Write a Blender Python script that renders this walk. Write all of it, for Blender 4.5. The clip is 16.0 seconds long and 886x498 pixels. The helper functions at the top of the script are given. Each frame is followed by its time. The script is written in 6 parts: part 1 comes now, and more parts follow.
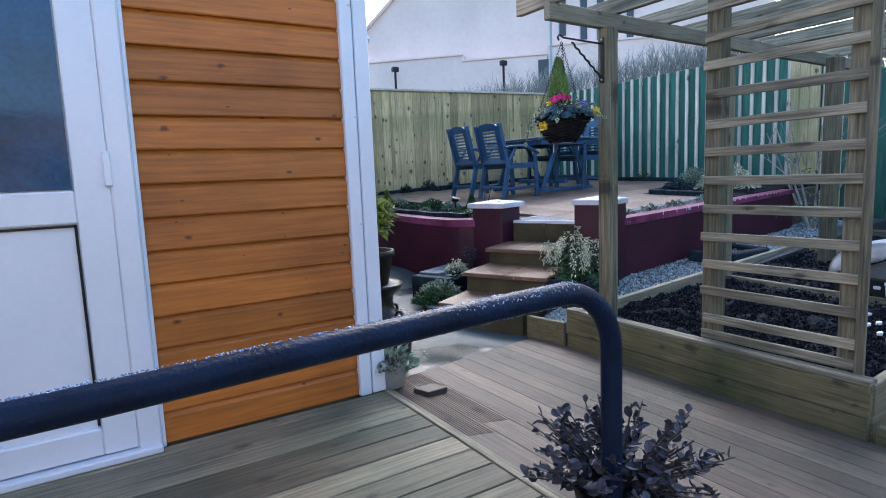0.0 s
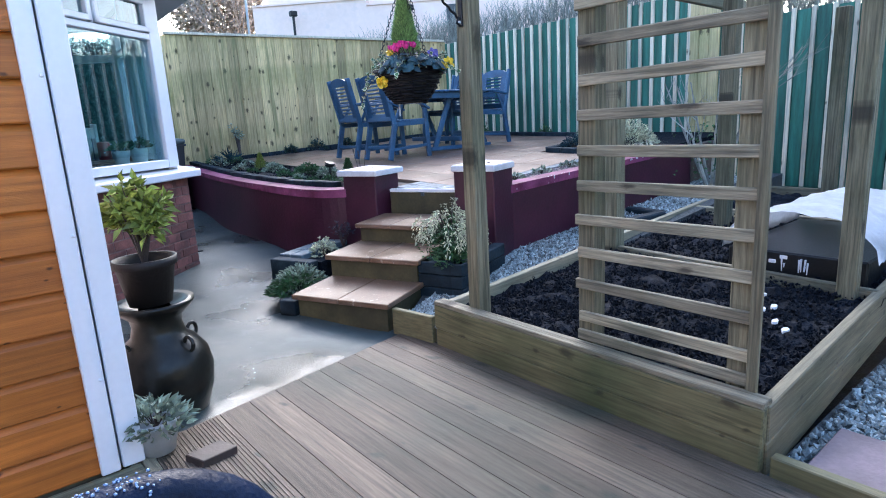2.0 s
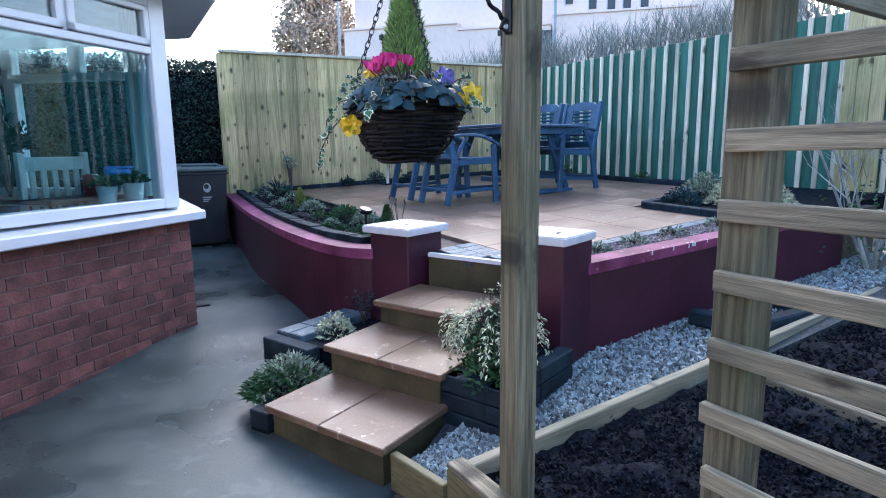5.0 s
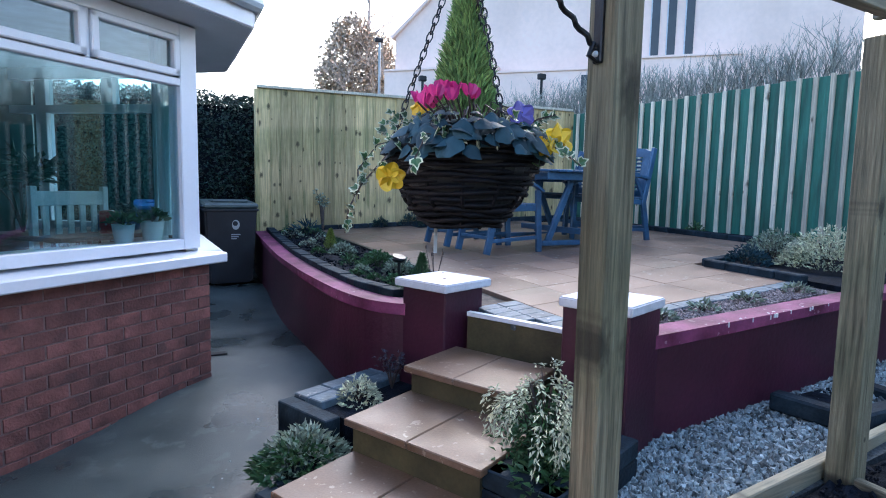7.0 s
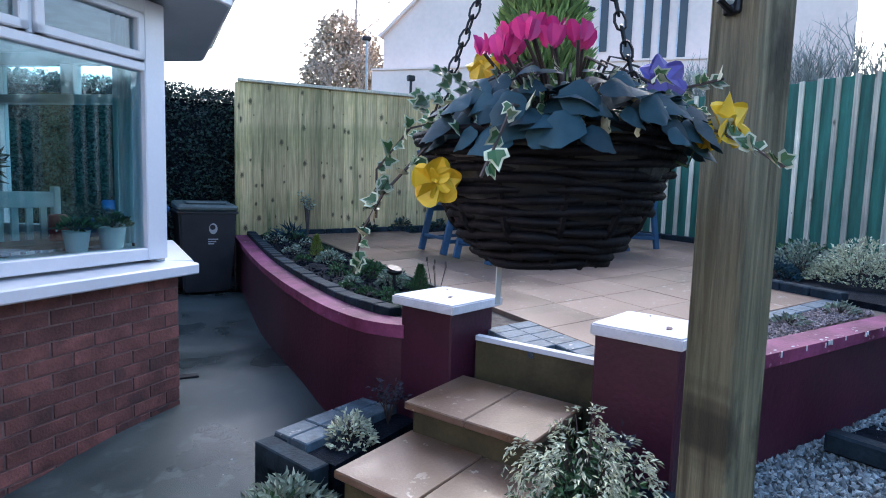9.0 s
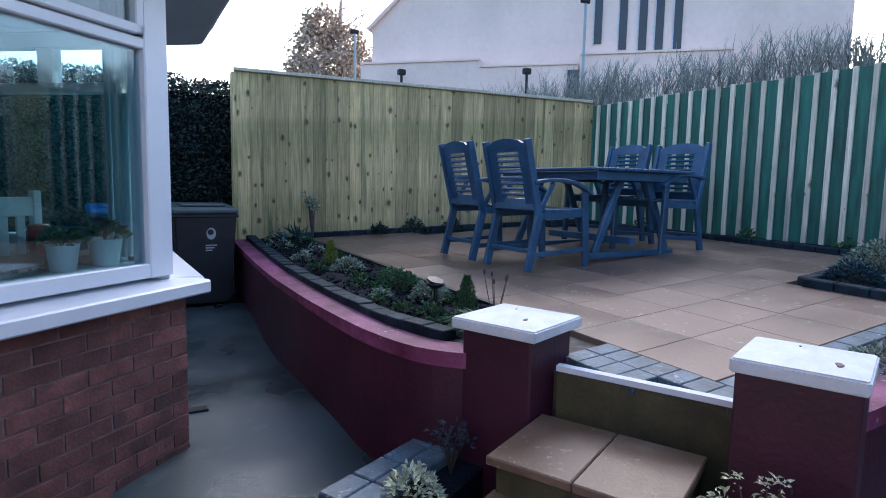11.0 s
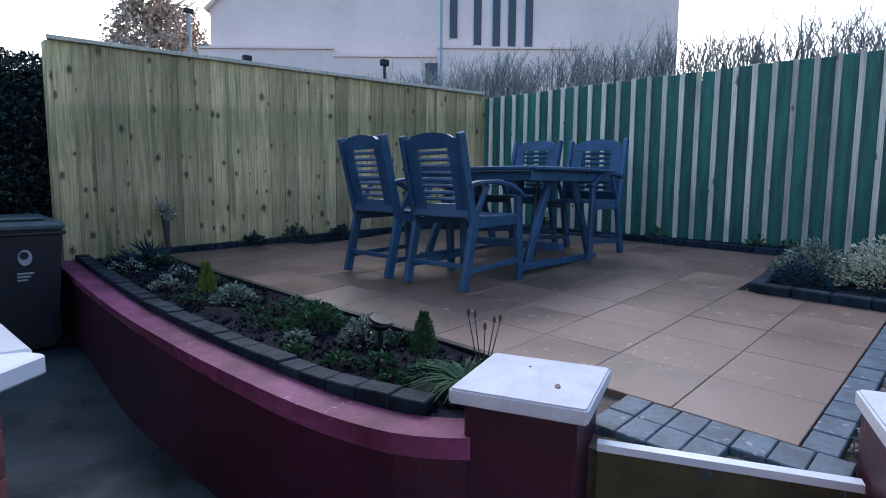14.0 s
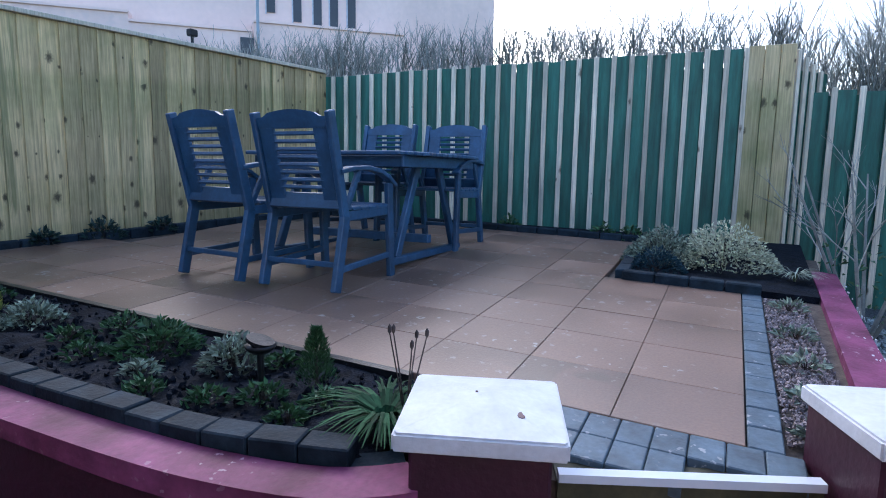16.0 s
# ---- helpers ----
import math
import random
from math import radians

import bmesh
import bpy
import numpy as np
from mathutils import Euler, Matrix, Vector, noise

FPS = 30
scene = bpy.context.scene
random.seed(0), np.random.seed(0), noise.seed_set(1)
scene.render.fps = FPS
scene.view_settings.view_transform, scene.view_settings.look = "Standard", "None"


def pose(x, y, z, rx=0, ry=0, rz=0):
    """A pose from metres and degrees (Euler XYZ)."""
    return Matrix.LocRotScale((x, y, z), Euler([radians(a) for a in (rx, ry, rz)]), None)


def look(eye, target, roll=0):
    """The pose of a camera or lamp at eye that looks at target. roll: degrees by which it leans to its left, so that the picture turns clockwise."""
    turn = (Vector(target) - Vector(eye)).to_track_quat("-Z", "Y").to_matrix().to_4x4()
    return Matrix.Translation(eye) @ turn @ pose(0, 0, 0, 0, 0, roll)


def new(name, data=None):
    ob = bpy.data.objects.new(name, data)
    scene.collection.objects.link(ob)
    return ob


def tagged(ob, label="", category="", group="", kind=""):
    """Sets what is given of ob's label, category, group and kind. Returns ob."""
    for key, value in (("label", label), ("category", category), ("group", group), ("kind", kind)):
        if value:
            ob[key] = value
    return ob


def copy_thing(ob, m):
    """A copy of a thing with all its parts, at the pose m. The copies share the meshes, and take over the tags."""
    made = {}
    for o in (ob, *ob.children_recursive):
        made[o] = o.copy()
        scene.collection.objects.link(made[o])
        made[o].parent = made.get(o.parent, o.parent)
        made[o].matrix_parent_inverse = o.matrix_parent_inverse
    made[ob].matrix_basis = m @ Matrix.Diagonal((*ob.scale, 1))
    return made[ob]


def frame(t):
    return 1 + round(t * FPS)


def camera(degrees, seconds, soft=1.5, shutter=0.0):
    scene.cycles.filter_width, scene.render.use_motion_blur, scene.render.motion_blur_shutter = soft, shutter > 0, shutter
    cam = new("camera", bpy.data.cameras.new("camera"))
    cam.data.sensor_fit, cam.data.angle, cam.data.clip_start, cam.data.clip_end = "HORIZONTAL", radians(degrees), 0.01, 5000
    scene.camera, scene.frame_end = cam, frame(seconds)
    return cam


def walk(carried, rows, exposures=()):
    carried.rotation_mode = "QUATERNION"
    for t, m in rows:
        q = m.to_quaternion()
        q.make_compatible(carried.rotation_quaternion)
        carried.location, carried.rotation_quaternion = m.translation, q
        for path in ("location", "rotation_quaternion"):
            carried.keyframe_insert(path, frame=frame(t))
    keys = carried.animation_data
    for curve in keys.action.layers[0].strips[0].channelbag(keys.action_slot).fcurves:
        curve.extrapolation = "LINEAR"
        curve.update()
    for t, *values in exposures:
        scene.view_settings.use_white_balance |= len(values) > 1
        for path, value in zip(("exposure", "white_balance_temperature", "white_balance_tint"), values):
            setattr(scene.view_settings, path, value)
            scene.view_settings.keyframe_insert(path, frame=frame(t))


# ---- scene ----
cam = camera(74.4, 16.0, soft=1.0)
METRES, EYE, TURN = 5.4, 1.0, -32.1
ROWS = [
    (0.0, 0.0, 0.0, 0.0, -0.29, -7.37, 2.21),
    (0.5, 0.0319, 0.0338, 0.0026, -1.94, -8.72, 2.9),
    (1.0, 0.0537, 0.0636, 0.0023, -4.32, -10.96, 3.36),
    (1.5, 0.0699, 0.1004, 0.0112, -7.0, -12.3, 3.1),
    (2.0, 0.0937, 0.1305, 0.013, -7.87, -12.44, 3.12),
    (2.5, 0.1247, 0.1566, 0.0202, -7.66, -12.4, 2.86),
    (3.0, 0.1417, 0.1935, 0.0198, -6.22, -12.25, 2.81),
    (3.5, 0.1493, 0.2303, 0.026, -5.01, -12.04, 2.77),
    (4.0, 0.162, 0.2764, 0.0287, -3.47, -11.11, 2.12),
    (4.5, 0.1693, 0.3237, 0.032, -0.94, -10.44, 1.25),
    (5.0, 0.1635, 0.3655, 0.0359, 0.94, -9.74, 0.65),
    (7.5, 0.1445, 0.4617, 0.044, 4.31, -5.66, -1.24),
    (8.0, 0.1409, 0.4852, 0.0438, 3.51, -5.95, -1.17),
    (8.5, 0.1403, 0.5074, 0.0463, 2.85, -5.9, -1.45),
    (9.0, 0.1222, 0.5287, 0.0457, 2.71, -5.73, -1.76),
    (9.5, 0.0943, 0.5509, 0.046, 2.49, -5.7, -1.52),
    (12.0, 0.0179, 0.6718, 0.0507, -1.45, -6.16, -1.25),
    (12.5, 0.0148, 0.7039, 0.0576, -3.2, -6.03, -1.11),
    (13.0, 0.0025, 0.7294, 0.0569, -4.99, -6.05, -0.44),
    (13.5, -0.0194, 0.7571, 0.0583, -9.03, -6.04, -0.23),
    (14.0, -0.0331, 0.7842, 0.0574, -13.96, -6.37, -0.43),
    (14.5, -0.0367, 0.8107, 0.0599, -16.99, -6.48, -0.55),
    (15.0, -0.0494, 0.8315, 0.0613, -21.68, -6.32, -0.69),
    (15.5, -0.0642, 0.8498, 0.059, -26.87, -6.8, -0.75),
    (16.0, -0.0629, 0.8741, 0.0572, -31.65, -7.49, -1.0),
]
walk(cam, [(t, pose(0, 0, EYE, 0, 0, TURN) @ pose(METRES * x, METRES * y, METRES * z, 90 + pitch, roll, yaw)) for t, x, y, z, yaw, pitch, roll in ROWS],
     exposures=[(0.0, 2.12, 5700, 11), (1.0, 2.55, 5700, 11), (2.0, 2.66, 5700, 11), (5.0, 2.55, 5700, 11), (8.0, 2.25, 5700, 11), (9.7, 2.15, 5700, 12), (12.5, 1.55, 5700, 13), (14.5, 1.54, 5600, 13), (16.0, 1.92, 5600, 14)])

# ---- light: low overcast winter daylight ----
world = bpy.data.worlds.new("sky")
scene.world = world
world.use_nodes = True
wn = world.node_tree
sky = wn.nodes.new("ShaderNodeTexSky")
sky.sky_type, sky.sun_disc = "NISHITA", False
sky.sun_elevation, sky.sun_rotation = radians(24), radians(45)
sky.dust_density, sky.ozone_density, sky.air_density = 4.0, 1.5, 1.0
wn.links.new(sky.outputs[0], wn.nodes["Background"].inputs[0])
wn.nodes["Background"].inputs[1].default_value = 0.15
sun = new("sun", bpy.data.lights.new("sun", "SUN"))
sun.data.energy, sun.data.angle, sun.data.color = 0.5, radians(50), (1.0, 0.97, 0.95)
sun.matrix_world = look((8, 8, 8.5), (0, 0, 0))


# ---- materials ----
def mat(name, colour, rough=0.6, metal=0.0, var=0.15, scale=6.0, bump=0.1, fine=60.0, stretch=(1, 1, 1), tint=None, wet=0.0, piece=0.0, spec=0.5, island=False):
    """Base colour varied at two scales, with bump; stretch gives grain; piece varies each piece; wet lowers roughness in patches."""
    m = bpy.data.materials.new(name)
    m.use_nodes = True
    nt, b = m.node_tree, m.node_tree.nodes["Principled BSDF"]
    N, L = nt.nodes.new, nt.links.new
    b.inputs["Roughness"].default_value, b.inputs["Metallic"].default_value = rough, metal
    b.inputs["Specular IOR Level"].default_value = spec
    tc, mp = N("ShaderNodeTexCoord"), N("ShaderNodeMapping")
    mp.inputs["Scale"].default_value = stretch
    if piece:
        oi = N("ShaderNodeNewGeometry") if island else N("ShaderNodeObjectInfo")
        rnd = oi.outputs["Random Per Island"] if island else oi.outputs["Random"]
        sc = N("ShaderNodeVectorMath")
        sc.operation = "SCALE"
        sc.inputs[0].default_value = (17.0, 31.0, 23.0)
        L(rnd, sc.inputs["Scale"])
        ad = N("ShaderNodeVectorMath")
        L(tc.outputs["Object"], ad.inputs[0]), L(sc.outputs[0], ad.inputs[1])
        L(ad.outputs[0], mp.inputs[0])
    else:
        L(tc.outputs["Object"], mp.inputs[0])
    n1, n2 = N("ShaderNodeTexNoise"), N("ShaderNodeTexNoise")
    n1.inputs["Scale"].default_value, n1.inputs["Detail"].default_value = scale, 6
    n2.inputs["Scale"].default_value, n2.inputs["Detail"].default_value = fine, 4
    L(mp.outputs[0], n1.inputs["Vector"]), L(mp.outputs[0], n2.inputs["Vector"])
    mix = N("ShaderNodeMix")
    mix.data_type = "RGBA"
    c = Vector(colour)
    lo, hi = c * (1 - 2 * var), Vector(tint) if tint else c * (1 + 1.6 * var)
    mix.inputs[6].default_value, mix.inputs[7].default_value = (*lo, 1), (*hi, 1)
    ramp = N("ShaderNodeMapRange")
    ramp.inputs[1].default_value, ramp.inputs[2].default_value = 0.3, 0.7
    L(n1.outputs[0], ramp.inputs[0]), L(ramp.outputs[0], mix.inputs[0])
    hsv = N("ShaderNodeHueSaturation")
    val = N("ShaderNodeMapRange")
    val.inputs[3].default_value, val.inputs[4].default_value = 1 - 1.5 * var, 1 + 1.5 * var
    L(n2.outputs[0], val.inputs[0])
    L(mix.outputs[2], hsv.inputs["Color"])
    if piece:
        pr = N("ShaderNodeMapRange")
        pr.inputs[3].default_value, pr.inputs[4].default_value = 1 - piece, 1 + piece
        L(rnd, pr.inputs[0])
        mu = N("ShaderNodeMath")
        mu.operation = "MULTIPLY"
        L(val.outputs[0], mu.inputs[0]), L(pr.outputs[0], mu.inputs[1])
        L(mu.outputs[0], hsv.inputs["Value"])
    else:
        L(val.outputs[0], hsv.inputs["Value"])
    L(hsv.outputs[0], b.inputs["Base Color"])
    if wet:
        rr = N("ShaderNodeMapRange")
        rr.inputs[1].default_value, rr.inputs[2].default_value = 0.4, 0.62
        rr.inputs[3].default_value, rr.inputs[4].default_value = wet, rough
        L(n1.outputs[0], rr.inputs[0]), L(rr.outputs[0], b.inputs["Roughness"])
    bp = N("ShaderNodeBump")
    bp.inputs["Strength"].default_value, bp.inputs["Distance"].default_value = bump, 0.01
    L(n2.outputs[0], bp.inputs["Height"]), L(bp.outputs[0], b.inputs["Normal"])
    return m


def knotty(name, colour, dark, axis, piece=0.18, rough=0.55, bump=0.15, damp=None, spec=0.4, across=None, var=0.2, knot=0.10, knots=(4.0, 6.5)):
    """Sawn softwood: grain along an axis, with round dark knots and weathered stains."""
    stretch = [17.0, 17.0, 17.0]
    stretch[axis] = 0.7
    m = mat(name, colour, rough, 0, var, 4.5, bump, 30.0, tuple(stretch), piece=piece, spec=spec)
    nt, b = m.node_tree, m.node_tree.nodes["Principled BSDF"]
    N, L = nt.nodes.new, nt.links.new
    src = b.inputs["Base Color"].links[0].from_socket
    mp = [n for n in nt.nodes if n.type == "MAPPING"][0]
    sep, com = N("ShaderNodeSeparateXYZ"), N("ShaderNodeCombineXYZ")
    L(mp.inputs[0].links[0].from_socket, sep.inputs[0])
    other = across if across is not None else (2 if axis != 2 else 0)
    for slot, ax, f in ((0, axis, knots[0]), (1, other, knots[1])):
        mul = N("ShaderNodeMath")
        mul.operation = "MULTIPLY"
        mul.inputs[1].default_value = f
        L(sep.outputs[ax], mul.inputs[0]), L(mul.outputs[0], com.inputs[slot])
    v = N("ShaderNodeTexVoronoi")
    v.voronoi_dimensions = "2D"
    v.inputs["Scale"].default_value = 1.0
    L(com.outputs[0], v.inputs["Vector"])
    k = N("ShaderNodeMapRange")
    k.inputs[1].default_value, k.inputs[2].default_value = 0.35, 1.0
    k.inputs[3].default_value, k.inputs[4].default_value = 0.85, 0.0
    # each knot has a size of its own, and an uneven rim
    own, siz, rim, wob, rat = N("ShaderNodeSeparateColor"), N("ShaderNodeMapRange"), N("ShaderNodeTexNoise"), N("ShaderNodeMapRange"), N("ShaderNodeMath")
    L(v.outputs["Color"], own.inputs[0]), L(own.outputs[0], siz.inputs[0])
    siz.inputs[1].default_value, siz.inputs[3].default_value, siz.inputs[4].default_value = 0.5, 0.003, knot * 1.6
    rim.inputs["Scale"].default_value = 8.0
    L(com.outputs[0], rim.inputs["Vector"]), L(rim.outputs[0], wob.inputs[0])
    wob.inputs[3].default_value, wob.inputs[4].default_value = 0.1, 1.9
    rat.operation = "DIVIDE"
    mulw = N("ShaderNodeMath")
    mulw.operation = "MULTIPLY"
    L(siz.outputs[0], mulw.inputs[0]), L(wob.outputs[0], mulw.inputs[1])
    L(v.outputs["Distance"], rat.inputs[0]), L(mulw.outputs[0], rat.inputs[1])
    L(rat.outputs[0], k.inputs[0])
    mx = N("ShaderNodeMix")
    mx.data_type = "RGBA"
    mx.inputs[7].default_value = (*dark, 1)
    L(k.outputs[0], mx.inputs[0]), L(src, mx.inputs[6])
    out = mx.outputs[2]
    if damp:
        n3 = N("ShaderNodeTexNoise")
        n3.inputs["Scale"].default_value, n3.inputs["Detail"].default_value = 1.6, 5
        tc = [n for n in nt.nodes if n.type == "TEX_COORD"][0]
        L(tc.outputs["Object"], n3.inputs["Vector"])
        k3 = N("ShaderNodeMapRange")
        k3.inputs[1].default_value, k3.inputs[2].default_value = 0.45, 0.7
        L(n3.outputs[0], k3.inputs[0])
        m3 = N("ShaderNodeMix")
        m3.data_type = "RGBA"
        m3.blend_type = "MULTIPLY"
        m3.inputs[7].default_value = (*[min(1.0, d / c) for d, c in zip(damp, colour)], 1)
        L(k3.outputs[0], m3.inputs[0]), L(out, m3.inputs[6])
        out = m3.outputs[2]
    L(out, b.inputs["Base Color"])
    return m


def flecked(m, colour, scale, near, amount):
    """Adds small pale flecks and lime spots to a material."""
    nt, b = m.node_tree, m.node_tree.nodes["Principled BSDF"]
    N, L = nt.nodes.new, nt.links.new
    src = b.inputs["Base Color"].links[0].from_socket
    mp = [n for n in nt.nodes if n.type == "MAPPING"][0]
    v, g, k, k2, mu, mx = N("ShaderNodeTexNoise"), N("ShaderNodeTexNoise"), N("ShaderNodeMapRange"), N("ShaderNodeMapRange"), N("ShaderNodeMath"), N("ShaderNodeMix")
    v.inputs["Scale"].default_value, v.inputs["Detail"].default_value = scale, 3
    g.inputs["Scale"].default_value = scale * 0.09
    L(mp.outputs[0], v.inputs["Vector"]), L(mp.outputs[0], g.inputs["Vector"])
    k.inputs[1].default_value, k.inputs[2].default_value = near, near + 0.04
    k2.inputs[1].default_value, k2.inputs[2].default_value, k2.inputs[4].default_value = 0.45, 0.65, amount
    L(v.outputs[0], k.inputs[0]), L(g.outputs[0], k2.inputs[0])
    mu.operation = "MULTIPLY"
    L(k.outputs[0], mu.inputs[0]), L(k2.outputs[0], mu.inputs[1])
    mx.data_type = "RGBA"
    mx.inputs[7].default_value = (*colour, 1)
    L(mu.outputs[0], mx.inputs[0]), L(src, mx.inputs[6]), L(mx.outputs[2], b.inputs["Base Color"])


def glass(name):
    m = bpy.data.materials.new(name)
    m.use_nodes = True
    nt = m.node_tree
    b = nt.nodes["Principled BSDF"]
    b.inputs["Base Color"].default_value = (0.74, 0.93, 0.975, 1)
    b.inputs["Roughness"].default_value, b.inputs["Transmission Weight"].default_value, b.inputs["IOR"].default_value = 0.0, 1.0, 1.55
    return m


WHITE_UPVC = mat("white upvc", (0.66, 0.69, 0.74), 0.3, 0, 0.03, 2, 0.02)
CEDAR = knotty("orange stained cladding", (0.40, 0.135, 0.022), (0.06, 0.018, 0.006), 0, 0.16, 0.42, var=0.13, knot=0.07, knots=(5.0, 9.0), damp=(0.27, 0.085, 0.016))
FENCE = knotty("new treated fence boards", (0.50, 0.385, 0.195), (0.04, 0.028, 0.015), 2, 0.34, 0.75, 0.3, damp=(0.19, 0.20, 0.07), var=0.17, knot=0.16, knots=(4.6, 7.5))
FENCE_Y = knotty("treated boards facing the patio", (0.46, 0.37, 0.20), (0.05, 0.033, 0.016), 2, 0.2, 0.7, 0.3, damp=(0.24, 0.23, 0.10), var=0.15, knot=0.15, across=1)
FENCE_PALE = knotty("pale fence strips", (0.62, 0.55, 0.42), (0.10, 0.075, 0.05), 2, 0.28, 0.7, across=1, knot=0.11, var=0.14, damp=(0.40, 0.38, 0.30), knots=(3.0, 6.5))
FENCE_GREEN = mat("green painted fence boards", (0.025, 0.128, 0.092), 0.55, 0, 0.2, 4, 0.15, 30, (6, 6, 0.6), piece=0.22)
TIMBER_Z = knotty("weathered upright timber", (0.19, 0.172, 0.11), (0.028, 0.024, 0.016), 2, 0.25, 0.7, 0.5, damp=(0.075, 0.085, 0.045), var=0.28, knot=0.19, knots=(3.4, 7.0))
TIMBER_Y = knotty("weathered timber along y", (0.27, 0.24, 0.165), (0.04, 0.032, 0.022), 1, 0.28, 0.7, 0.5, damp=(0.12, 0.12, 0.08), var=0.28, knot=0.16, knots=(3.0, 9.0))
TIMBER_X = knotty("weathered timber along x", (0.27, 0.24, 0.165), (0.07, 0.055, 0.035), 0, 0.15, 0.7, damp=(0.14, 0.14, 0.09), var=0.15)
SLEEPER = knotty("damp planter boards", (0.145, 0.13, 0.065), (0.045, 0.036, 0.022), 1, 0.2, 0.6, damp=(0.06, 0.07, 0.03), var=0.18, knot=0.14)
SLEEPER_X = knotty("damp planter boards along x", (0.17, 0.145, 0.09), (0.05, 0.04, 0.025), 0, 0.12, 0.6, damp=(0.09, 0.09, 0.05))
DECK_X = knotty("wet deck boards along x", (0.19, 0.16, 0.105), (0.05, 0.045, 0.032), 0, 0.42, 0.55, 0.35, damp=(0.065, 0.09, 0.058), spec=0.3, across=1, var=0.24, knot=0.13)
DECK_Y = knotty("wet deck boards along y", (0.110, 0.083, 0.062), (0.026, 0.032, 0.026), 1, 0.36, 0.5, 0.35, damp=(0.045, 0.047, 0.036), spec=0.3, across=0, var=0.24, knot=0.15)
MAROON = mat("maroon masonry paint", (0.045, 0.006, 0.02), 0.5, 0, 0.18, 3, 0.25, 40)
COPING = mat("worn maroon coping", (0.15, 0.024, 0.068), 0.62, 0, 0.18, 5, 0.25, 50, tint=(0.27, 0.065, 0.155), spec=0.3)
CAPPAINT = mat("chipped white masonry paint", (0.60, 0.61, 0.64), 0.6, 0, 0.08, 7, 0.15, 60)
CONCRETE = mat("wet concrete", (0.031, 0.048, 0.053), 0.55, 0, 0.22, 1.3, 0.22, 190, wet=0.22, tint=(0.052, 0.074, 0.079), spec=0.42)
SLAB = mat("buff paving slab", (0.205, 0.128, 0.088), 0.45, 0, 0.15, 1.6, 0.12, 90, piece=0.09, wet=0.33)
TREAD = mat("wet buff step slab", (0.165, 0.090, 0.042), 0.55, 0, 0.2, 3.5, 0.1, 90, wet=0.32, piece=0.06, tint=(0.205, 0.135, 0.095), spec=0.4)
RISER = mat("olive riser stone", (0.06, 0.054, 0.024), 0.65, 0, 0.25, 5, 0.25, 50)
SETT = mat("slate grey setts", (0.085, 0.125, 0.155), 0.55, 0, 0.2, 10, 0.3, 50, piece=0.13)
SETT_DARK = mat("dark edging setts", (0.015, 0.026, 0.036), 0.7, 0, 0.25, 9, 0.35, 60, piece=0.25, spec=0.15)
BRICK = mat("red brick", (0.150, 0.058, 0.05), 0.75, 0, 0.25, 7, 0.45, 70, piece=0.28)
MORTAR = mat("mortar", (0.17, 0.115, 0.105), 0.85, 0, 0.2, 14, 0.3, 120)
JOINT = mat("dark damp joint", (0.10, 0.078, 0.06), 0.85, 0, 0.2, 20, 0.3)
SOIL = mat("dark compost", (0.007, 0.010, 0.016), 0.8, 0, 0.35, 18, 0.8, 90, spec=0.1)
STONE = mat("grey gravel stone", (0.235, 0.28, 0.285), 0.6, 0, 0.2, 30, 0.3, 120, piece=0.75, island=True)
STONE_BROWN = mat("brownish fine gravel", (0.25, 0.205, 0.20), 0.7, 0, 0.2, 30, 0.3, 120, piece=0.5, island=True)
SILLPOT = mat("pale blue glazed pot", (0.66, 0.78, 0.82), 0.35, 0, 0.05, 6, 0.05)
GRAVELBASE = mat("gravel bed", (0.05, 0.06, 0.065), 0.8, 0, 0.35, 60, 0.9, 160)
BLUEWOOD = mat("blue stained furniture", (0.028, 0.08, 0.155), 0.38, 0, 0.18, 5, 0.15, 40, (1, 1, 1), piece=0.08)
BLACKMETAL = mat("black wrought iron", (0.012, 0.013, 0.016), 0.4, 0.4, 0.2, 20, 0.2)
RAILPAINT = mat("wet dark blue rail", (0.004, 0.011, 0.032), 0.4, 0, 0.2, 12, 0.25, 140, spec=0.15)
GLASS = glass("window glass")
WICKER = mat("dark wicker", (0.004, 0.0038, 0.006), 0.6, 0, 0.3, 30, 0.3, 90, spec=0.2)
BINPLASTIC = mat("dark bin plastic", (0.018, 0.022, 0.03), 0.45, 0, 0.12, 6, 0.1)
BINLID = mat("grey-green bin lid", (0.07, 0.10, 0.10), 0.4, 0, 0.12, 6, 0.1)
BINBLUE = mat("blue bin lid", (0.02, 0.11, 0.30), 0.4, 0, 0.1, 6, 0.1)
TERRACOTTA = mat("brown plastic pot", (0.014, 0.012, 0.012), 0.55, 0, 0.2, 8, 0.2, spec=0.3)
GLAZE = mat("dark glazed urn", (0.008, 0.009, 0.010), 0.28, 0, 0.3, 5, 0.15, 30, tint=(0.026, 0.026, 0.02), spec=0.3)
POTWHITE = mat("pale grey pot", (0.45, 0.48, 0.5), 0.5, 0, 0.08, 8, 0.1)
RENDERWALL = mat("white rendered wall", (0.94, 0.71, 0.61), 0.8, 0, 0.06, 0.4, 0.1, 6)
DARKSLIT = mat("dark window slit", (0.03, 0.035, 0.045), 0.3, 0, 0.1, 2, 0.05)
SOFFIT = mat("grey soffit", (0.36, 0.42, 0.46), 0.5, 0, 0.05, 3, 0.05)
LEAD = mat("roof tiles", (0.07, 0.07, 0.075), 0.7, 0, 0.2, 6, 0.3)
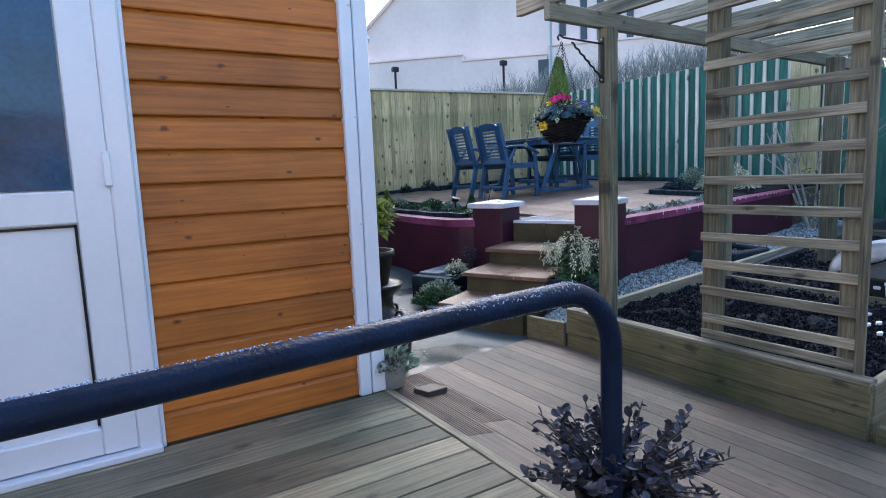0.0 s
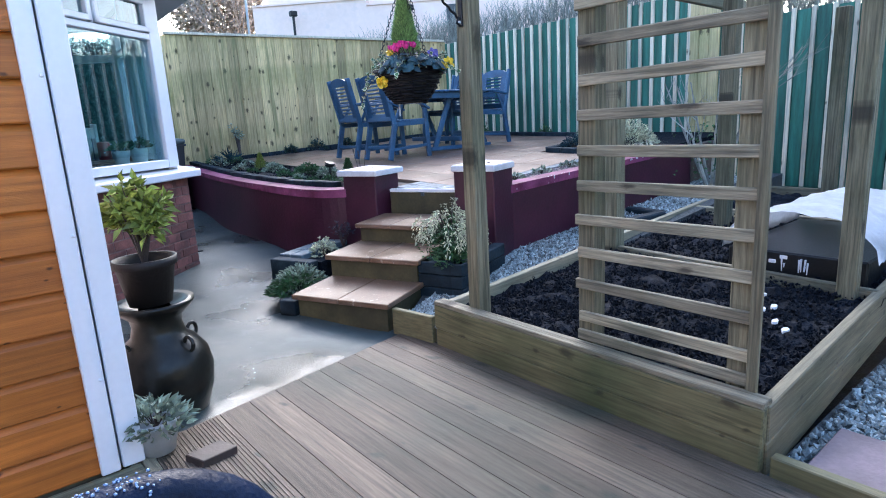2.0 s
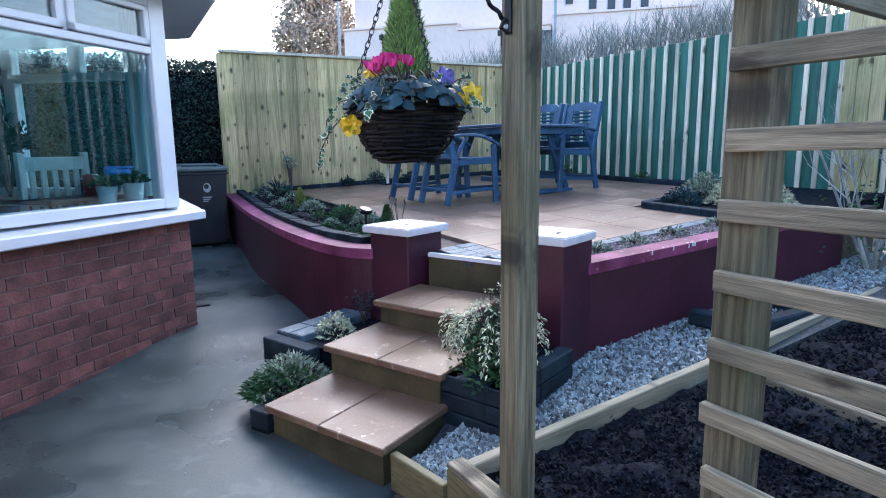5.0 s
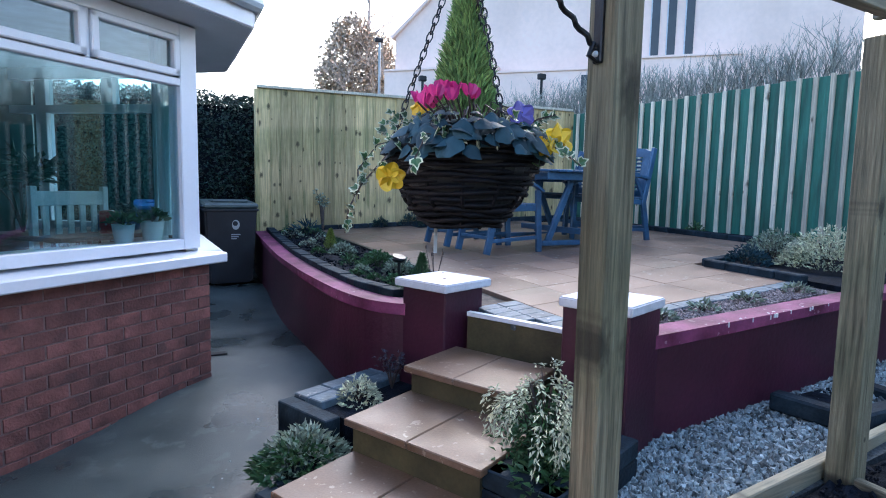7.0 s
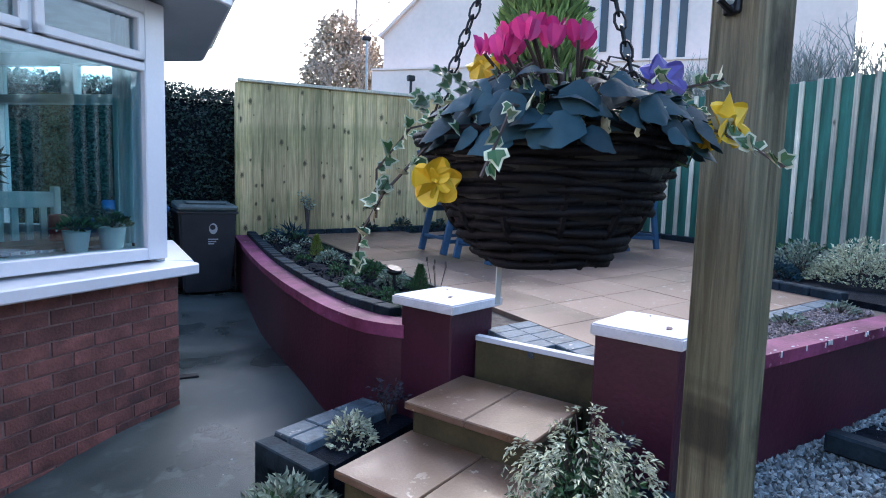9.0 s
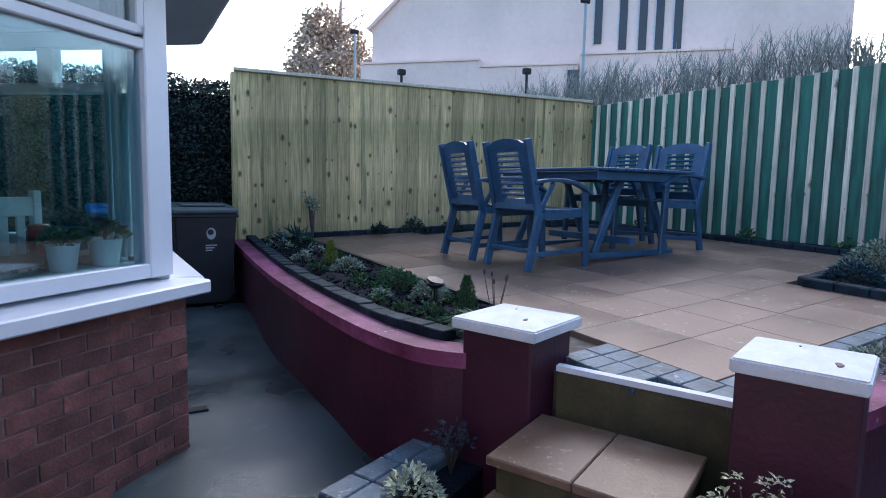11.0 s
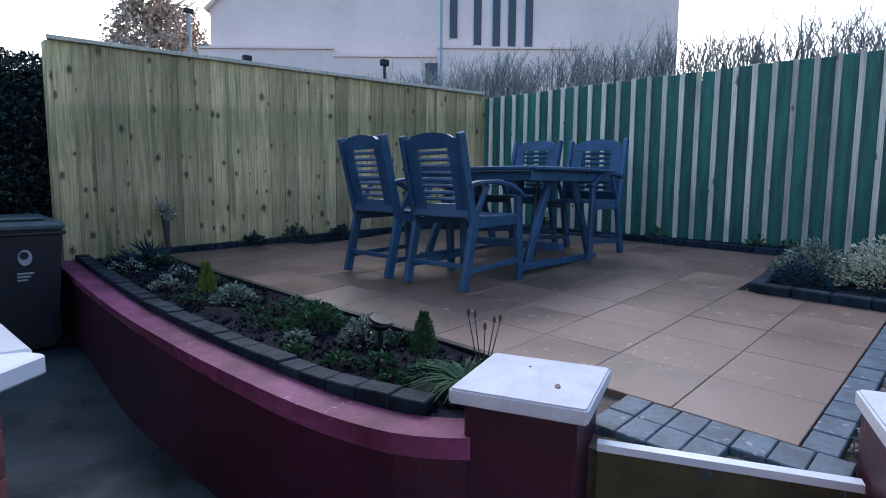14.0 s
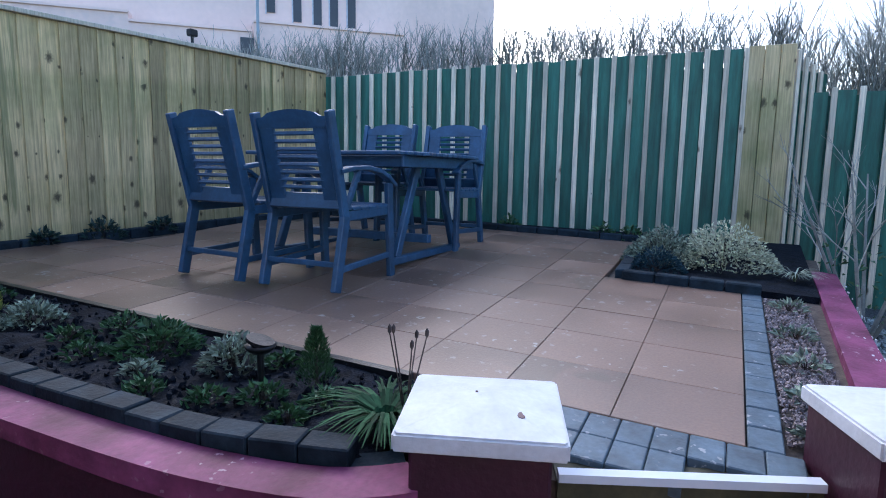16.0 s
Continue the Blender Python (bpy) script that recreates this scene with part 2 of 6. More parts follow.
BARK = mat("bark", (0.10, 0.085, 0.07), 0.85, 0, 0.25, 10, 0.5, 40)
TWIG = mat("bare twigs", (0.27, 0.28, 0.25), 0.8, 0, 0.2, 8, 0.2, piece=0.45, island=True)
HEDGE = mat("dark evergreen leaves", (0.016, 0.045, 0.035), 0.42, 0, 0.25, 5, 0.2, piece=0.6, island=True)
LEAFGREEN = mat("green leaves", (0.045, 0.11, 0.04), 0.5, 0, 0.25, 8, 0.1, piece=0.4, island=True)
LEAFLIME = mat("lime leaves", (0.20, 0.25, 0.05), 0.45, 0, 0.25, 8, 0.1, piece=0.45, island=True)
LEAFPALE = mat("frosted variegated leaves", (0.22, 0.27, 0.20), 0.5, 0, 0.3, 12, 0.1, piece=0.6, island=True)
LEAFCREAM = mat("cream-edged drooping leaves", (0.52, 0.54, 0.38), 0.5, 0, 0.25, 12, 0.1, piece=0.45, island=True)
LEAFBLUE = mat("blue-green leaves", (0.02, 0.055, 0.072), 0.6, 0, 0.2, 10, 0.1, spec=0.25, piece=0.35, island=True)
LEAFLILY = mat("strap leaves", (0.022, 0.066, 0.028), 0.7, 0, 0.25, 8, 0.1, spec=0.1, piece=0.5, island=True)
SAGE = mat("dark purple sage leaves", (0.03, 0.034, 0.055), 0.5, 0, 0.25, 10, 0.15, piece=0.4, island=True)
CONIFER = mat("conifer sprays", (0.19, 0.31, 0.10), 0.6, 0, 0.2, 10, 0.1, piece=0.45, island=True)
# Distance haze is painted into the far tree's bark and crown colours.
HAZEBARK = mat("far bark paled by haze", (0.45, 0.39, 0.35), 0.9, 0, 0.2, 3, 0.2)
RUSTLEAF = mat("autumn ivy crown paled by haze", (0.5, 0.4, 0.3), 0.7, 0, 0.25, 2, 0.1, piece=0.45, island=True)
PINK = mat("magenta petals", (0.55, 0.02, 0.19), 0.5, 0, 0.15, 20, 0.05, piece=0.2, island=True)
YELLOW = mat("yellow petals", (0.75, 0.50, 0.02), 0.5, 0, 0.12, 20, 0.05, piece=0.15, island=True)
VIOLET = mat("violet petals", (0.12, 0.10, 0.36), 0.5, 0, 0.15, 20, 0.05, piece=0.2, island=True)
CREAM = mat("cream petals", (0.65, 0.62, 0.50), 0.5, 0, 0.1, 20, 0.05)
STEM = mat("dark stems", (0.05, 0.035, 0.03), 0.6, 0, 0.2, 12, 0.1)
FLEECE = mat("white fleece cover", (0.70, 0.72, 0.75), 0.8, 0, 0.06, 10, 0.25, 70)
LINER = mat("black plastic sheet", (0.01, 0.011, 0.012), 0.3, 0, 0.2, 10, 0.3)
CURTAIN = mat("pale blue curtain", (0.62, 0.78, 0.84), 0.8, 0, 0.08, 5, 0.1, 30, (8, 8, 0.4))
# The unlit look of the room is put into this dark colour.
ROOM = mat("room wall with dimness in its colour", (0.07, 0.11, 0.11), 0.85, 0, 0.1, 2, 0.05)
GREYWOOD = mat("grey painted chair", (0.5, 0.58, 0.58), 0.5, 0, 0.1, 5, 0.1)
REDTIN = mat("red spotted tin", (0.35, 0.03, 0.03), 0.4, 0, 0.1, 10, 0.05)
GRASS = mat("far ground", (0.06, 0.075, 0.04), 0.9, 0, 0.3, 0.6, 0.3)
flecked(SLAB, (0.42, 0.40, 0.36), 22.0, 0.63, 0.8)
flecked(SLAB, (0.10, 0.075, 0.048), 2.0, 0.56, 0.5)
flecked(TREAD, (0.45, 0.40, 0.33), 26.0, 0.64, 0.7)
flecked(SETT, (0.40, 0.40, 0.40), 30.0, 0.63, 0.8)
flecked(CONCRETE, (0.095, 0.12, 0.125), 7.0, 0.60, 0.5)
flecked(DECK_Y, (0.04, 0.04, 0.032), 3.0, 0.58, 0.6)
flecked(DECK_X, (0.05, 0.058, 0.04), 3.0, 0.58, 0.6)
flecked(FENCE, (0.13, 0.15, 0.06), 1.1, 0.57, 0.8)
flecked(SLEEPER, (0.035, 0.04, 0.02), 3.0, 0.55, 0.7)
flecked(TIMBER_Z, (0.05, 0.05, 0.025), 2.5, 0.55, 0.7)
flecked(COPING, (0.40, 0.28, 0.32), 30.0, 0.64, 0.8)
flecked(BRICK, (0.045, 0.026, 0.026), 5.0, 0.56, 0.7)
flecked(MORTAR, (0.05, 0.034, 0.032), 4.0, 0.55, 0.7)
flecked(TIMBER_Y, (0.07, 0.066, 0.04), 2.2, 0.56, 0.7)
flecked(RENDERWALL, (0.62, 0.53, 0.5), 1.6, 0.62, 0.35)


# ---- building helpers ----
rng = random.Random(4)


def thing(name, at=(0, 0, 0), label="", category="", group="", kind="", rz=0.0):
    ob = new(name)
    ob.empty_display_size = 0.05
    ob.matrix_world = pose(*at, 0, 0, rz)
    return tagged(ob, label, category, group, kind)


def part(name, bm, material, parent=None, label="", smooth=False):
    me = bpy.data.meshes.new(name)
    bmesh.ops.recalc_face_normals(bm, faces=bm.faces)
    bm.to_mesh(me)
    bm.free()
    if smooth:
        me.polygons.foreach_set("use_smooth", [True] * len(me.polygons))
    me.materials.append(material)
    ob = new(name, me)
    ob.parent = parent
    return tagged(ob, label, kind="stuff" if name in ("twigs", "branches", "stems", "leaves", "drops", "sprays", "crown") else "")


def piece(name, me, parent, m):
    ob = new(name, me)
    ob.parent = parent
    ob.matrix_basis = m
    return ob


def box(bm, a, b, bevel=0.0, m=None):
    """A block from corner a to corner b, with chamfered edges, moved by m."""
    made = bmesh.ops.create_cube(bm, size=1)["verts"]
    for v in made:
        v.co = Vector([(a[i] + b[i]) / 2 + v.co[i] * (b[i] - a[i]) for i in range(3)])
    if bevel:
        edges = list({e for v in made for e in v.link_edges})
        r = bmesh.ops.bevel(bm, geom=edges, offset=bevel, segments=1, affect="EDGES")
        made = list({v for f in r["faces"] for v in f.verts} | {v for v in made if v.is_valid})
    if m is not None:
        bmesh.ops.transform(bm, matrix=m, verts=made)
    return bm


def block(a, b, bevel=0.0, m=None):
    return box(bmesh.new(), a, b, bevel, m)


def beam(bm, p, q, w, h, bevel=0.004, up=(0, 0, 1)):
    """A squared bar from p to q, w across and h in the up direction."""
    p, q = Vector(p), Vector(q)
    d = (q - p).normalized()
    side = d.cross(Vector(up)).normalized()
    top = side.cross(d)
    m = Matrix((side, d, top)).transposed().to_4x4()
    m.translation = p
    return box(bm, (-w / 2, 0, -h / 2), (w / 2, (q - p).length, h / 2), bevel, m)


def tube(bm, pts, radius, sides=8, ends=True):
    """A round bar along points; radius may be one number or one for each point."""
    pts = [Vector(p) for p in pts]
    rad = radius if isinstance(radius, (list, tuple)) else [radius] * len(pts)
    rings, ref = [], None
    for i, p in enumerate(pts):
        d = (pts[min(i + 1, len(pts) - 1)] - pts[max(i - 1, 0)]).normalized()
        if ref is None:
            ref = d.orthogonal().normalized()
        ref = (ref - d * ref.dot(d)).normalized()
        o = d.cross(ref)
        rings.append([bm.verts.new(p + rad[i] * (math.cos(2 * math.pi * k / sides) * ref + math.sin(2 * math.pi * k / sides) * o)) for k in range(sides)])
    for a, b in zip(rings, rings[1:]):
        for k in range(sides):
            bm.faces.new((a[k], a[(k + 1) % sides], b[(k + 1) % sides], b[k]))
    if ends and sides > 2:
        bm.faces.new(rings[0][::-1]), bm.faces.new(rings[-1])
    return bm


def lathe(bm, profile, sides=32, centre=(0, 0, 0)):
    """A turned body from (radius, height) pairs."""
    rings = [[bm.verts.new((centre[0] + r * math.cos(2 * math.pi * k / sides), centre[1] + r * math.sin(2 * math.pi * k / sides), centre[2] + z)) for k in range(sides)] for r, z in profile]
    for a, b in zip(rings, rings[1:]):
        for k in range(sides):
            bm.faces.new((a[k], a[(k + 1) % sides], b[(k + 1) % sides], b[k]))
    bm.faces.new(rings[0][::-1])
    return bm


def prism(bm, poly, low, high):
    """An upright block over a plan; low and high give the heights at (x, y)."""
    lo = [bm.verts.new((x, y, low(x, y))) for x, y in poly]
    hi = [bm.verts.new((x, y, high(x, y))) for x, y in poly]
    n = len(poly)
    bm.faces.new(hi), bm.faces.new(lo[::-1])
    for i in range(n):
        bm.faces.new((lo[i], lo[(i + 1) % n], hi[(i + 1) % n], hi[i]))
    return bm


def leaf(bm, p, d, length, width, fold=0.25, up=None):
    """A pointed leaf from p along d, folded along its middle."""
    p, d = Vector(p), Vector(d).normalized()
    u = Vector(up) if up else Vector((rng.uniform(-1, 1), rng.uniform(-1, 1), rng.uniform(0.2, 1)))
    s = d.cross(u)
    s = s.normalized() if s.length > 1e-4 else d.orthogonal().normalized()
    n = s.cross(d)
    tip = p + d * length - n * length * 0.2
    a, b = p + d * length * 0.45 + s * width / 2 + n * width * fold, p + d * length * 0.45 - s * width / 2 + n * width * fold
    v = [bm.verts.new(c) for c in (p, a, tip, b)]
    bm.faces.new((v[0], v[1], v[2])), bm.faces.new((v[0], v[2], v[3]))


def round_leaf(bm, p, d, length, width):
    """A blunt oval leaf from p along d, cupped."""
    p, d = Vector(p), Vector(d).normalized()
    s = d.cross(Vector((rng.uniform(-1, 1), rng.uniform(-1, 1), rng.uniform(0.2, 1))))
    s = s.normalized() if s.length > 1e-4 else d.orthogonal().normalized()
    n = s.cross(d)
    rim = [bm.verts.new(p + d * length * u + s * width * 0.5 * w + n * length * (0.12 * abs(w) - 0.1 * u * u)) for u, w in ((0, 0), (0.3, 0.75), (0.65, 1), (0.92, 0.6), (1, 0), (0.92, -0.6), (0.65, -1), (0.3, -0.75))]
    c = bm.verts.new(p + d * length * 0.6 - n * length * 0.05)
    for k in range(8):
        bm.faces.new((rim[k], rim[(k + 1) % 8], c))


def scatter_dir(flat=0.0):
    while True:
        v = Vector((rng.uniform(-1, 1), rng.uniform(-1, 1), rng.uniform(-1, 1)))
        if 0.1 < v.length < 1:
            v.normalize()
            v.z = v.z * (1 - flat) + flat * abs(v.z)
            return v


def smooth_line(pts, n=48):
    """A smooth curve through plan points, evenly stepped."""
    P = [Vector(p) for p in pts]
    P = [2 * P[0] - P[1], *P, 2 * P[-1] - P[-2]]
    out = []
    for i in range(1, len(P) - 2):
        for k in range(20):
            t = k / 20
            a, b, c, d = P[i - 1 : i + 3]
            out.append(0.5 * (2 * b + (c - a) * t + (2 * a - 5 * b + 4 * c - d) * t * t + (3 * b - a - 3 * c + d) * t**3))
    out.append(P[-2])
    far = [0.0]
    for a, b in zip(out, out[1:]):
        far.append(far[-1] + (b - a).length)
    res, j = [], 0
    for i in range(n + 1):
        want = far[-1] * i / n
        while j < len(far) - 2 and far[j + 1] < want:
            j += 1
        res.append(out[j].lerp(out[j + 1], min(1.0, (want - far[j]) / max(1e-9, far[j + 1] - far[j]))))
    return res


def offset_line(line, off):
    res = []
    for i, p in enumerate(line):
        d = (line[min(i + 1, len(line) - 1)] - line[max(i - 1, 0)]).normalized()
        res.append(p + Vector((d.y, -d.x)) * off)
    return res


# ---- heights of the ground ----
def patio_z(x, y):
    return 0.0606 * x + 0.0286 * y + 0.145


def ramp_z(x):
    return 0.03 if x < 1.12 else 0.03 - 0.16 * (min(x, 2.9) - 1.12)


def deck_edge(x):
    return 2.42 + 0.5 * (x - 1.15)


SPOTS = [(1.15, 2.42, 0.0), (1.5, 2.6, -0.04), (2.1, 2.9, -0.14), (2.7, 3.2, -0.235), (2.43, 4.0, -0.2), (2.83, 3.46, -0.25), (2.41, 5.87, -0.12),
         (1.4, 5.0, -0.2), (2.5, 6.24, -0.05), (3.25, 8.8, 0.06), (1.2, 3.6, -0.12), (2.0, 4.6, -0.19), (3.1, 6.2, -0.06), (3.0, 10.5, 0.08), (2.9, 5.0, -0.16)]


def yard_z(x, y):
    tot = s = 0.0
    for a, b, z in SPOTS:
        w = 1 / ((x - a) ** 2 + (y - b) ** 2 + 0.08) ** 1.5
        tot, s = tot + w, s + w * z
    z = s / tot
    if y < deck_edge(x) + 0.02:
        z = min(z, ramp_z(x) - 0.06)
    return z


def gravel_z(x, y):
    return -0.12 + 0.09 * (x - 3.2)


# ---- ground ----
ground = tagged(part("ground", block((-400, -400, -0.9), (400, 400, -0.6)), GRASS), "dull green ground around the garden", "ground", kind="structure")

bm = bmesh.new()
nx, ny = 60, 110
grid = [[bm.verts.new((-0.6 + 4.3 * i / nx, 2.3 + 8.6 * j / ny, yard_z(-0.6 + 4.3 * i / nx, 2.3 + 8.6 * j / ny) + 0.004 * noise.noise((i * 0.3, j * 0.3, 0)))) for j in range(ny + 1)] for i in range(nx + 1)]
for i in range(nx):
    for j in range(ny):
        bm.faces.new((grid[i][j], grid[i + 1][j], grid[i + 1][j + 1], grid[i][j + 1]))
yard = tagged(part("pavement", bm, CONCRETE, smooth=True), "wet grey concrete yard with dark damp patches", "pavement", kind="structure")
bm = bmesh.new()
box(bm, (-4, -4, -0.6), (12, 14, -0.45))
tagged(part("subsoil", bm, SOIL), "dark earth under the garden", "ground", kind="structure")

# concrete joint line running along the yard
bm = bmesh.new()
line = smooth_line([(1.75, 3.0), (2.0, 3.7), (2.25, 4.4), (2.7, 5.3)], 30)
for p in line:
    if rng.random() < 0.8:
        s = rng.uniform(0.003, 0.008)
        x, y = p.x + rng.uniform(-0.01, 0.01), p.y + rng.uniform(-0.01, 0.01)
        bmesh.ops.create_icosphere(bm, subdivisions=1, radius=s, matrix=pose(x, y, yard_z(x, y) + 0.002) @ Matrix.Diagonal((1, 1, 0.4, 1)))
tagged(part("grit", bm, STONE), "small loose grit along a joint in the concrete", "grit", kind="stuff")

# ---- deck: level platform and ramp ----
deck = tagged(part("floor", block((-2.0, -2.0, -0.2), (1.1, 2.33, -0.02)), SLEEPER_X), "wet timber deck with a ramp sloping down from the door", "deck", kind="structure")
y = -2.0
while y < 2.31:
    w = min(0.125, 2.325 - y)
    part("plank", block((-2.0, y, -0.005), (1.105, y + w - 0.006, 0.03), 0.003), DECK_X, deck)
    y += 0.125
part("strip", block((1.108, -2.0, -0.02), (1.146, 2.41, 0.034), 0.003), TIMBER_Y, deck, "pale joint strip")
x = 1.15
n = 0
while x < 2.86:
    w = 0.146
    x1 = min(x + w - 0.004, 2.862)
    bm = bmesh.new()
    prism(bm, [(x, -2.0), (x1, -2.0), (x1, deck_edge(x1)), (x, deck_edge(x))], lambda a, b: ramp_z(a) - 0.035, lambda a, b: ramp_z(a))
    if n < 2:
        # ribbed boards beside the small pot
        for k in range(9):
            g = x + 0.01 + k * 0.014
            prism(bm, [(g, 1.72 + 0.1 * n), (g + 0.006, 1.72 + 0.1 * n), (g + 0.006, deck_edge(g) - 0.01), (g, deck_edge(g) - 0.01)], lambda a, b: ramp_z(a), lambda a, b: ramp_z(a) + 0.003)
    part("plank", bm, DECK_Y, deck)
    x += w
    n += 1

# ---- timber building with clad wall and door ----
clad = tagged(part("wall_clad", block((-2.2, 2.36, -0.1), (1.08, 2.55, 2.6)), SLEEPER_X), "orange-stained timber cladding on the building's wall", "wall", kind="structure")
z = 0.035
while z < 2.55:
    bm = bmesh.new()
    h = 0.121
    prof = [(2.36, z), (2.332, z), (2.3285, z + 0.005), (2.3285, z + h - 0.022), (2.343, z + h - 0.007), (2.347, z + h), (2.36, z + h)]
    ends = []
    for xx in (0.2, 0.995):
        ends.append([bm.verts.new((xx, b, c)) for b, c in prof])
    for k in range(len(prof)):
        j = (k + 1) % len(prof)
        bm.faces.new((ends[0][k], ends[0][j], ends[1][j], ends[1][k]))
    bm.faces.new(ends[0]), bm.faces.new(ends[1][::-1])
    part("plank", bm, CEDAR, clad)
    z += h
trim = thing("trim_corner", (0, 0, 0), "white plastic corner trim with screw heads", "trim", kind="structure")
part("strip", block((0.99, 2.305, 0.035), (1.045, 2.36, 2.6), 0.004), WHITE_UPVC, trim)
part("strip", block((1.052, 2.312, 0.035), (1.118, 2.6, 2.6), 0.004), WHITE_UPVC, trim)
for zz in (0.35, 0.8, 1.25, 1.7):
    bm = bmesh.new()
    bmesh.ops.create_uvsphere(bm, u_segments=8, v_segments=5, radius=0.006, matrix=pose(1.035, 2.305, zz))
    part("screw", bm, WHITE_UPVC, trim)
side = tagged(part("wall_side", block((0.9, 2.55, -0.2), (1.08, 4.9, 2.6)), RENDERWALL), "pale rendered side wall of the building", "wall", kind="structure")
# Unseen wall, built tall to keep light off the door and deck.
tagged(part("wall_shade_deck", block((-2.2, -2.2, -0.2), (-2.0, 2.55, 2.6)), RENDERWALL), "unseen pale wall closing the deck, raised to shade the door", "wall", kind="structure")

door = thing("door_1", (0, 0, 0), "white plastic door with a dark upper pane", "door", kind="structure")
part("frame", block((0.115, 2.30, 0.03), (0.19, 2.37, 2.15), 0.006), WHITE_UPVC, door)
part("frame", block((0.19, 2.315, 0.03), (0.205, 2.36, 2.15), 0.003), WHITE_UPVC, door)
part("frame", block((-0.95, 2.30, 0.03), (-0.87, 2.37, 2.15), 0.006), WHITE_UPVC, door)
part("frame", block((-0.95, 2.30, 2.07), (0.19, 2.37, 2.15), 0.006), WHITE_UPVC, door)
part("threshold", block((-0.95, 2.27, 0.03), (0.19, 2.37, 0.055), 0.004), WHITE_UPVC, door)
leafp = part("leaf", block((-0.86, 2.325, 0.06), (0.11, 2.36, 2.06), 0.004), WHITE_UPVC, door)
part("stile", block((0.008, 2.307, 0.06), (0.1145, 2.33, 2.06), 0.003), WHITE_UPVC, leafp)
part("stile", block((-0.86, 2.305, 0.06), (-0.76, 2.33, 2.06), 0.006), WHITE_UPVC, leafp)
part("rail", block((-0.76, 2.306, 0.88), (0.008, 2.33, 0.99), 0.006), WHITE_UPVC, leafp)
part("rail", block((-0.76, 2.306, 0.06), (0.008, 2.33, 0.16), 0.006), WHITE_UPVC, leafp)
part("gasket", block((-0.005, 2.318, 0.165), (0.004, 2.327, 0.875)), BLACKMETAL, leafp, "black seal")
part("gasket", block((-0.75, 2.318, 0.868), (0.004, 2.327, 0.876)), BLACKMETAL, leafp, "black seal")
# Opaque pane: the sky's blue reflection is put into its colour.
part("pane", block((-0.757, 2.312, 0.995), (0.002, 2.324, 1.98)), mat("door glass with reflected blue", (0.008, 0.045, 0.11), 0.06, 0, 0.4, 1.5, 0.02, spec=0.5), leafp, "glass pane with the sky's reflected blue in its colour")
part("hinge", block((0.098, 2.288, 1.0), (0.122, 2.306, 1.12), 0.004), WHITE_UPVC, door)

# ---- bay of the house: brick below, window above ----
BAY = pose(2.41, 5.87, 0, 0, 0, 220)
u2, v2 = BAY.to_3x3() @ Vector((1, 0, 0)), BAY.to_3x3() @ Vector((0, 1, 0))
OUT = 1 if v2.x > 0 else -1


def bay(a, b, bevel=0.0, bm=None):
    """A block in the bay's own axes: along the wall from its corner, out from its face (minus: inside), up."""
    a2, b2 = (a[0], min(a[1] * OUT, b[1] * OUT), a[2]), (b[0], max(a[1] * OUT, b[1] * OUT), b[2])
    return box(bm or bmesh.new(), a2, b2, bevel, BAY)


LEN = 1.75
bay_wall = tagged(part("wall_bay", bay((0.0, -0.2, -0.3), (LEN, -0.008, 0.70)), MORTAR), "red brick wall under the bay window", "wall", kind="structure")
bm = bmesh.new()
box(bm, (-0.108, -0.006, -0.034), (0.108, 0.006, 0.034), 0.002)
brick_me = bpy.data.meshes.new("brick")
bm.to_mesh(brick_me)
bm.free()
brick_me.materials.append(BRICK)
bm = bmesh.new()
box(bm, (-0.05, -0.006, -0.034), (0.05, 0.006, 0.034), 0.002)
half_me = bpy.data.meshes.new("half_brick")
bm.to_mesh(half_me)
bm.free()
half_me.materials.append(BRICK)
row, z = 0, 0.66
while z > -0.3:
    xx = 0.0
    if row % 2:
        piece("brick", half_me, bay_wall, BAY @ pose(0.051, -0.008 * OUT, z))
        xx = 0.112
    while xx + 0.216 < LEN + 0.1:
        piece("brick", brick_me, bay_wall, BAY @ pose(xx + 0.109, (-0.008 + rng.uniform(-0.001, 0.002)) * OUT, z))
        xx += 0.228
    z -= 0.0775
    row += 1
tagged(part("wall_bay_return", block((2.2, 5.9, -0.3), (2.405, 7.25, 0.70)), BRICK), "red brick front of the bay", "wall", kind="structure")

window = thing("window_1", (0, 0, 0), "white plastic bay window with two opening top lights", "window", kind="structure")
# one sill whose top falls outwards
bm = box(bmesh.new(), (-0.07, -0.28, 0.70), (LEN, 0.10, 0.80), 0.008)
for v in bm.verts:
    if v.co.y > 0.0 and v.co.z > 0.75:
        v.co.z -= 0.034
bmesh.ops.transform(bm, matrix=BAY @ Matrix.Diagonal((1, OUT, 1, 1)), verts=bm.verts)
part("window_sill", bm, WHITE_UPVC, window)
part("window_frame", bay((0.05, -0.12, 0.80), (LEN, -0.03, 0.87), 0.006), WHITE_UPVC, window)
part("window_frame", bay((0.05, -0.12, 1.85), (LEN, -0.03, 1.90), 0.006), WHITE_UPVC, window)
part("window_frame", bay((0.05, -0.12, 2.16), (LEN, -0.03, 2.24), 0.006), WHITE_UPVC, window)
part("window_frame", bay((0.05, -0.14, 0.80), (0.19, -0.025, 2.24), 0.006), WHITE_UPVC, window)
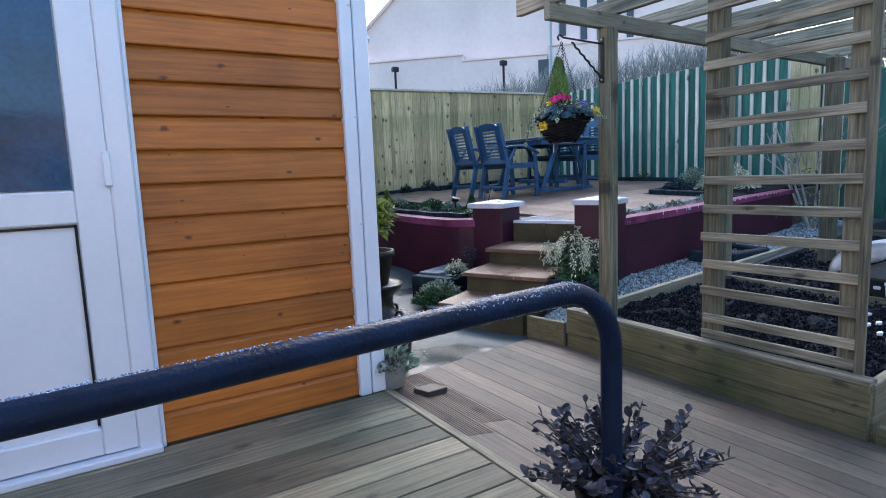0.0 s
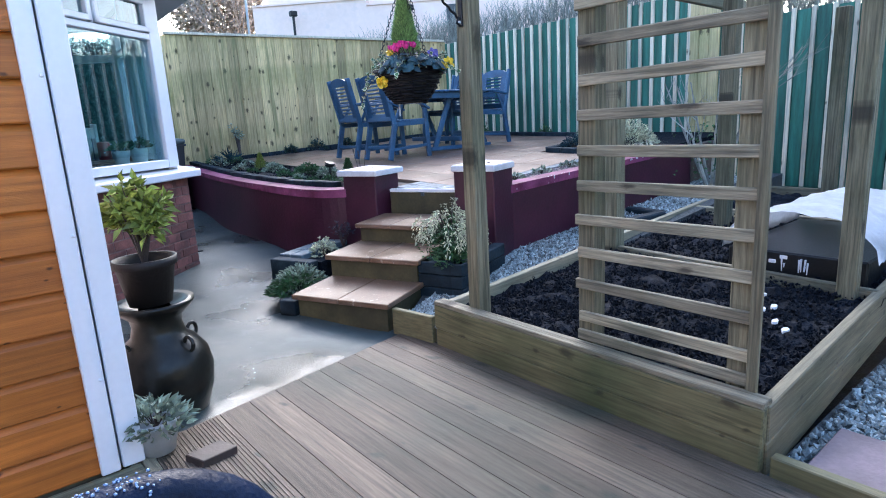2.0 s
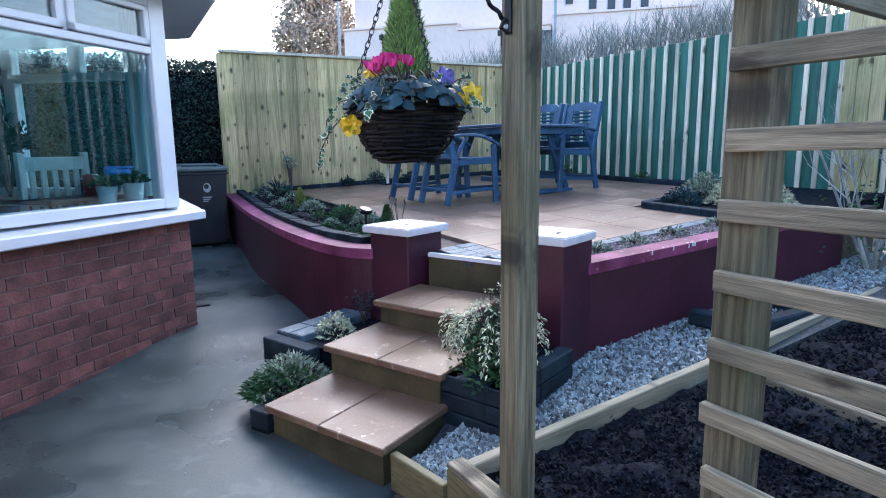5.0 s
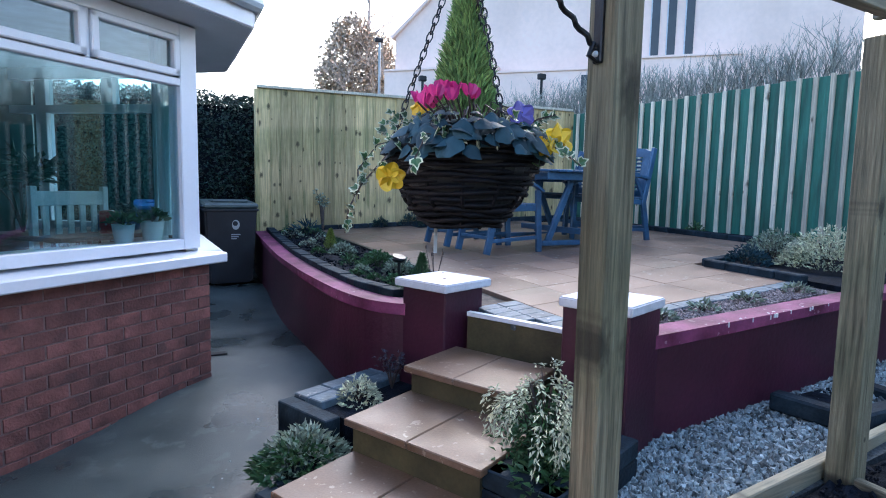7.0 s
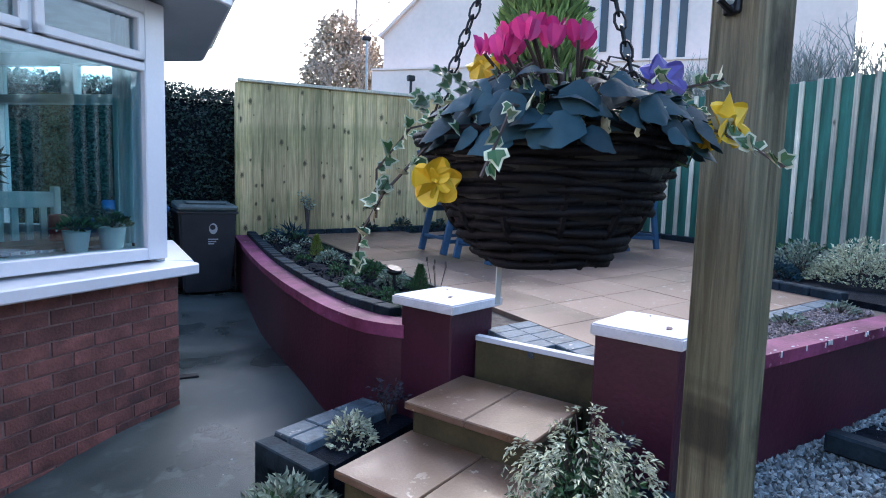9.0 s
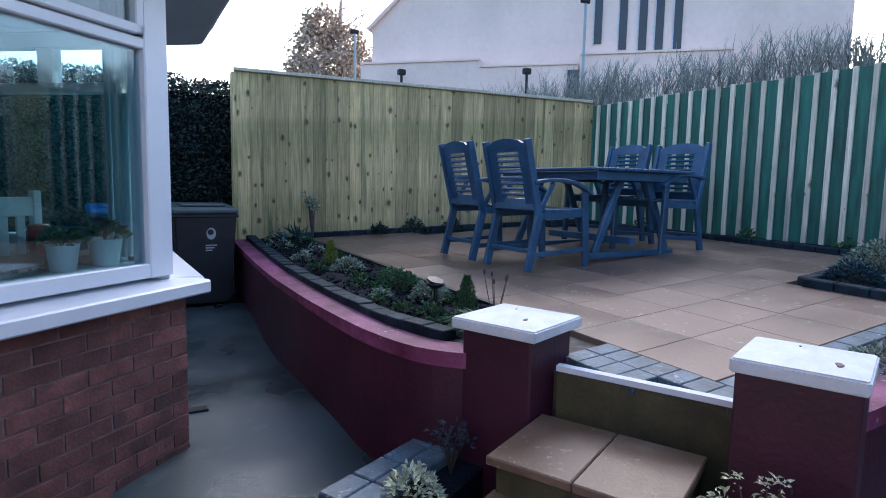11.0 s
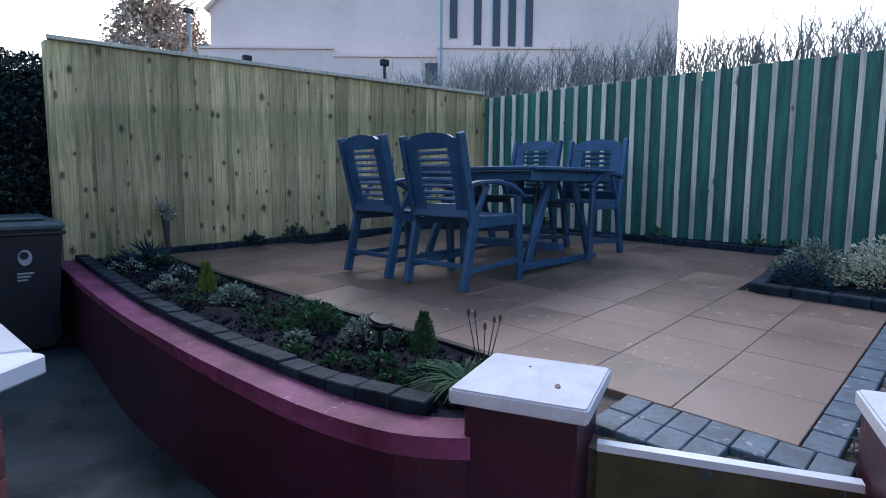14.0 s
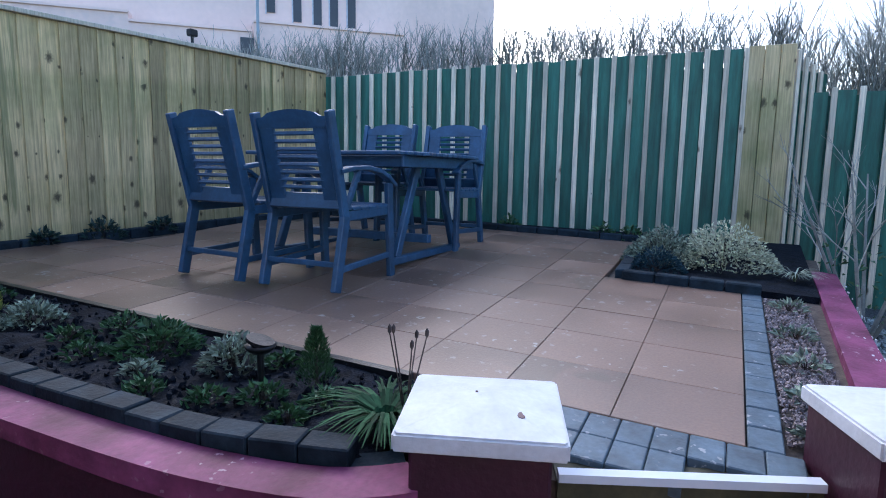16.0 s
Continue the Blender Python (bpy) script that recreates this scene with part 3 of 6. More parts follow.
for s0, s1 in ((0.20, 0.80), (0.83, 1.45)):
    for a, b in (((s0, 1.905), (s1, 1.95)), ((s0, 2.12), (s1, 2.155)), ((s0, 1.905), (s0 + 0.045, 2.155)), ((s1 - 0.045, 1.905), (s1, 2.155))):
        part("top_light_frame", bay((a[0], -0.06, a[1]), (b[0], -0.008, b[1]), 0.006), WHITE_UPVC, window)
    g = part("pane", bay((s0 + 0.04, -0.05, 1.945), (s1 - 0.04, -0.044, 2.125)), GLASS, window)
    g.visible_shadow = False
part("window_frame", bay((0.80, -0.12, 1.90), (0.83, -0.03, 2.16), 0.004), WHITE_UPVC, window)
g = part("pane", bay((0.185, -0.085, 0.865), (LEN, -0.079, 1.855)), GLASS, window)
g.visible_shadow = False
g = part("pane", bay((0.185, -0.065, 0.865), (LEN, -0.059, 1.855)), GLASS, window)
g.visible_shadow = False
part("window_sill", block((2.1, 5.88, 0.70), (2.50, 7.25, 0.78), 0.01), WHITE_UPVC, window)
for a, b in (((2.26, 5.86, 0.78), (2.34, 7.25, 0.87)), ((2.26, 5.86, 2.16), (2.34, 7.25, 2.24)), ((2.26, 5.86, 1.85), (2.34, 7.25, 1.92)), ((2.26, 7.12, 0.87), (2.34, 7.25, 2.16))):
    part("window_frame", block(a, b, 0.005), WHITE_UPVC, window)
g = part("pane", block((2.295, 5.9, 0.87), (2.301, 7.12, 2.16)), GLASS, window)
g.visible_shadow = False
# the bay's far face, seen through the room
FAR = pose(2.40, 7.25, 0, 0, 0, 140)
far_window = thing("window_2", (0, 0, 0), "far side of the bay window with two top lights", "window", kind="structure")
tagged(part("wall_bay_far", block((0.0, 0.0, -0.3), (1.9, 0.2, 0.70), 0, FAR), BRICK), "red brick wall under the far side of the bay", "wall", kind="structure")
for a, b in (((0.0, 0.02, 0.70), (1.9, 0.11, 0.87)), ((0.0, 0.02, 1.84), (1.9, 0.11, 1.91)), ((0.0, 0.02, 2.14), (1.9, 0.11, 2.24)), ((0.0, 0.02, 0.87), (0.11, 0.11, 2.14)), ((0.66, 0.02, 1.91), (0.78, 0.11, 2.14)), ((1.36, 0.02, 0.87), (1.48, 0.11, 2.14))):
    part("window_frame", block(a, b, 0.005, FAR), WHITE_UPVC, far_window)
g = part("pane", block((0.11, 0.06, 0.87), (1.36, 0.066, 2.14), 0, FAR), GLASS, far_window)
g.visible_shadow = False

eave = thing("eaves", (0, 0, 0), "grey soffit and gutter over the bay window", "eaves", kind="structure")
EAVE = [(1.10, 4.38), (2.68, 5.70), (2.74, 7.4), (1.2, 8.7), (0.0, 8.7), (0.0, 4.38)]
part("soffit", prism(bmesh.new(), EAVE, lambda x, y: 2.25, lambda x, y: 2.28), SOFFIT, eave)
for p, q in zip(EAVE, EAVE[1:3]):
    part("fascia", beam(bmesh.new(), (*p, 2.33), (*q, 2.33), 0.04, 0.15, 0.006), WHITE_UPVC, eave)
part("gutter", tube(bmesh.new(), [(1.12, 4.33, 2.40), (2.71, 5.67, 2.40), (2.79, 7.4, 2.40)], 0.05, 10), SOFFIT, eave, "grey gutter")
part("roof", prism(bmesh.new(), EAVE, lambda x, y: 2.40, lambda x, y: 2.46), LEAD, eave, "dark roof edge")
tagged(part("wall_above", bay((LEN - 0.02, -0.2, -0.3), (LEN + 1.2, -0.02, 2.6)), RENDERWALL), "pale wall where the bay meets the building", "wall", kind="structure")
# room behind the window
ROOMPLAN = [(2.2, 5.95), (2.2, 7.2), (1.0, 8.3), (0.2, 8.3), (0.2, 4.3), (1.0, 4.95)]
# Walls and floor take the darkened room colour.
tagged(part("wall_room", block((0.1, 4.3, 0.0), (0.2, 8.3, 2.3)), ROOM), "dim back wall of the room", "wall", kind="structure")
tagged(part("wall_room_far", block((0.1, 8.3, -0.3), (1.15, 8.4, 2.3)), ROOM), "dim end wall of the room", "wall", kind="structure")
tagged(part("ceiling", prism(bmesh.new(), ROOMPLAN, lambda x, y: 2.242, lambda x, y: 2.248), CAPPAINT), "plain white ceiling of the room", "ceiling", kind="structure")
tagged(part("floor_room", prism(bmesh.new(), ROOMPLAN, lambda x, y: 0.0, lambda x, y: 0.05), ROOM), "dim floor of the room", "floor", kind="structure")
bm = bmesh.new()
pts = [(-0.10 + 0.24 * k / 40, -0.34 - 0.03 * math.sin(k * 1.1)) for k in range(41)]
rows_ = []
for s, o in pts:
    a, b = BAY @ Vector((s, o * OUT, 0.87)), BAY @ Vector((s, o * OUT, 2.2))
    rows_.append((bm.verts.new(a), bm.verts.new(b)))
for (a, b), (c, d) in zip(rows_, rows_[1:]):
    bm.faces.new((a, c, d, b))
bmesh.ops.solidify(bm, geom=bm.faces[:], thickness=0.004)
tagged(part("curtain", bm, CURTAIN, smooth=True), "pale teal curtain hanging at the window's side", "curtain")

chair_in = thing("dining_chair", tuple(BAY @ Vector((0.535, -0.62 * OUT, 0.05))), "grey painted slatted dining chair behind the window", "chair", rz=220)
for s in (-0.235, 0.235):
    part("leg", block((s - 0.02, -0.02, 0), (s + 0.02, 0.02, 1.15), 0.004), GREYWOOD, chair_in)
    part("leg", block((s - 0.02, -0.40 , 0), (s + 0.02, -0.36, 0.48), 0.004), GREYWOOD, chair_in)
part("seat", block((-0.22, -0.42, 0.48), (0.22, 0.02, 0.515), 0.006), GREYWOOD, chair_in)
part("rail", block((-0.235, -0.015, 1.03), (0.235, 0.015, 1.12), 0.004), GREYWOOD, chair_in)
part("rail", block((-0.235, -0.015, 0.62), (0.235, 0.015, 0.66), 0.004), GREYWOOD, chair_in)
for k in range(5):
    s = -0.16 + 0.08 * k
    part("slat", block((s - 0.02, -0.008, 0.66), (s + 0.02, 0.008, 1.03), 0.003), GREYWOOD, chair_in)


# ---- raised patio ----
OUTER = smooth_line([(3.42, 10.0), (3.33, 9.2), (3.2, 7.6), (3.156, 6.5), (3.156, 5.93), (3.172, 5.52), (3.214, 5.23), (3.27, 5.03), (3.345, 4.90), (3.41, 4.82)], 62)


def bed_lift(y):
    """The bed's rim rises a little towards the pillar."""
    return 0.012 + 0.024 * max(0.0, min(1.0, (7.2 - y) / 1.6))


def ribbon(bm, a, b, low, high):
    """A solid band between two plan lines."""
    cols = []
    for p, q in zip(a, b):
        cols.append([bm.verts.new((p.x, p.y, low(p.x, p.y))), bm.verts.new((p.x, p.y, high(p.x, p.y))), bm.verts.new((q.x, q.y, high(q.x, q.y))), bm.verts.new((q.x, q.y, low(q.x, q.y)))])
    for c, d in zip(cols, cols[1:]):
        for k in range(4):
            bm.faces.new((c[k], c[(k + 1) % 4], d[(k + 1) % 4], d[k]))
    bm.faces.new(cols[0]), bm.faces.new(cols[-1][::-1])
    return bm


side_of = -1 if offset_line(OUTER, 0.1)[30].x < OUTER[30].x else 1
L0, L1 = OUTER, offset_line(OUTER, 0.135 * side_of)
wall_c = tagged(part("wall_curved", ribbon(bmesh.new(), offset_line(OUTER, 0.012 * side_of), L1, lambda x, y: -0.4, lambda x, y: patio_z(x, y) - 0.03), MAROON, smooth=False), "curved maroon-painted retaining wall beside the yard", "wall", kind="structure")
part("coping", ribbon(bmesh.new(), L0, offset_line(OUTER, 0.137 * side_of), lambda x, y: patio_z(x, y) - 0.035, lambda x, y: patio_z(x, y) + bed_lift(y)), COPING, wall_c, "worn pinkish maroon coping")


def sett_mesh(name, lx, ly, h, material, turn=0.0):
    """One sett that follows the patio's fall."""
    bm = bmesh.new()
    box(bm, (-lx / 2, -ly / 2, -h), (lx / 2, ly / 2, 0), 0.0025 if material is SLAB else 0.004)
    for v in bm.verts:
        w = Matrix.Rotation(radians(turn), 3, "Z") @ v.co
        v.co.z += 0.0606 * w.x + 0.0286 * w.y
    me = bpy.data.meshes.new(name)
    bm.to_mesh(me)
    bm.free()
    me.materials.append(material)
    return me


edging = tagged(part("edging", ribbon(bmesh.new(), offset_line(OUTER, 0.15 * side_of), offset_line(OUTER, 0.23 * side_of), lambda x, y: patio_z(x, y) - 0.1, lambda x, y: patio_z(x, y) + 0.02), SETT_DARK), "row of dark sett edging along the curved bed", "edging", kind="structure")
mid = smooth_line([tuple(p) for p in offset_line(OUTER, 0.188 * side_of)[::6]], 34)
reach = (mid[1] - mid[0]).length / 2 - 0.0015
bm = bmesh.new()
box(bm, (-reach, -0.05, -0.1), (reach, 0.05, 0.04), 0.005)
edge_me = bpy.data.meshes.new("sett")
bm.to_mesh(edge_me)
bm.free()
edge_me.materials.append(SETT_DARK)
for a, b in zip(mid, mid[1:]):
    c = (a + b) / 2
    piece("sett", edge_me, edging, pose(c.x, c.y, patio_z(c.x, c.y) + bed_lift(c.y) + rng.uniform(-0.004, 0.004), 0, 0, math.degrees(math.atan2(b.y - a.y, b.x - a.x))))
part("bed_edge", prism(bmesh.new(), [(4.035, 5.2), (4.07, 5.2), (4.07, 9.15), (4.035, 9.15)], lambda x, y: patio_z(x, y) - 0.1, lambda x, y: patio_z(x, y) + 0.025), LINER, edging, "black edging board of the bed")

# body of the patio under the slabs
patio = tagged(part("floor_patio", prism(bmesh.new(), [(3.72, 4.56), (4.0, 3.9), (4.3, 3.7), (7.55, 3.55), (7.55, 8.5), (4.0, 9.4), (4.0, 5.3), (3.7, 5.0)], lambda x, y: -0.4, lambda x, y: patio_z(x, y) - 0.03), JOINT), "raised patio of wet buff paving slabs", "patio", kind="structure")
slab_me = sett_mesh("slab", 0.3885, 0.3985, 0.04, SLAB)
for i in range(9):
    for j in range(12):
        cx, cy = 4.115 + 0.39 * (i + 0.5), 4.085 + 0.4 * (j + 0.5)
        if cx > 7.45 or cy > 9.1 - 0.27 * (cx - 4.4) - 0.15 or (cx > 6.1 and cy < 4.75):
            continue
        piece("slab", slab_me, patio, pose(cx, cy, patio_z(cx, cy) + rng.uniform(-0.001, 0.001)))
half_me2 = sett_mesh("slab", 0.386, 0.22, 0.04, SLAB)
for i in range(9):
    cx = 4.115 + 0.39 * (i + 0.5)
    cy = 4.085 + 0.4 * 12 + 0.11
    if cy < 9.1 - 0.27 * (cx - 4.4):
        piece("slab", half_me2, patio, pose(cx, cy, patio_z(cx, cy)))
# setts along the side and by the top of the steps
sett_me = sett_mesh("sett", 0.145, 0.1, 0.05, SETT)
for i in range(13):
    cx = 4.19 + 0.15 * i
    cy = 4.03
    if cx < 6.05:
        piece("sett", sett_me, patio, pose(cx, cy, patio_z(cx, cy) + rng.uniform(-0.002, 0.002)))
STEP_TURN = 23.5
sq_me = sett_mesh("sett", 0.145, 0.100, 0.05, SETT)
su, sv = Vector((math.cos(radians(STEP_TURN)), math.sin(radians(STEP_TURN)))), Vector((-math.sin(radians(STEP_TURN)), math.cos(radians(STEP_TURN))))
thr_mid = Vector((3.84, 4.205))
for i in range(4):
    for j in range(9):
        c = Vector((4.04 - 0.148 * i, 3.88 + 0.103 * j))
        inside = (c - thr_mid).dot(su)
        if inside > 0.075 and (c - thr_mid).dot(sv) < 0.36:
            piece("sett", sq_me, patio, pose(c.x, c.y, patio_z(c.x, c.y) + rng.uniform(-0.001, 0.001)))

# right-hand wall of the patio
WR = [Vector((4.1, 3.60)), Vector((6.95, 3.50))]
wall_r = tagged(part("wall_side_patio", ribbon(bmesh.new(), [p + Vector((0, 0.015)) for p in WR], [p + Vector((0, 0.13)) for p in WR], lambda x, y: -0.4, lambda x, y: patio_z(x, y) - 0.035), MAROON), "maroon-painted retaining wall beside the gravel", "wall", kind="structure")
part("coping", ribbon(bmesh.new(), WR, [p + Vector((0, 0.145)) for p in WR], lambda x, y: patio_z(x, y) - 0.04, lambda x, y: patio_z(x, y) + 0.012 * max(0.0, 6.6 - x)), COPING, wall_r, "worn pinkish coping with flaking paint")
bm = bmesh.new()
for k in range(70):
    x = 4.6 + 2.2 * rng.random() ** 0.8
    y = 3.58 + 0.06 * rng.random() - 0.035 * (x - 4.1)
    r = rng.uniform(0.002, 0.008)
    ring = [(x + r * 1.6 * math.cos(a) * rng.uniform(0.6, 1.2), y + r * 0.7 * math.sin(a) * rng.uniform(0.6, 1.2)) for a in [k2 * math.pi / 4 for k2 in range(8)]]
    prism(bm, ring, lambda a, b: patio_z(a, b) - 0.002, lambda a, b: patio_z(a, b) + 0.012 * max(0.0, 6.6 - a) + 0.002)
part("flaked_paint", bm, CAPPAINT, wall_r, "white patches where paint has flaked")


def pillar(at, turn, label, base=-0.3, h=0.212):
    p = thing("pillar", (at[0], at[1], base), label, "pillar", "pillars at the steps", rz=turn)
    part("shaft", block((-0.175, -0.175, 0), (0.175, 0.175, 0.945), 0.008), MAROON, p)
    bm = bmesh.new()
    lo = [bm.verts.new((sx * h, sy * h, 0.94)) for sx, sy in ((-1, -1), (1, -1), (1, 1), (-1, 1))]
    hi = [bm.verts.new((sx * h, sy * h, 0.988)) for sx, sy in ((-1, -1), (1, -1), (1, 1), (-1, 1))]
    top = bm.verts.new((0, 0, 1.018))
    bm.faces.new(lo[::-1])
    for k in range(4):
        j = (k + 1) % 4
        bm.faces.new((lo[k], lo[j], hi[j], hi[k])), bm.faces.new((hi[k], hi[j], top))
    bmesh.ops.bevel(bm, geom=[e for e in bm.edges], offset=0.006, segments=2, affect="EDGES")
    cap = part("cap", bm, CAPPAINT, p, "white painted coping cap")
    bm = bmesh.new()
    for cx, cy, r in ((-0.10, -0.10, 0.016), (0.02, 0.02, 0.006)):
        prism(bm, [(cx + r * rng.uniform(0.5, 1.7) * math.cos(k * 0.7), cy + 0.6 * r * rng.uniform(0.5, 1.5) * math.sin(k * 0.7)) for k in range(9)], lambda a, b: 0.99, lambda a, b: 1.019 - 0.142 * max(abs(a), abs(b)) + 0.001)
    part("chip", bm, MORTAR, cap, "grey chip in the paint")
    return p


pillar((3.63, 4.74), 19.7, "maroon pillar with a chipped white cap beside the curved bed")
pillar((4.03, 3.715), 19.7, "maroon pillar with a white cap beside the gravel", -0.268, 0.19)

# ---- steps ----
steps = thing("steps", (0, 0, 0), "wet buff stone steps up to the patio", "steps", kind="structure")


def tread(front_left, width, depth, top, name="tread", slabs=2, over=0.035):
    a = Vector(front_left)
    for k in range(slabs):
        p = a - sv * (width * k / slabs + 0.002)
        q = a - sv * (width * (k + 1) / slabs - 0.002)
        poly = [p, q, q + su * depth, p + su * depth]
        bm = prism(bmesh.new(), [(c.x, c.y) for c in poly], lambda x, y: top - 0.035 + 0.03 * ((x - a.x) * su.x + (y - a.y) * su.y), lambda x, y: top + 0.03 * ((x - a.x) * su.x + (y - a.y) * su.y))
        bmesh.ops.bevel(bm, geom=bm.edges[:], offset=0.005, segments=1, affect="EDGES")
        part(name, bm, TREAD, steps, "wet buff slab")
    p, q = a + su * over - sv * 0.03, a + su * over - sv * (width - 0.03)
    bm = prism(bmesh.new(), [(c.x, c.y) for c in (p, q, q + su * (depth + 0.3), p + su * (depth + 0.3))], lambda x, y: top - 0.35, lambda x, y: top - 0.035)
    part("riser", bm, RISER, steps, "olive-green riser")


tread((2.425, 3.985), 0.78, 0.52, -0.04)
tread((2.81, 4.185), 0.80, 0.48, 0.137)
tread((3.20, 4.365), 0.66, 0.46, 0.295)
# top riser and metal threshold
p, q = Vector((3.70, 4.545)), Vector((3.985, 3.90))
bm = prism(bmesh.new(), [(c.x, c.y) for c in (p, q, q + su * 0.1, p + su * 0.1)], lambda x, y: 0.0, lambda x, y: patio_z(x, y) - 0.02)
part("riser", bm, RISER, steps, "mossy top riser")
bm = prism(bmesh.new(), [(c.x, c.y) for c in (p - su * 0.015, q - su * 0.015, q + su * 0.02, p + su * 0.02)], lambda x, y: patio_z(x, y) - 0.012, lambda x, y: patio_z(x, y) + 0.012)
part("threshold", bm, WHITE_UPVC, steps, "pale metal edge strip")

# ---- small beds of dark stone beside the steps ----
bed_l = thing("stone_bed", (0, 0, 0), "low dark stone planting bed beside the steps", "planter")
for a, b, top in (((2.72, 4.80), (3.42, 5.12), 0.06), ((2.72, 4.80), (2.87, 4.40), 0.06), ((2.47, 4.14), (2.53, 4.02), -0.09), ((2.47, 4.14), (2.72, 4.56), -0.09)):
    a, b = Vector(a), Vector(b)
    n = max(1, round((b - a).length / 0.34))
    for k in range(n):
        p, q = a.lerp(b, k / n), a.lerp(b, (k + 1) / n - 0.01)
        d = (q - p).normalized()
        o = Vector((d.y, -d.x)) * 0.1
        for lift in (0.0, 0.085):
            bm = prism(bmesh.new(), [(c.x, c.y) for c in (p, q, q + o, p + o)], lambda x, y: top - 0.17 + lift - 0.08, lambda x, y: top - 0.088 + lift)
            bmesh.ops.bevel(bm, geom=bm.edges[:], offset=0.006, segments=1, affect="EDGES")
            part("stone", bm, SETT_DARK, bed_l)
for k in range(4):
    for row_ in range(2):
        a, b = Vector((2.72, 4.80)).lerp(Vector((3.42, 5.12)), k / 4 + 0.006), Vector((2.72, 4.80)).lerp(Vector((3.42, 5.12)), (k + 1) / 4 - 0.006)
        d = (b - a).normalized()
        o = Vector((d.y, -d.x)) * 0.118
        bm = prism(bmesh.new(), [(c.x, c.y) for c in (a + o * (row_ + 0.02), b + o * (row_ + 0.02), b + o * (row_ + 0.97), a + o * (row_ + 0.97))], lambda x, y: -0.1, lambda x, y: 0.075)
        bmesh.ops.bevel(bm, geom=bm.edges[:], offset=0.006, segments=1, affect="EDGES")
        part("sett", bm, SETT, bed_l, "damp blue-grey sett")
part("soil", prism(bmesh.new(), [(2.75, 4.75), (3.35, 5.05), (3.5, 4.75), (2.9, 4.42)], lambda x, y: -0.25, lambda x, y: 0.03), SOIL, bed_l, "dark soil")
part("soil", prism(bmesh.new(), [(2.50, 4.14), (2.70, 4.50), (2.86, 4.3), (2.56, 4.02)], lambda x, y: -0.3, lambda x, y: -0.1), SOIL, bed_l, "dark soil")
bed_r = thing("stone_bed", (0, 0, 0), "dark stone planting bed holding a pale shrub", "planter")
for a, b, top in (((3.16, 3.50), (3.28, 3.17), 0.13), ((3.28, 3.17), (3.95, 3.42), 0.13), ((3.16, 3.50), (3.75, 3.75), 0.13)):
    a, b = Vector(a), Vector(b)
    n = max(1, round((b - a).length / 0.34))
    for k in range(n):
        p, q = a.lerp(b, k / n), a.lerp(b, (k + 1) / n - 0.01)
        d = (q - p).normalized()
        o = Vector((-d.y, d.x)) * 0.09 * (1 if (a - Vector((3.16, 3.5))).length > 0.01 or b.y < a.y else -1)
        for lift in (0.0, 0.09, 0.18):
            bm = prism(bmesh.new(), [(c.x, c.y) for c in (p, q, q + o, p + o)], lambda x, y: top - 0.27 + lift, lambda x, y: top - 0.185 + lift)
            bmesh.ops.bevel(bm, geom=bm.edges[:], offset=0.006, segments=1, affect="EDGES")
            part("stone", bm, SETT_DARK, bed_r)
part("soil", prism(bmesh.new(), [(3.2, 3.46), (3.32, 3.22), (3.95, 3.5), (3.8, 3.72)], lambda x, y: -0.2, lambda x, y: 0.09), SOIL, bed_r, "dark soil")

# ---- gravel ----
bm = bmesh.new()
prism(bm, [(2.88, 2.9), (2.86, 3.25), (3.2, 3.5), (4.1, 3.7), (7.0, 3.6), (7.8, 3.2), (7.8, 2.9), (4.3, 2.95)], lambda x, y: -0.5, gravel_z)
gravel_bed = tagged(part("gravel_bed", bm, GRAVELBASE), "bed of grey gravel beside the patio wall", "gravel", kind="structure")
bm = bmesh.new()
prism(bm, [(2.89, -2.0), (6.0, -2.0), (6.0, 1.08), (2.89, 1.08)], lambda x, y: -0.45, lambda x, y: -0.27)
tagged(part("gravel_path", bm, GRAVELBASE), "grey gravel path beside the raised bed", "gravel", kind="structure")


def stones(name, label, spots, lo=0.008, hi=0.02):
    verts, faces = [], []
    base = [(0, 0, -1), (0, 0, 1), (1, 0, 0), (-1, 0, 0), (0, 1, 0), (0, -1, 0)]
    tri = [(1, 2, 4), (1, 4, 3), (1, 3, 5), (1, 5, 2), (0, 4, 2), (0, 3, 4), (0, 5, 3), (0, 2, 5)]
    for x, y, z in spots:
        r = rng.uniform(lo, hi)
        m = Euler((rng.uniform(0, 6), rng.uniform(0, 6), rng.uniform(0, 6))).to_matrix()
        s = (r * rng.uniform(0.8, 1.5), r * rng.uniform(0.7, 1.2), r * rng.uniform(0.5, 0.9))
        o = len(verts)
        for b in base:
            v = m @ Vector((b[0] * s[0], b[1] * s[1], b[2] * s[2]))
            verts.append((x + v.x, y + v.y, z + v.z))
        faces += [(a + o, b + o, c + o) for a, b, c in tri]
    me = bpy.data.meshes.new(name)
    me.from_pydata(verts, [], faces)
    me.materials.append(STONE)
    return tagged(new(name, me), label, "gravel", kind="stuff")


spots = []
while len(spots) < 15000:
    x = 2.88 + 4.6 * rng.random() ** 1.7
    lo, hi = 2.95 + 0.06 * max(0, x - 4), 3.28 + 0.33 * min(1, max(0, x - 2.9)) if x < 3.2 else 3.62
    y = rng.uniform(lo if x > 3.1 else 2.93, hi)
    spots.append((x, y, gravel_z(x, y) + rng.uniform(0, 0.012)))
stones("gravel", "loose wet grey gravel chippings", spots, 0.009, 0.023)
spots = [(rng.uniform(2.9, 4.6), rng.uniform(0.0, 1.06), -0.265 + rng.uniform(0, 0.012)) for _ in range(6000)]
stones("gravel", "loose grey chippings beside the raised bed", spots)
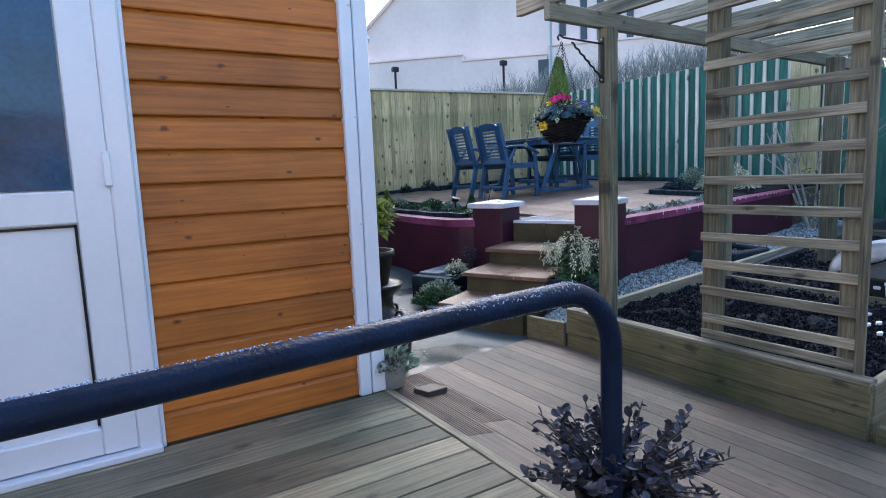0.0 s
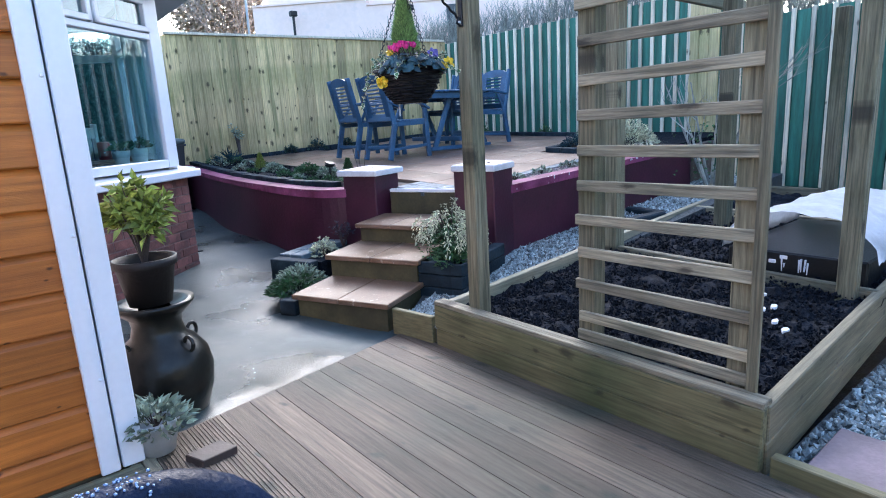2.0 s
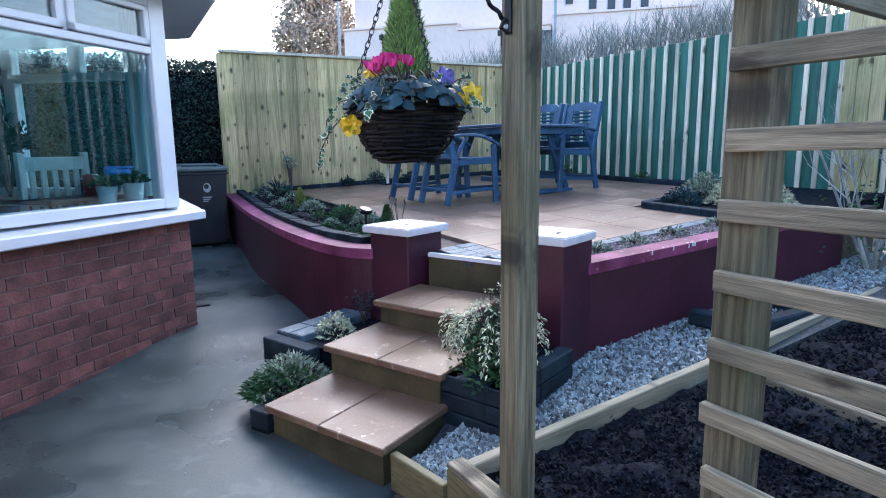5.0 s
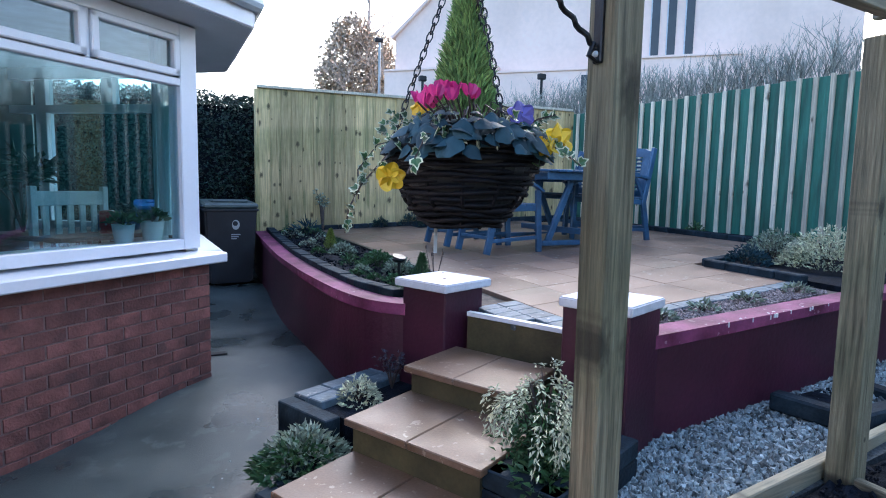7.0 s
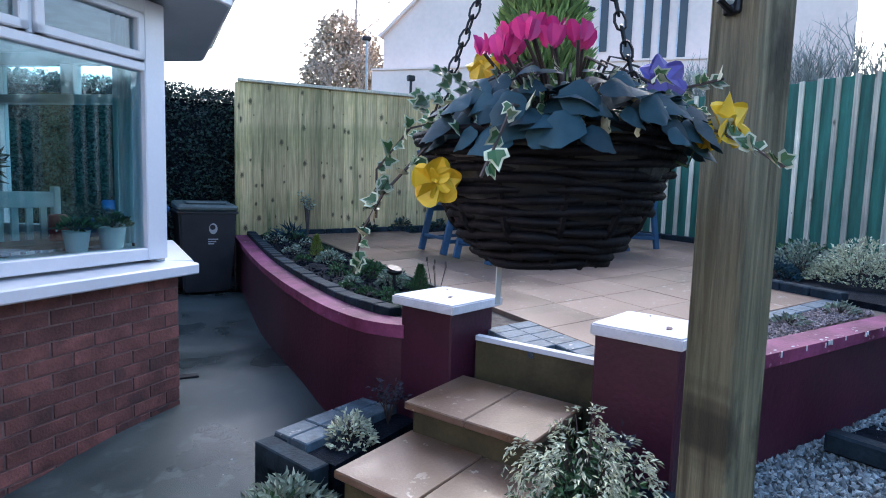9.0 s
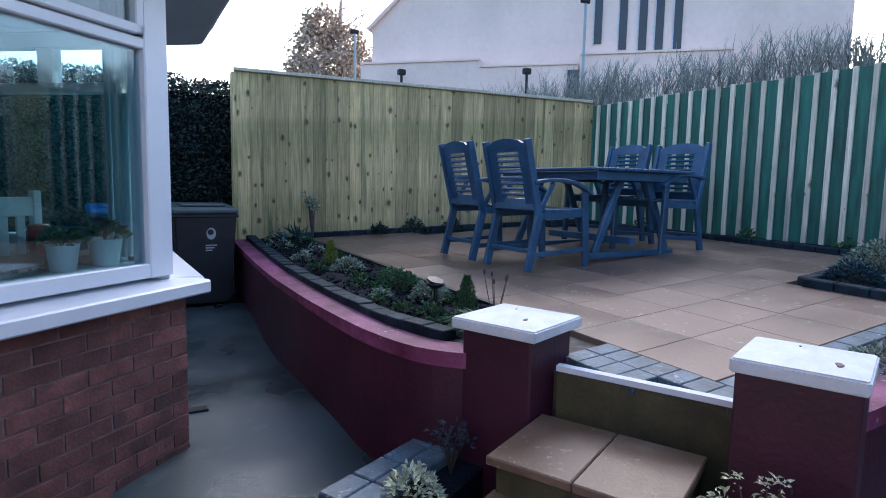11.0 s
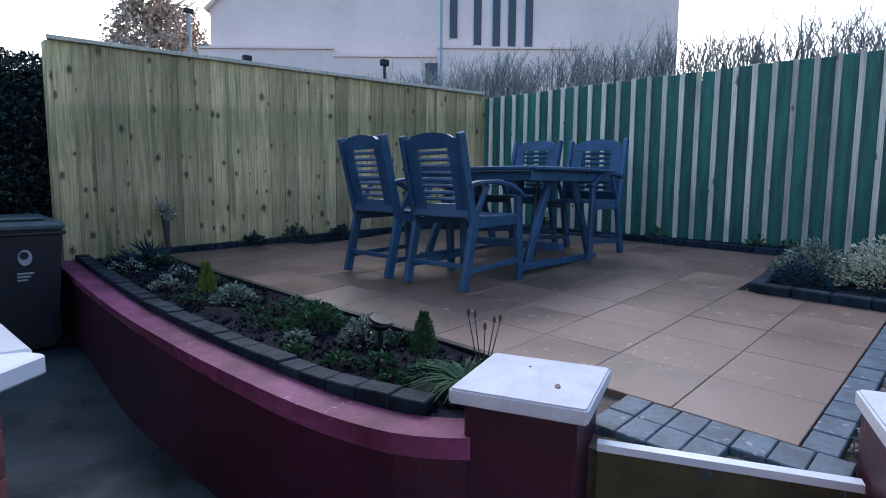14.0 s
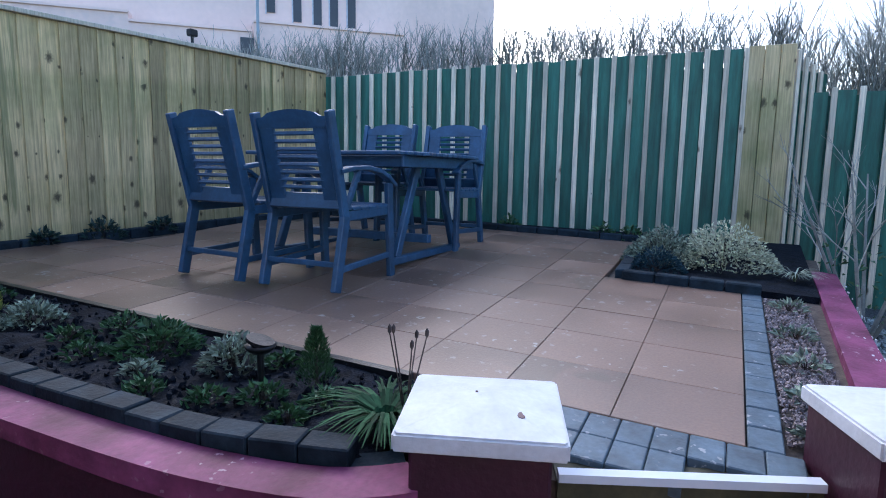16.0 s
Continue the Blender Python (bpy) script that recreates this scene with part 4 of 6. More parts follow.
tagged(part("paving_stone", block((2.97, 0.5, -0.27), (3.36, 0.985, -0.225), 0.006), mat("mauve paving stone", (0.16, 0.12, 0.135), 0.6, 0, 0.15, 6, 0.2)), "flat mauve paving stone set in gravel", "paving stone")
spots = [(rng.uniform(4.2, 6.0), rng.uniform(3.76, 3.97), patio_z(5, 3.85) + 0.06 * (0) + 0) for _ in range(2500)]
spots = [(x, y, patio_z(x, y) - 0.012 + rng.uniform(0, 0.008)) for x, y, _ in spots]
strip_gravel = stones("gravel", "brownish fine gravel strip on the patio edge", spots, 0.005, 0.012)
strip_gravel.data.materials[0] = STONE_BROWN

# ---- raised timber beds ----
def board(a, b, top, h, t, parent, material, name="board"):
    a, b = Vector((*a, top[0] - h / 2)), Vector((*b, top[1] - h / 2))
    return part(name, beam(bmesh.new(), a, b, t, h, 0.005), material, parent)


bed = thing("raised_bed", (0, 0, 0), "long raised bed of damp timber boards, filled with dark compost", "raised bed")
board((2.875, 1.09), (2.875, 2.95), (0.0, 0.0), 0.145, 0.045, bed, SLEEPER)
board((2.878, 1.095), (2.878, 2.945), (-0.148, -0.148), 0.16, 0.045, bed, SLEEPER)
board((2.9, 1.11), (7.3, 1.25), (0.0, 0.16), 0.145, 0.05, bed, SLEEPER_X)
board((2.9, 1.11), (7.3, 1.25), (-0.15, 0.01), 0.16, 0.045, bed, SLEEPER_X)
board((2.9, 2.93), (7.3, 3.10), (0.0, 0.22), 0.10, 0.05, bed, TIMBER_X)
board((4.46, 1.16), (4.62, 2.97), (0.06, 0.06), 0.12, 0.045, bed, TIMBER_Y)
board((6.0, 1.2), (6.15, 3.03), (0.14, 0.15), 0.12, 0.045, bed, TIMBER_Y)
board((7.3, 1.25), (7.3, 3.1), (0.2, 0.22), 0.14, 0.045, bed, TIMBER_Y)
part("ledge", block((2.853, 1.09, 0.001), (2.93, 2.95, 0.026), 0.004), TIMBER_Y, bed, "paler top board")
bm = bmesh.new()
cells = [[bm.verts.new((2.9 + 4.38 * i / 110, 1.13 + 1.8 * j / 46, -0.075 + 0.05 * (4.38 * i / 110) + 0.06 * noise.noise((i * 0.22, j * 0.22, 3)) + 0.03 * noise.noise((i * 0.7, j * 0.7, 9)))) for j in range(47)] for i in range(111)]
for i in range(110):
    for j in range(46):
        bm.faces.new((cells[i][j], cells[i + 1][j], cells[i + 1][j + 1], cells[i][j + 1]))
part("soil", bm, SOIL, bed, "dark crumbly compost")
clods = []
for k in range(15000):
    x, y = 2.92 + 3.6 * rng.random() ** 1.6, rng.uniform(1.15, 2.9)
    clods.append((x, y, -0.07 + 0.05 * (x - 2.9) + rng.uniform(-0.01, 0.025)))
c_ob = stones("compost", "dark clods of compost in the raised bed", clods, 0.005, 0.016)
c_ob.data.materials[0] = SOIL
c_ob["category"] = "compost"
kerb = thing("timber_edge", (0, 0, 0), "low timber edge along the gravel", "edging")
board((2.862, 2.97), (2.80, 3.30), (-0.08, -0.08), 0.17, 0.04, kerb, SLEEPER)
board((2.885, -2.0), (2.885, 1.06), (-0.17, -0.17), 0.13, 0.05, kerb, SLEEPER)
fl = []
for x, y in ((4.15, 1.62), (4.0, 1.5), (3.93, 1.53), (3.72, 1.34), (3.8, 1.42)):
    fl.append((x, y))
for x, y in fl:
    bm = bmesh.new()
    prism(bm, [(x + 0.028 * rng.uniform(0.5, 1.2) * math.cos(k * 1.05), y + 0.02 * rng.uniform(0.6, 1.1) * math.sin(k * 1.05)) for k in range(6)], lambda a, b: -0.05 + 0.05 * (a - 2.9), lambda a, b: -0.036 + 0.05 * (a - 2.9))
    tagged(part("plant_label", bm, FLEECE), "small white scrap lying on the compost", "scrap", "scraps on the compost")
# fleece tunnel
cover = thing("fleece_cover", (0, 0, 0), "white fleece tunnel over black sheeting on the raised bed", "garden cover")
bm = bmesh.new()
n1, n2 = 26, 16
g2 = [[None] * (n2 + 1) for _ in range(n1 + 1)]
for i in range(n1 + 1):
    for j in range(n2 + 1):
        a = math.pi * j / n2
        x = 4.55 + 1.3 * i / n1
        y = 1.62 + 0.42 * math.cos(a) + 0.02 * noise.noise((i * 0.6, j * 0.6, 1))
        z = 0.17 + 0.26 * math.sin(a) ** 0.8 + 0.03 * noise.noise((i * 0.5, j * 0.5, 5))
        g2[i][j] = bm.verts.new((x, y, z))
for i in range(n1):
    for j in range(n2):
        bm.faces.new((g2[i][j], g2[i + 1][j], g2[i + 1][j + 1], g2[i][j + 1]))
bmesh.ops.solidify(bm, geom=bm.faces[:], thickness=0.004)
part("fleece", bm, FLEECE, cover, "crumpled white fleece", smooth=True)
part("sheet", block((4.6, 1.25, 0.0), (5.8, 2.02, 0.17), 0.01), LINER, cover, "black plastic sheet")
# pale drips and torn spots on the sheet's face
for k in range(9):
    y, ln = 1.3 + 0.42 * rng.random(), rng.uniform(0.03, 0.07)
    part("drip", tube(bmesh.new(), [(4.597, y, 0.15 - 0.06 * rng.random()), (4.596, y + rng.uniform(-0.008, 0.008), 0.11 - ln)], [0.006, 0.003], 5), FLEECE, cover, "pale drip")
for k in range(4):
    y, z = 1.5 + 0.45 * rng.random(), 0.1 + 0.05 * rng.random()
    part("torn_spot", block((4.594, y - 0.022, z - 0.012), (4.602, y + 0.022, z + 0.012), 0.004), FLEECE, cover, "pale torn spot")

# ---- pergola, trellis and posts ----
pergola = thing("pergola", (0, 0, 0), "weathered timber pergola over the raised beds", "pergola")
POSTS = [(2.965, 2.665, -0.3, 0.045), (4.42, 1.29, -0.1, 0.045), (4.62, 2.90, -0.1, 0.055), (5.72, 2.58, 0.0, 0.055), (7.2, 2.26, 0.0, 0.055)]
for x, y, z, w in POSTS:
    part("post", block((x - w, y - w, z), (x + w, y + w, 1.87), 0.005), TIMBER_Z, pergola)
part("post", block((2.95 + 0.01, 1.885, -0.2), (3.045, 1.975, 2.1), 0.005), TIMBER_Z, pergola)
part("post", block((2.95 + 0.01, 1.185, -0.2), (3.045, 1.275, 2.1), 0.005), TIMBER_Z, pergola)
for z in [0.052] + [0.146 + 0.152 * k for k in range(13)]:
    tilt = rng.uniform(-0.006, 0.006)
    part("slat", beam(bmesh.new(), (2.945, 1.165 + rng.uniform(-0.008, 0.008), z + tilt), (2.945, 1.962 + rng.uniform(-0.012, 0.012), z - tilt), 0.022, 0.047, 0.003), TIMBER_Y, pergola)
part("slat", block((2.92, 1.145, 0.0), (2.94, 1.185, 2.1), 0.003), TIMBER_Z, pergola)
part("beam", beam(bmesh.new(), (2.45, 2.665, 1.92), (7.2, 2.9, 1.92), 0.05, 0.1), TIMBER_X, pergola)
part("beam", beam(bmesh.new(), (2.45, 1.23, 1.92), (7.4, 1.25, 1.92), 0.05, 0.1), TIMBER_X, pergola)
for k in range(9):
    x = 2.52 + 0.55 * k
    part("rafter", beam(bmesh.new(), (x, 0.85, 2.02), (x, 3.0, 2.02), 0.045, 0.1), TIMBER_Y, pergola)

# ---- fences ----
fence = tagged(part("wall_fence", block((0, 0, 0), (0.01, 0.01, 0.01), 0, pose(5, 9, 0.7)), FENCE), "tall fence of new treated featheredge boards", "fence", kind="structure")
FA, FB = Vector((3.42, 9.42)), Vector((7.6, 8.33))
fd = (FB - FA).normalized()
length = (FB - FA).length
FYAW = math.degrees(math.atan2(fd.y, fd.x))
s = 0.0
while s < length:
    w = 0.136
    c = FA + fd * (s + w / 2)
    z0 = patio_z(c.x, c.y) - 0.25
    top = 2.455 - 0.09 * s / length
    bm = bmesh.new()
    hw = w / 2 + 0.006
    box(bm, (-hw, -0.009, 0), (hw, 0.005, top - z0), 0.002)
    bmesh.ops.rotate(bm, verts=bm.verts, matrix=Matrix.Rotation(0.11, 3, "Z"))
    ob = part("board", bm, FENCE, fence)
    ob.matrix_basis = pose(c.x, c.y, z0, rng.uniform(-0.15, 0.15), 0, FYAW)
    s += w
c = (FA + FB) / 2
for zz in (1.0, 2.2):
    part("rail", block((-length / 2, 0.03, zz - 0.04), (length / 2, 0.08, zz + 0.04), 0, pose(c.x, c.y, 0, 0, 0, FYAW)), FENCE, fence)
part("capping", beam(bmesh.new(), (FA.x - 0.03, FA.y + 0.01, 2.475), (FB.x, FB.y, 2.385), 0.09, 0.035, 0.004), FENCE_PALE, fence, "pale capping rail")
part("post", block((FA.x - 0.05, FA.y, 0.0), (FA.x + 0.045, FA.y + 0.1, 2.45), 0.004), FENCE, fence)

# the green fence runs slightly away from the patio's side towards its free end
G0, G1 = Vector((7.63, 8.34)), Vector((8.06, 3.84))
gd = (G1 - G0).normalized()
GLEN = (G1 - G0).length
GM = pose(G0.x, G0.y, 0, 0, 0, math.degrees(math.atan2(gd.y, gd.x)))
fence2 = tagged(part("wall_fence_green", block((0.0, 0.03, 0.2), (GLEN, 0.05, 2.26), 0, GM), FENCE_GREEN), "green fence with pale vertical strips", "fence", kind="structure")
u = 0.02
while u < GLEN - 0.36:
    top = 2.335 + 0.085 * u / GLEN
    part("board", block((u - 0.03, -0.005, 0.2), (u + 0.085, 0.017, top + rng.uniform(-0.012, 0.006)), 0.002, GM), FENCE_GREEN, fence2)
    part("strip", block((u + 0.088, -0.04, 0.2), (u + 0.132, -0.012, top + rng.uniform(-0.008, 0.016)), 0.003, GM @ pose(0, 0, 0, 0, rng.uniform(-0.12, 0.12), 0)), FENCE_PALE, fence2)
    u += 0.157
for k in range(3):
    part("board", block((u - 0.03 + 0.118 * k, -0.045 - 0.006 * k, 0.2), (u + 0.084 + 0.118 * k, -0.02, 2.42), 0.004, GM), FENCE_Y, fence2, "plain brown end board")
RM = pose(G1.x + 0.02, G1.y - 0.03, 0, 0, 0, -38)
part("board", block((-0.02, -0.02, 0.2), (0.48, 0.0, 2.22), 0, RM), FENCE_GREEN, fence2)
for k in range(4):
    part("strip", block((0.02 + 0.105 * k, -0.05, 0.2), (0.066 + 0.105 * k, -0.024, 2.38 - 0.05 * k), 0.003, RM), FENCE_PALE, fence2)
fence3 = tagged(part("wall_fence_low", block((8.30, -3.0, 0.0), (8.32, 3.62, 2.02)), FENCE_GREEN), "lower green fence beyond the raised beds", "fence", kind="structure")
y = 3.6
while y > -3.0:
    part("board", block((8.26, y - 0.105, 0.1), (8.282, y + 0.03, 2.05 + rng.uniform(-0.012, 0.012)), 0.002), FENCE_GREEN, fence3)
    part("strip", block((8.225, y - 0.165, 0.1), (8.25, y - 0.12, 2.07 + rng.uniform(-0.012, 0.012)), 0.003), FENCE_PALE, fence3)
    y -= 0.2
tagged(part("wall_rear", block((-2.2, -4.2, -0.4), (8.4, -4.0, 1.9)), FENCE), "plain timber fence behind the deck", "fence", kind="structure")

edging2 = thing("edging_fence", (0, 0, 0), "dark edging along the foot of the fences", "edging", kind="structure")
p, q = Vector((4.0, 9.2)), Vector((7.38, 8.28))
n = 18
for k in range(n):
    a, b = p.lerp(q, k / n), p.lerp(q, (k + 0.97) / n)
    part("sett", beam(bmesh.new(), (a.x, a.y, patio_z(a.x, a.y) + 0.01), (b.x, b.y, patio_z(b.x, b.y) + 0.01), 0.08, 0.09, 0.008), SETT_DARK, edging2)
p, q = Vector((7.40, 8.25)), Vector((7.50, 4.82))
n = 18
for k in range(n):
    a, b = p.lerp(q, k / n), p.lerp(q, (k + 0.97) / n)
    part("sett", beam(bmesh.new(), (a.x, a.y, patio_z(a.x, a.y) + 0.01), (b.x, b.y, patio_z(b.x, b.y) + 0.01), 0.08, 0.09, 0.008), SETT_DARK, edging2)
for p, q in (((6.09, 3.98), (6.09, 4.78)), ((6.09, 4.78), (7.5, 4.82))):
    p, q = Vector(p), Vector(q)
    n = round((q - p).length / 0.19)
    for k in range(n):
        a, b = p.lerp(q, k / n), p.lerp(q, (k + 0.97) / n)
        part("sett", beam(bmesh.new(), (a.x, a.y, patio_z(a.x, a.y) + 0.01), (b.x, b.y, patio_z(b.x, b.y) + 0.01), 0.09, 0.09, 0.008), SETT_DARK, edging2)


def soil_patch(poly, lift=0.01, name="soil_bed", label="dark soil of a planting bed"):
    tagged(part(name, prism(bmesh.new(), poly, lambda x, y: patio_z(x, y) - 0.1, lambda x, y: patio_z(x, y) + lift), SOIL), label, "soil", kind="structure")


soil_patch([(7.95, 4.82), (6.13, 4.74), (6.13, 3.68), (8.03, 3.62)])
soil_patch([(7.44, 8.2), (7.54, 4.86), (7.93, 4.86), (7.61, 8.25)])
soil_patch([(4.02, 9.24), (7.4, 8.32), (7.6, 8.34), (3.5, 9.4)])
bm = bmesh.new()
cols = []
inner = offset_line(OUTER, 0.25 * side_of)
for i, p in enumerate(inner):
    if p.y < 5.0:
        continue
    col = []
    for k in range(9):
        x = p.x + (4.03 - p.x) * k / 8
        col.append(bm.verts.new((x, p.y, patio_z(x, p.y) + 0.005 + 0.03 * noise.noise((x * 6, p.y * 6, 2)))))
    cols.append(col)
for a, b in zip(cols, cols[1:]):
    for k in range(8):
        bm.faces.new((a[k], a[k + 1], b[k + 1], b[k]))
tagged(part("soil_bed", bm, SOIL), "dark soil of the long curved flower bed", "soil", kind="structure")


# ---- blue garden furniture ----
def garden_chair(at, rz, label):
    """Faces its own +x; origin on the ground under the seat's middle."""
    c = thing("garden_chair", at, label, "chair", "chairs round the garden table", rz=rz)
    W = 0.255
    for s in (-1, 1):
        y = s * W
        back = [(-0.33, y, 0.0), (-0.235, y, 0.42), (-0.235, y, 0.46), (-0.36, y, 0.98)]
        bm = bmesh.new()
        beam(bm, back[0], back[1], 0.035, 0.065, 0.005, (1, 0, 0))
        part("leg", bm, BLUEWOOD, c)
        part("back_post", beam(bmesh.new(), (-0.235, y, 0.40), (-0.375, y, 0.985), 0.035, 0.06, 0.006, (1, 0, 0)), BLUEWOOD, c)
        part("leg", beam(bmesh.new(), (0.27, y, 0.0), (0.235, y, 0.60), 0.035, 0.06, 0.006, (1, 0, 0)), BLUEWOOD, c)
        bm = bmesh.new()
        arm = [(-0.30, 0.665), (-0.18, 0.685), (-0.02, 0.69), (0.12, 0.67), (0.22, 0.63), (0.29, 0.585)]
        for (x0, z0), (x1, z1) in zip(arm, arm[1:]):
            beam(bm, (x0, y, z0), (x1 + 0.008, y, z1), 0.06, 0.026, 0.004)
        part("armrest", bm, BLUEWOOD, c, "curved armrest")
        part("brace", beam(bmesh.new(), (-0.235, y, 0.44), (-0.10, y, 0.67), 0.025, 0.035, 0.004, (1, 0, 0)), BLUEWOOD, c)
        part("side_rail", beam(bmesh.new(), (-0.26, y * 0.98, 0.415), (0.25, y * 0.98, 0.43), 0.025, 0.055, 0.004), BLUEWOOD, c)
        part("stretcher", beam(bmesh.new(), (-0.30, y, 0.12), (0.255, y, 0.15), 0.022, 0.035, 0.003), BLUEWOOD, c)
    for k in range(6):
        x = -0.215 + 0.088 * k
        part("seat_slat", block((x - 0.039, -W - 0.01, 0.442 + 0.004 * abs(k - 2.5)), (x + 0.039, W + 0.01, 0.462 + 0.004 * abs(k - 2.5)), 0.004), BLUEWOOD, c)
    part("stretcher", beam(bmesh.new(), (-0.30, -W, 0.15), (-0.30, W, 0.15), 0.022, 0.03, 0.003), BLUEWOOD, c)

    def on_back(h):
        return -0.235 - 0.14 * (h - 0.40) / 0.585

    bm = bmesh.new()
    n = 14
    rows2 = []
    for k in range(n + 1):
        y = -W - 0.015 + (2 * W + 0.03) * k / n
        top = 0.965 + 0.028 * math.cos(math.pi * (k / n - 0.5) * 2.0) * 0.5 + (0.016 if 2 < k < n - 2 else 0)
        rows2.append([bm.verts.new((on_back(h) + o, y, h)) for h, o in ((0.895, -0.014), (top, -0.014), (top, 0.014), (0.895, 0.014))])
    for a, b in zip(rows2, rows2[1:]):
        for k in range(4):
            bm.faces.new((a[k], a[(k + 1) % 4], b[(k + 1) % 4], b[k]))
    bm.faces.new(rows2[0]), bm.faces.new(rows2[-1][::-1])
    part("top_rail", bm, BLUEWOOD, c, "shaped top rail")
    part("bottom_rail", beam(bmesh.new(), (on_back(0.50), -W, 0.50), (on_back(0.50), W, 0.50), 0.025, 0.09, 0.004, (0.23, 0, 1)), BLUEWOOD, c)
    for s in (-1, 1):
        part("stile", beam(bmesh.new(), (on_back(0.50), s * 0.185, 0.50), (on_back(0.92), s * 0.185, 0.92), 0.10, 0.02, 0.003, (1, 0, 0)), BLUEWOOD, c)
    for k in range(8):
        h = 0.575 + 0.042 * k
        part("back_slat", beam(bmesh.new(), (on_back(h), -0.16, h), (on_back(h), 0.16, h), 0.016, 0.022, 0.003, (0.6, 0, 1)), BLUEWOOD, c)
    return c


def stand(x, y):
    return (x, y, patio_z(x, y))


ch = garden_chair(stand(5.125, 6.36), 1, "blue painted slatted garden armchair, back to the steps")
c2 = copy_thing(ch, pose(*stand(5.075, 6.97), 0, 0, -4))
c2["label"] = "blue painted slatted garden armchair beside its twin"
c3 = copy_thing(ch, pose(*stand(6.45, 6.30), 0, 0, 184))
c3["label"] = "blue painted slatted garden armchair facing the steps"
c4 = copy_thing(ch, pose(*stand(6.52, 7.02), 0, 0, 180))
c4["label"] = "blue painted slatted garden armchair near the corner fence"

table = thing("garden_table", stand(5.97, 6.65), "blue painted slatted garden table between four armchairs", "table", rz=0)
bm = bmesh.new()
for k in range(15):
    x = -0.588 + 0.084 * k
    e = 0.68 - 0.05 * (abs(k - 7) / 7) ** 3
    part("top_slat", block((x - 0.038, -e, 0.715), (x + 0.036, e, 0.74), 0.005), BLUEWOOD, table)
bm.free()
part("apron", block((-0.55, -0.60, 0.64), (-0.52, 0.60, 0.712), 0.004), BLUEWOOD, table)
part("apron", block((0.52, -0.60, 0.64), (0.55, 0.60, 0.712), 0.004), BLUEWOOD, table)
for s in (-1, 1):
    part("apron", block((-0.55, s * 0.60 - 0.015, 0.64), (0.55, s * 0.60 + 0.015, 0.712), 0.004), BLUEWOOD, table)
    part("leg", beam(bmesh.new(), (-0.44, s * 0.50, 0.04), (-0.16, s * 0.50, 0.66), 0.04, 0.065, 0.006, (1, 0, 0)), BLUEWOOD, table)
    part("leg", beam(bmesh.new(), (0.44, s * 0.50, 0.04), (0.16, s * 0.50, 0.66), 0.04, 0.065, 0.006, (1, 0, 0)), BLUEWOOD, table)
    part("foot_rail", block((-0.52, s * 0.50 - 0.03, 0.0), (0.52, s * 0.50 + 0.03, 0.05), 0.006), BLUEWOOD, table)
part("stretcher", block((-0.03, -0.52, 0.10), (0.03, 0.52, 0.16), 0.004), BLUEWOOD, table)

# ---- handrail ----
rail = thing("handrail", (1.0, 0.9, ramp_z(1.0)), "dark blue tubular handrail beaded with rain drops", "handrail")
bm = bmesh.new()
RAILZ = 0.735 - 0.03
pts = [(-2.4, -0.02, RAILZ - 0.04), (-1.0, -0.01, RAILZ - 0.02), (-0.30, 0, RAILZ - 0.002), (-0.16, 0, RAILZ)]
for k in range(1, 10):
    a = math.pi / 2 * k / 9
    pts.append((-0.16 + 0.15 * math.sin(a) + 0.02, 0, RAILZ - 0.15 + 0.15 * math.cos(a)))
pts += [(0.012, 0, 0.3), (0.012, 0, -0.02)]
tube(bm, pts, 0.0245, 20)
part("tube", bm, RAILPAINT, rail, smooth=True)
bm = bmesh.new()
for k in range(1500):
    x = rng.uniform(-1.3, -0.1)
    a = rng.uniform(-1.1, 1.1) if rng.random() < 0.85 else math.pi + rng.uniform(-0.15, 0.15)
    r = rng.uniform(0.0008, 0.0021) if abs(a) < 2 else rng.uniform(0.002, 0.0034)
    zc = RAILZ if x > -0.16 else RAILZ - 0.002 * (-0.16 - x) / 0.14 if x > -0.30 else RAILZ - 0.002 + 0.018 * (x + 0.30) / 0.70 if x > -1.0 else RAILZ - 0.02 + 0.02 * (x + 1.0) / 1.4
    bmesh.ops.create_icosphere(bm, subdivisions=1, radius=r, matrix=pose(x, 0.0245 * math.sin(a), zc + 0.0245 * math.cos(a)))
# Drops are opaque; the glint of the sky is painted as pale blue.
part("drops", bm, mat("rain drops with sky glint in their colour", (0.20, 0.30, 0.48), 0.12, 0, 0.1, 5, 0.0, spec=0.8), rail, "rain drops with sky glint in their colour", smooth=True)
part("flange", lathe(bmesh.new(), [(0.05, -0.03), (0.05, -0.018), (0.03, -0.014)], 20, (0.012, 0, 0)), BLACKMETAL, rail)


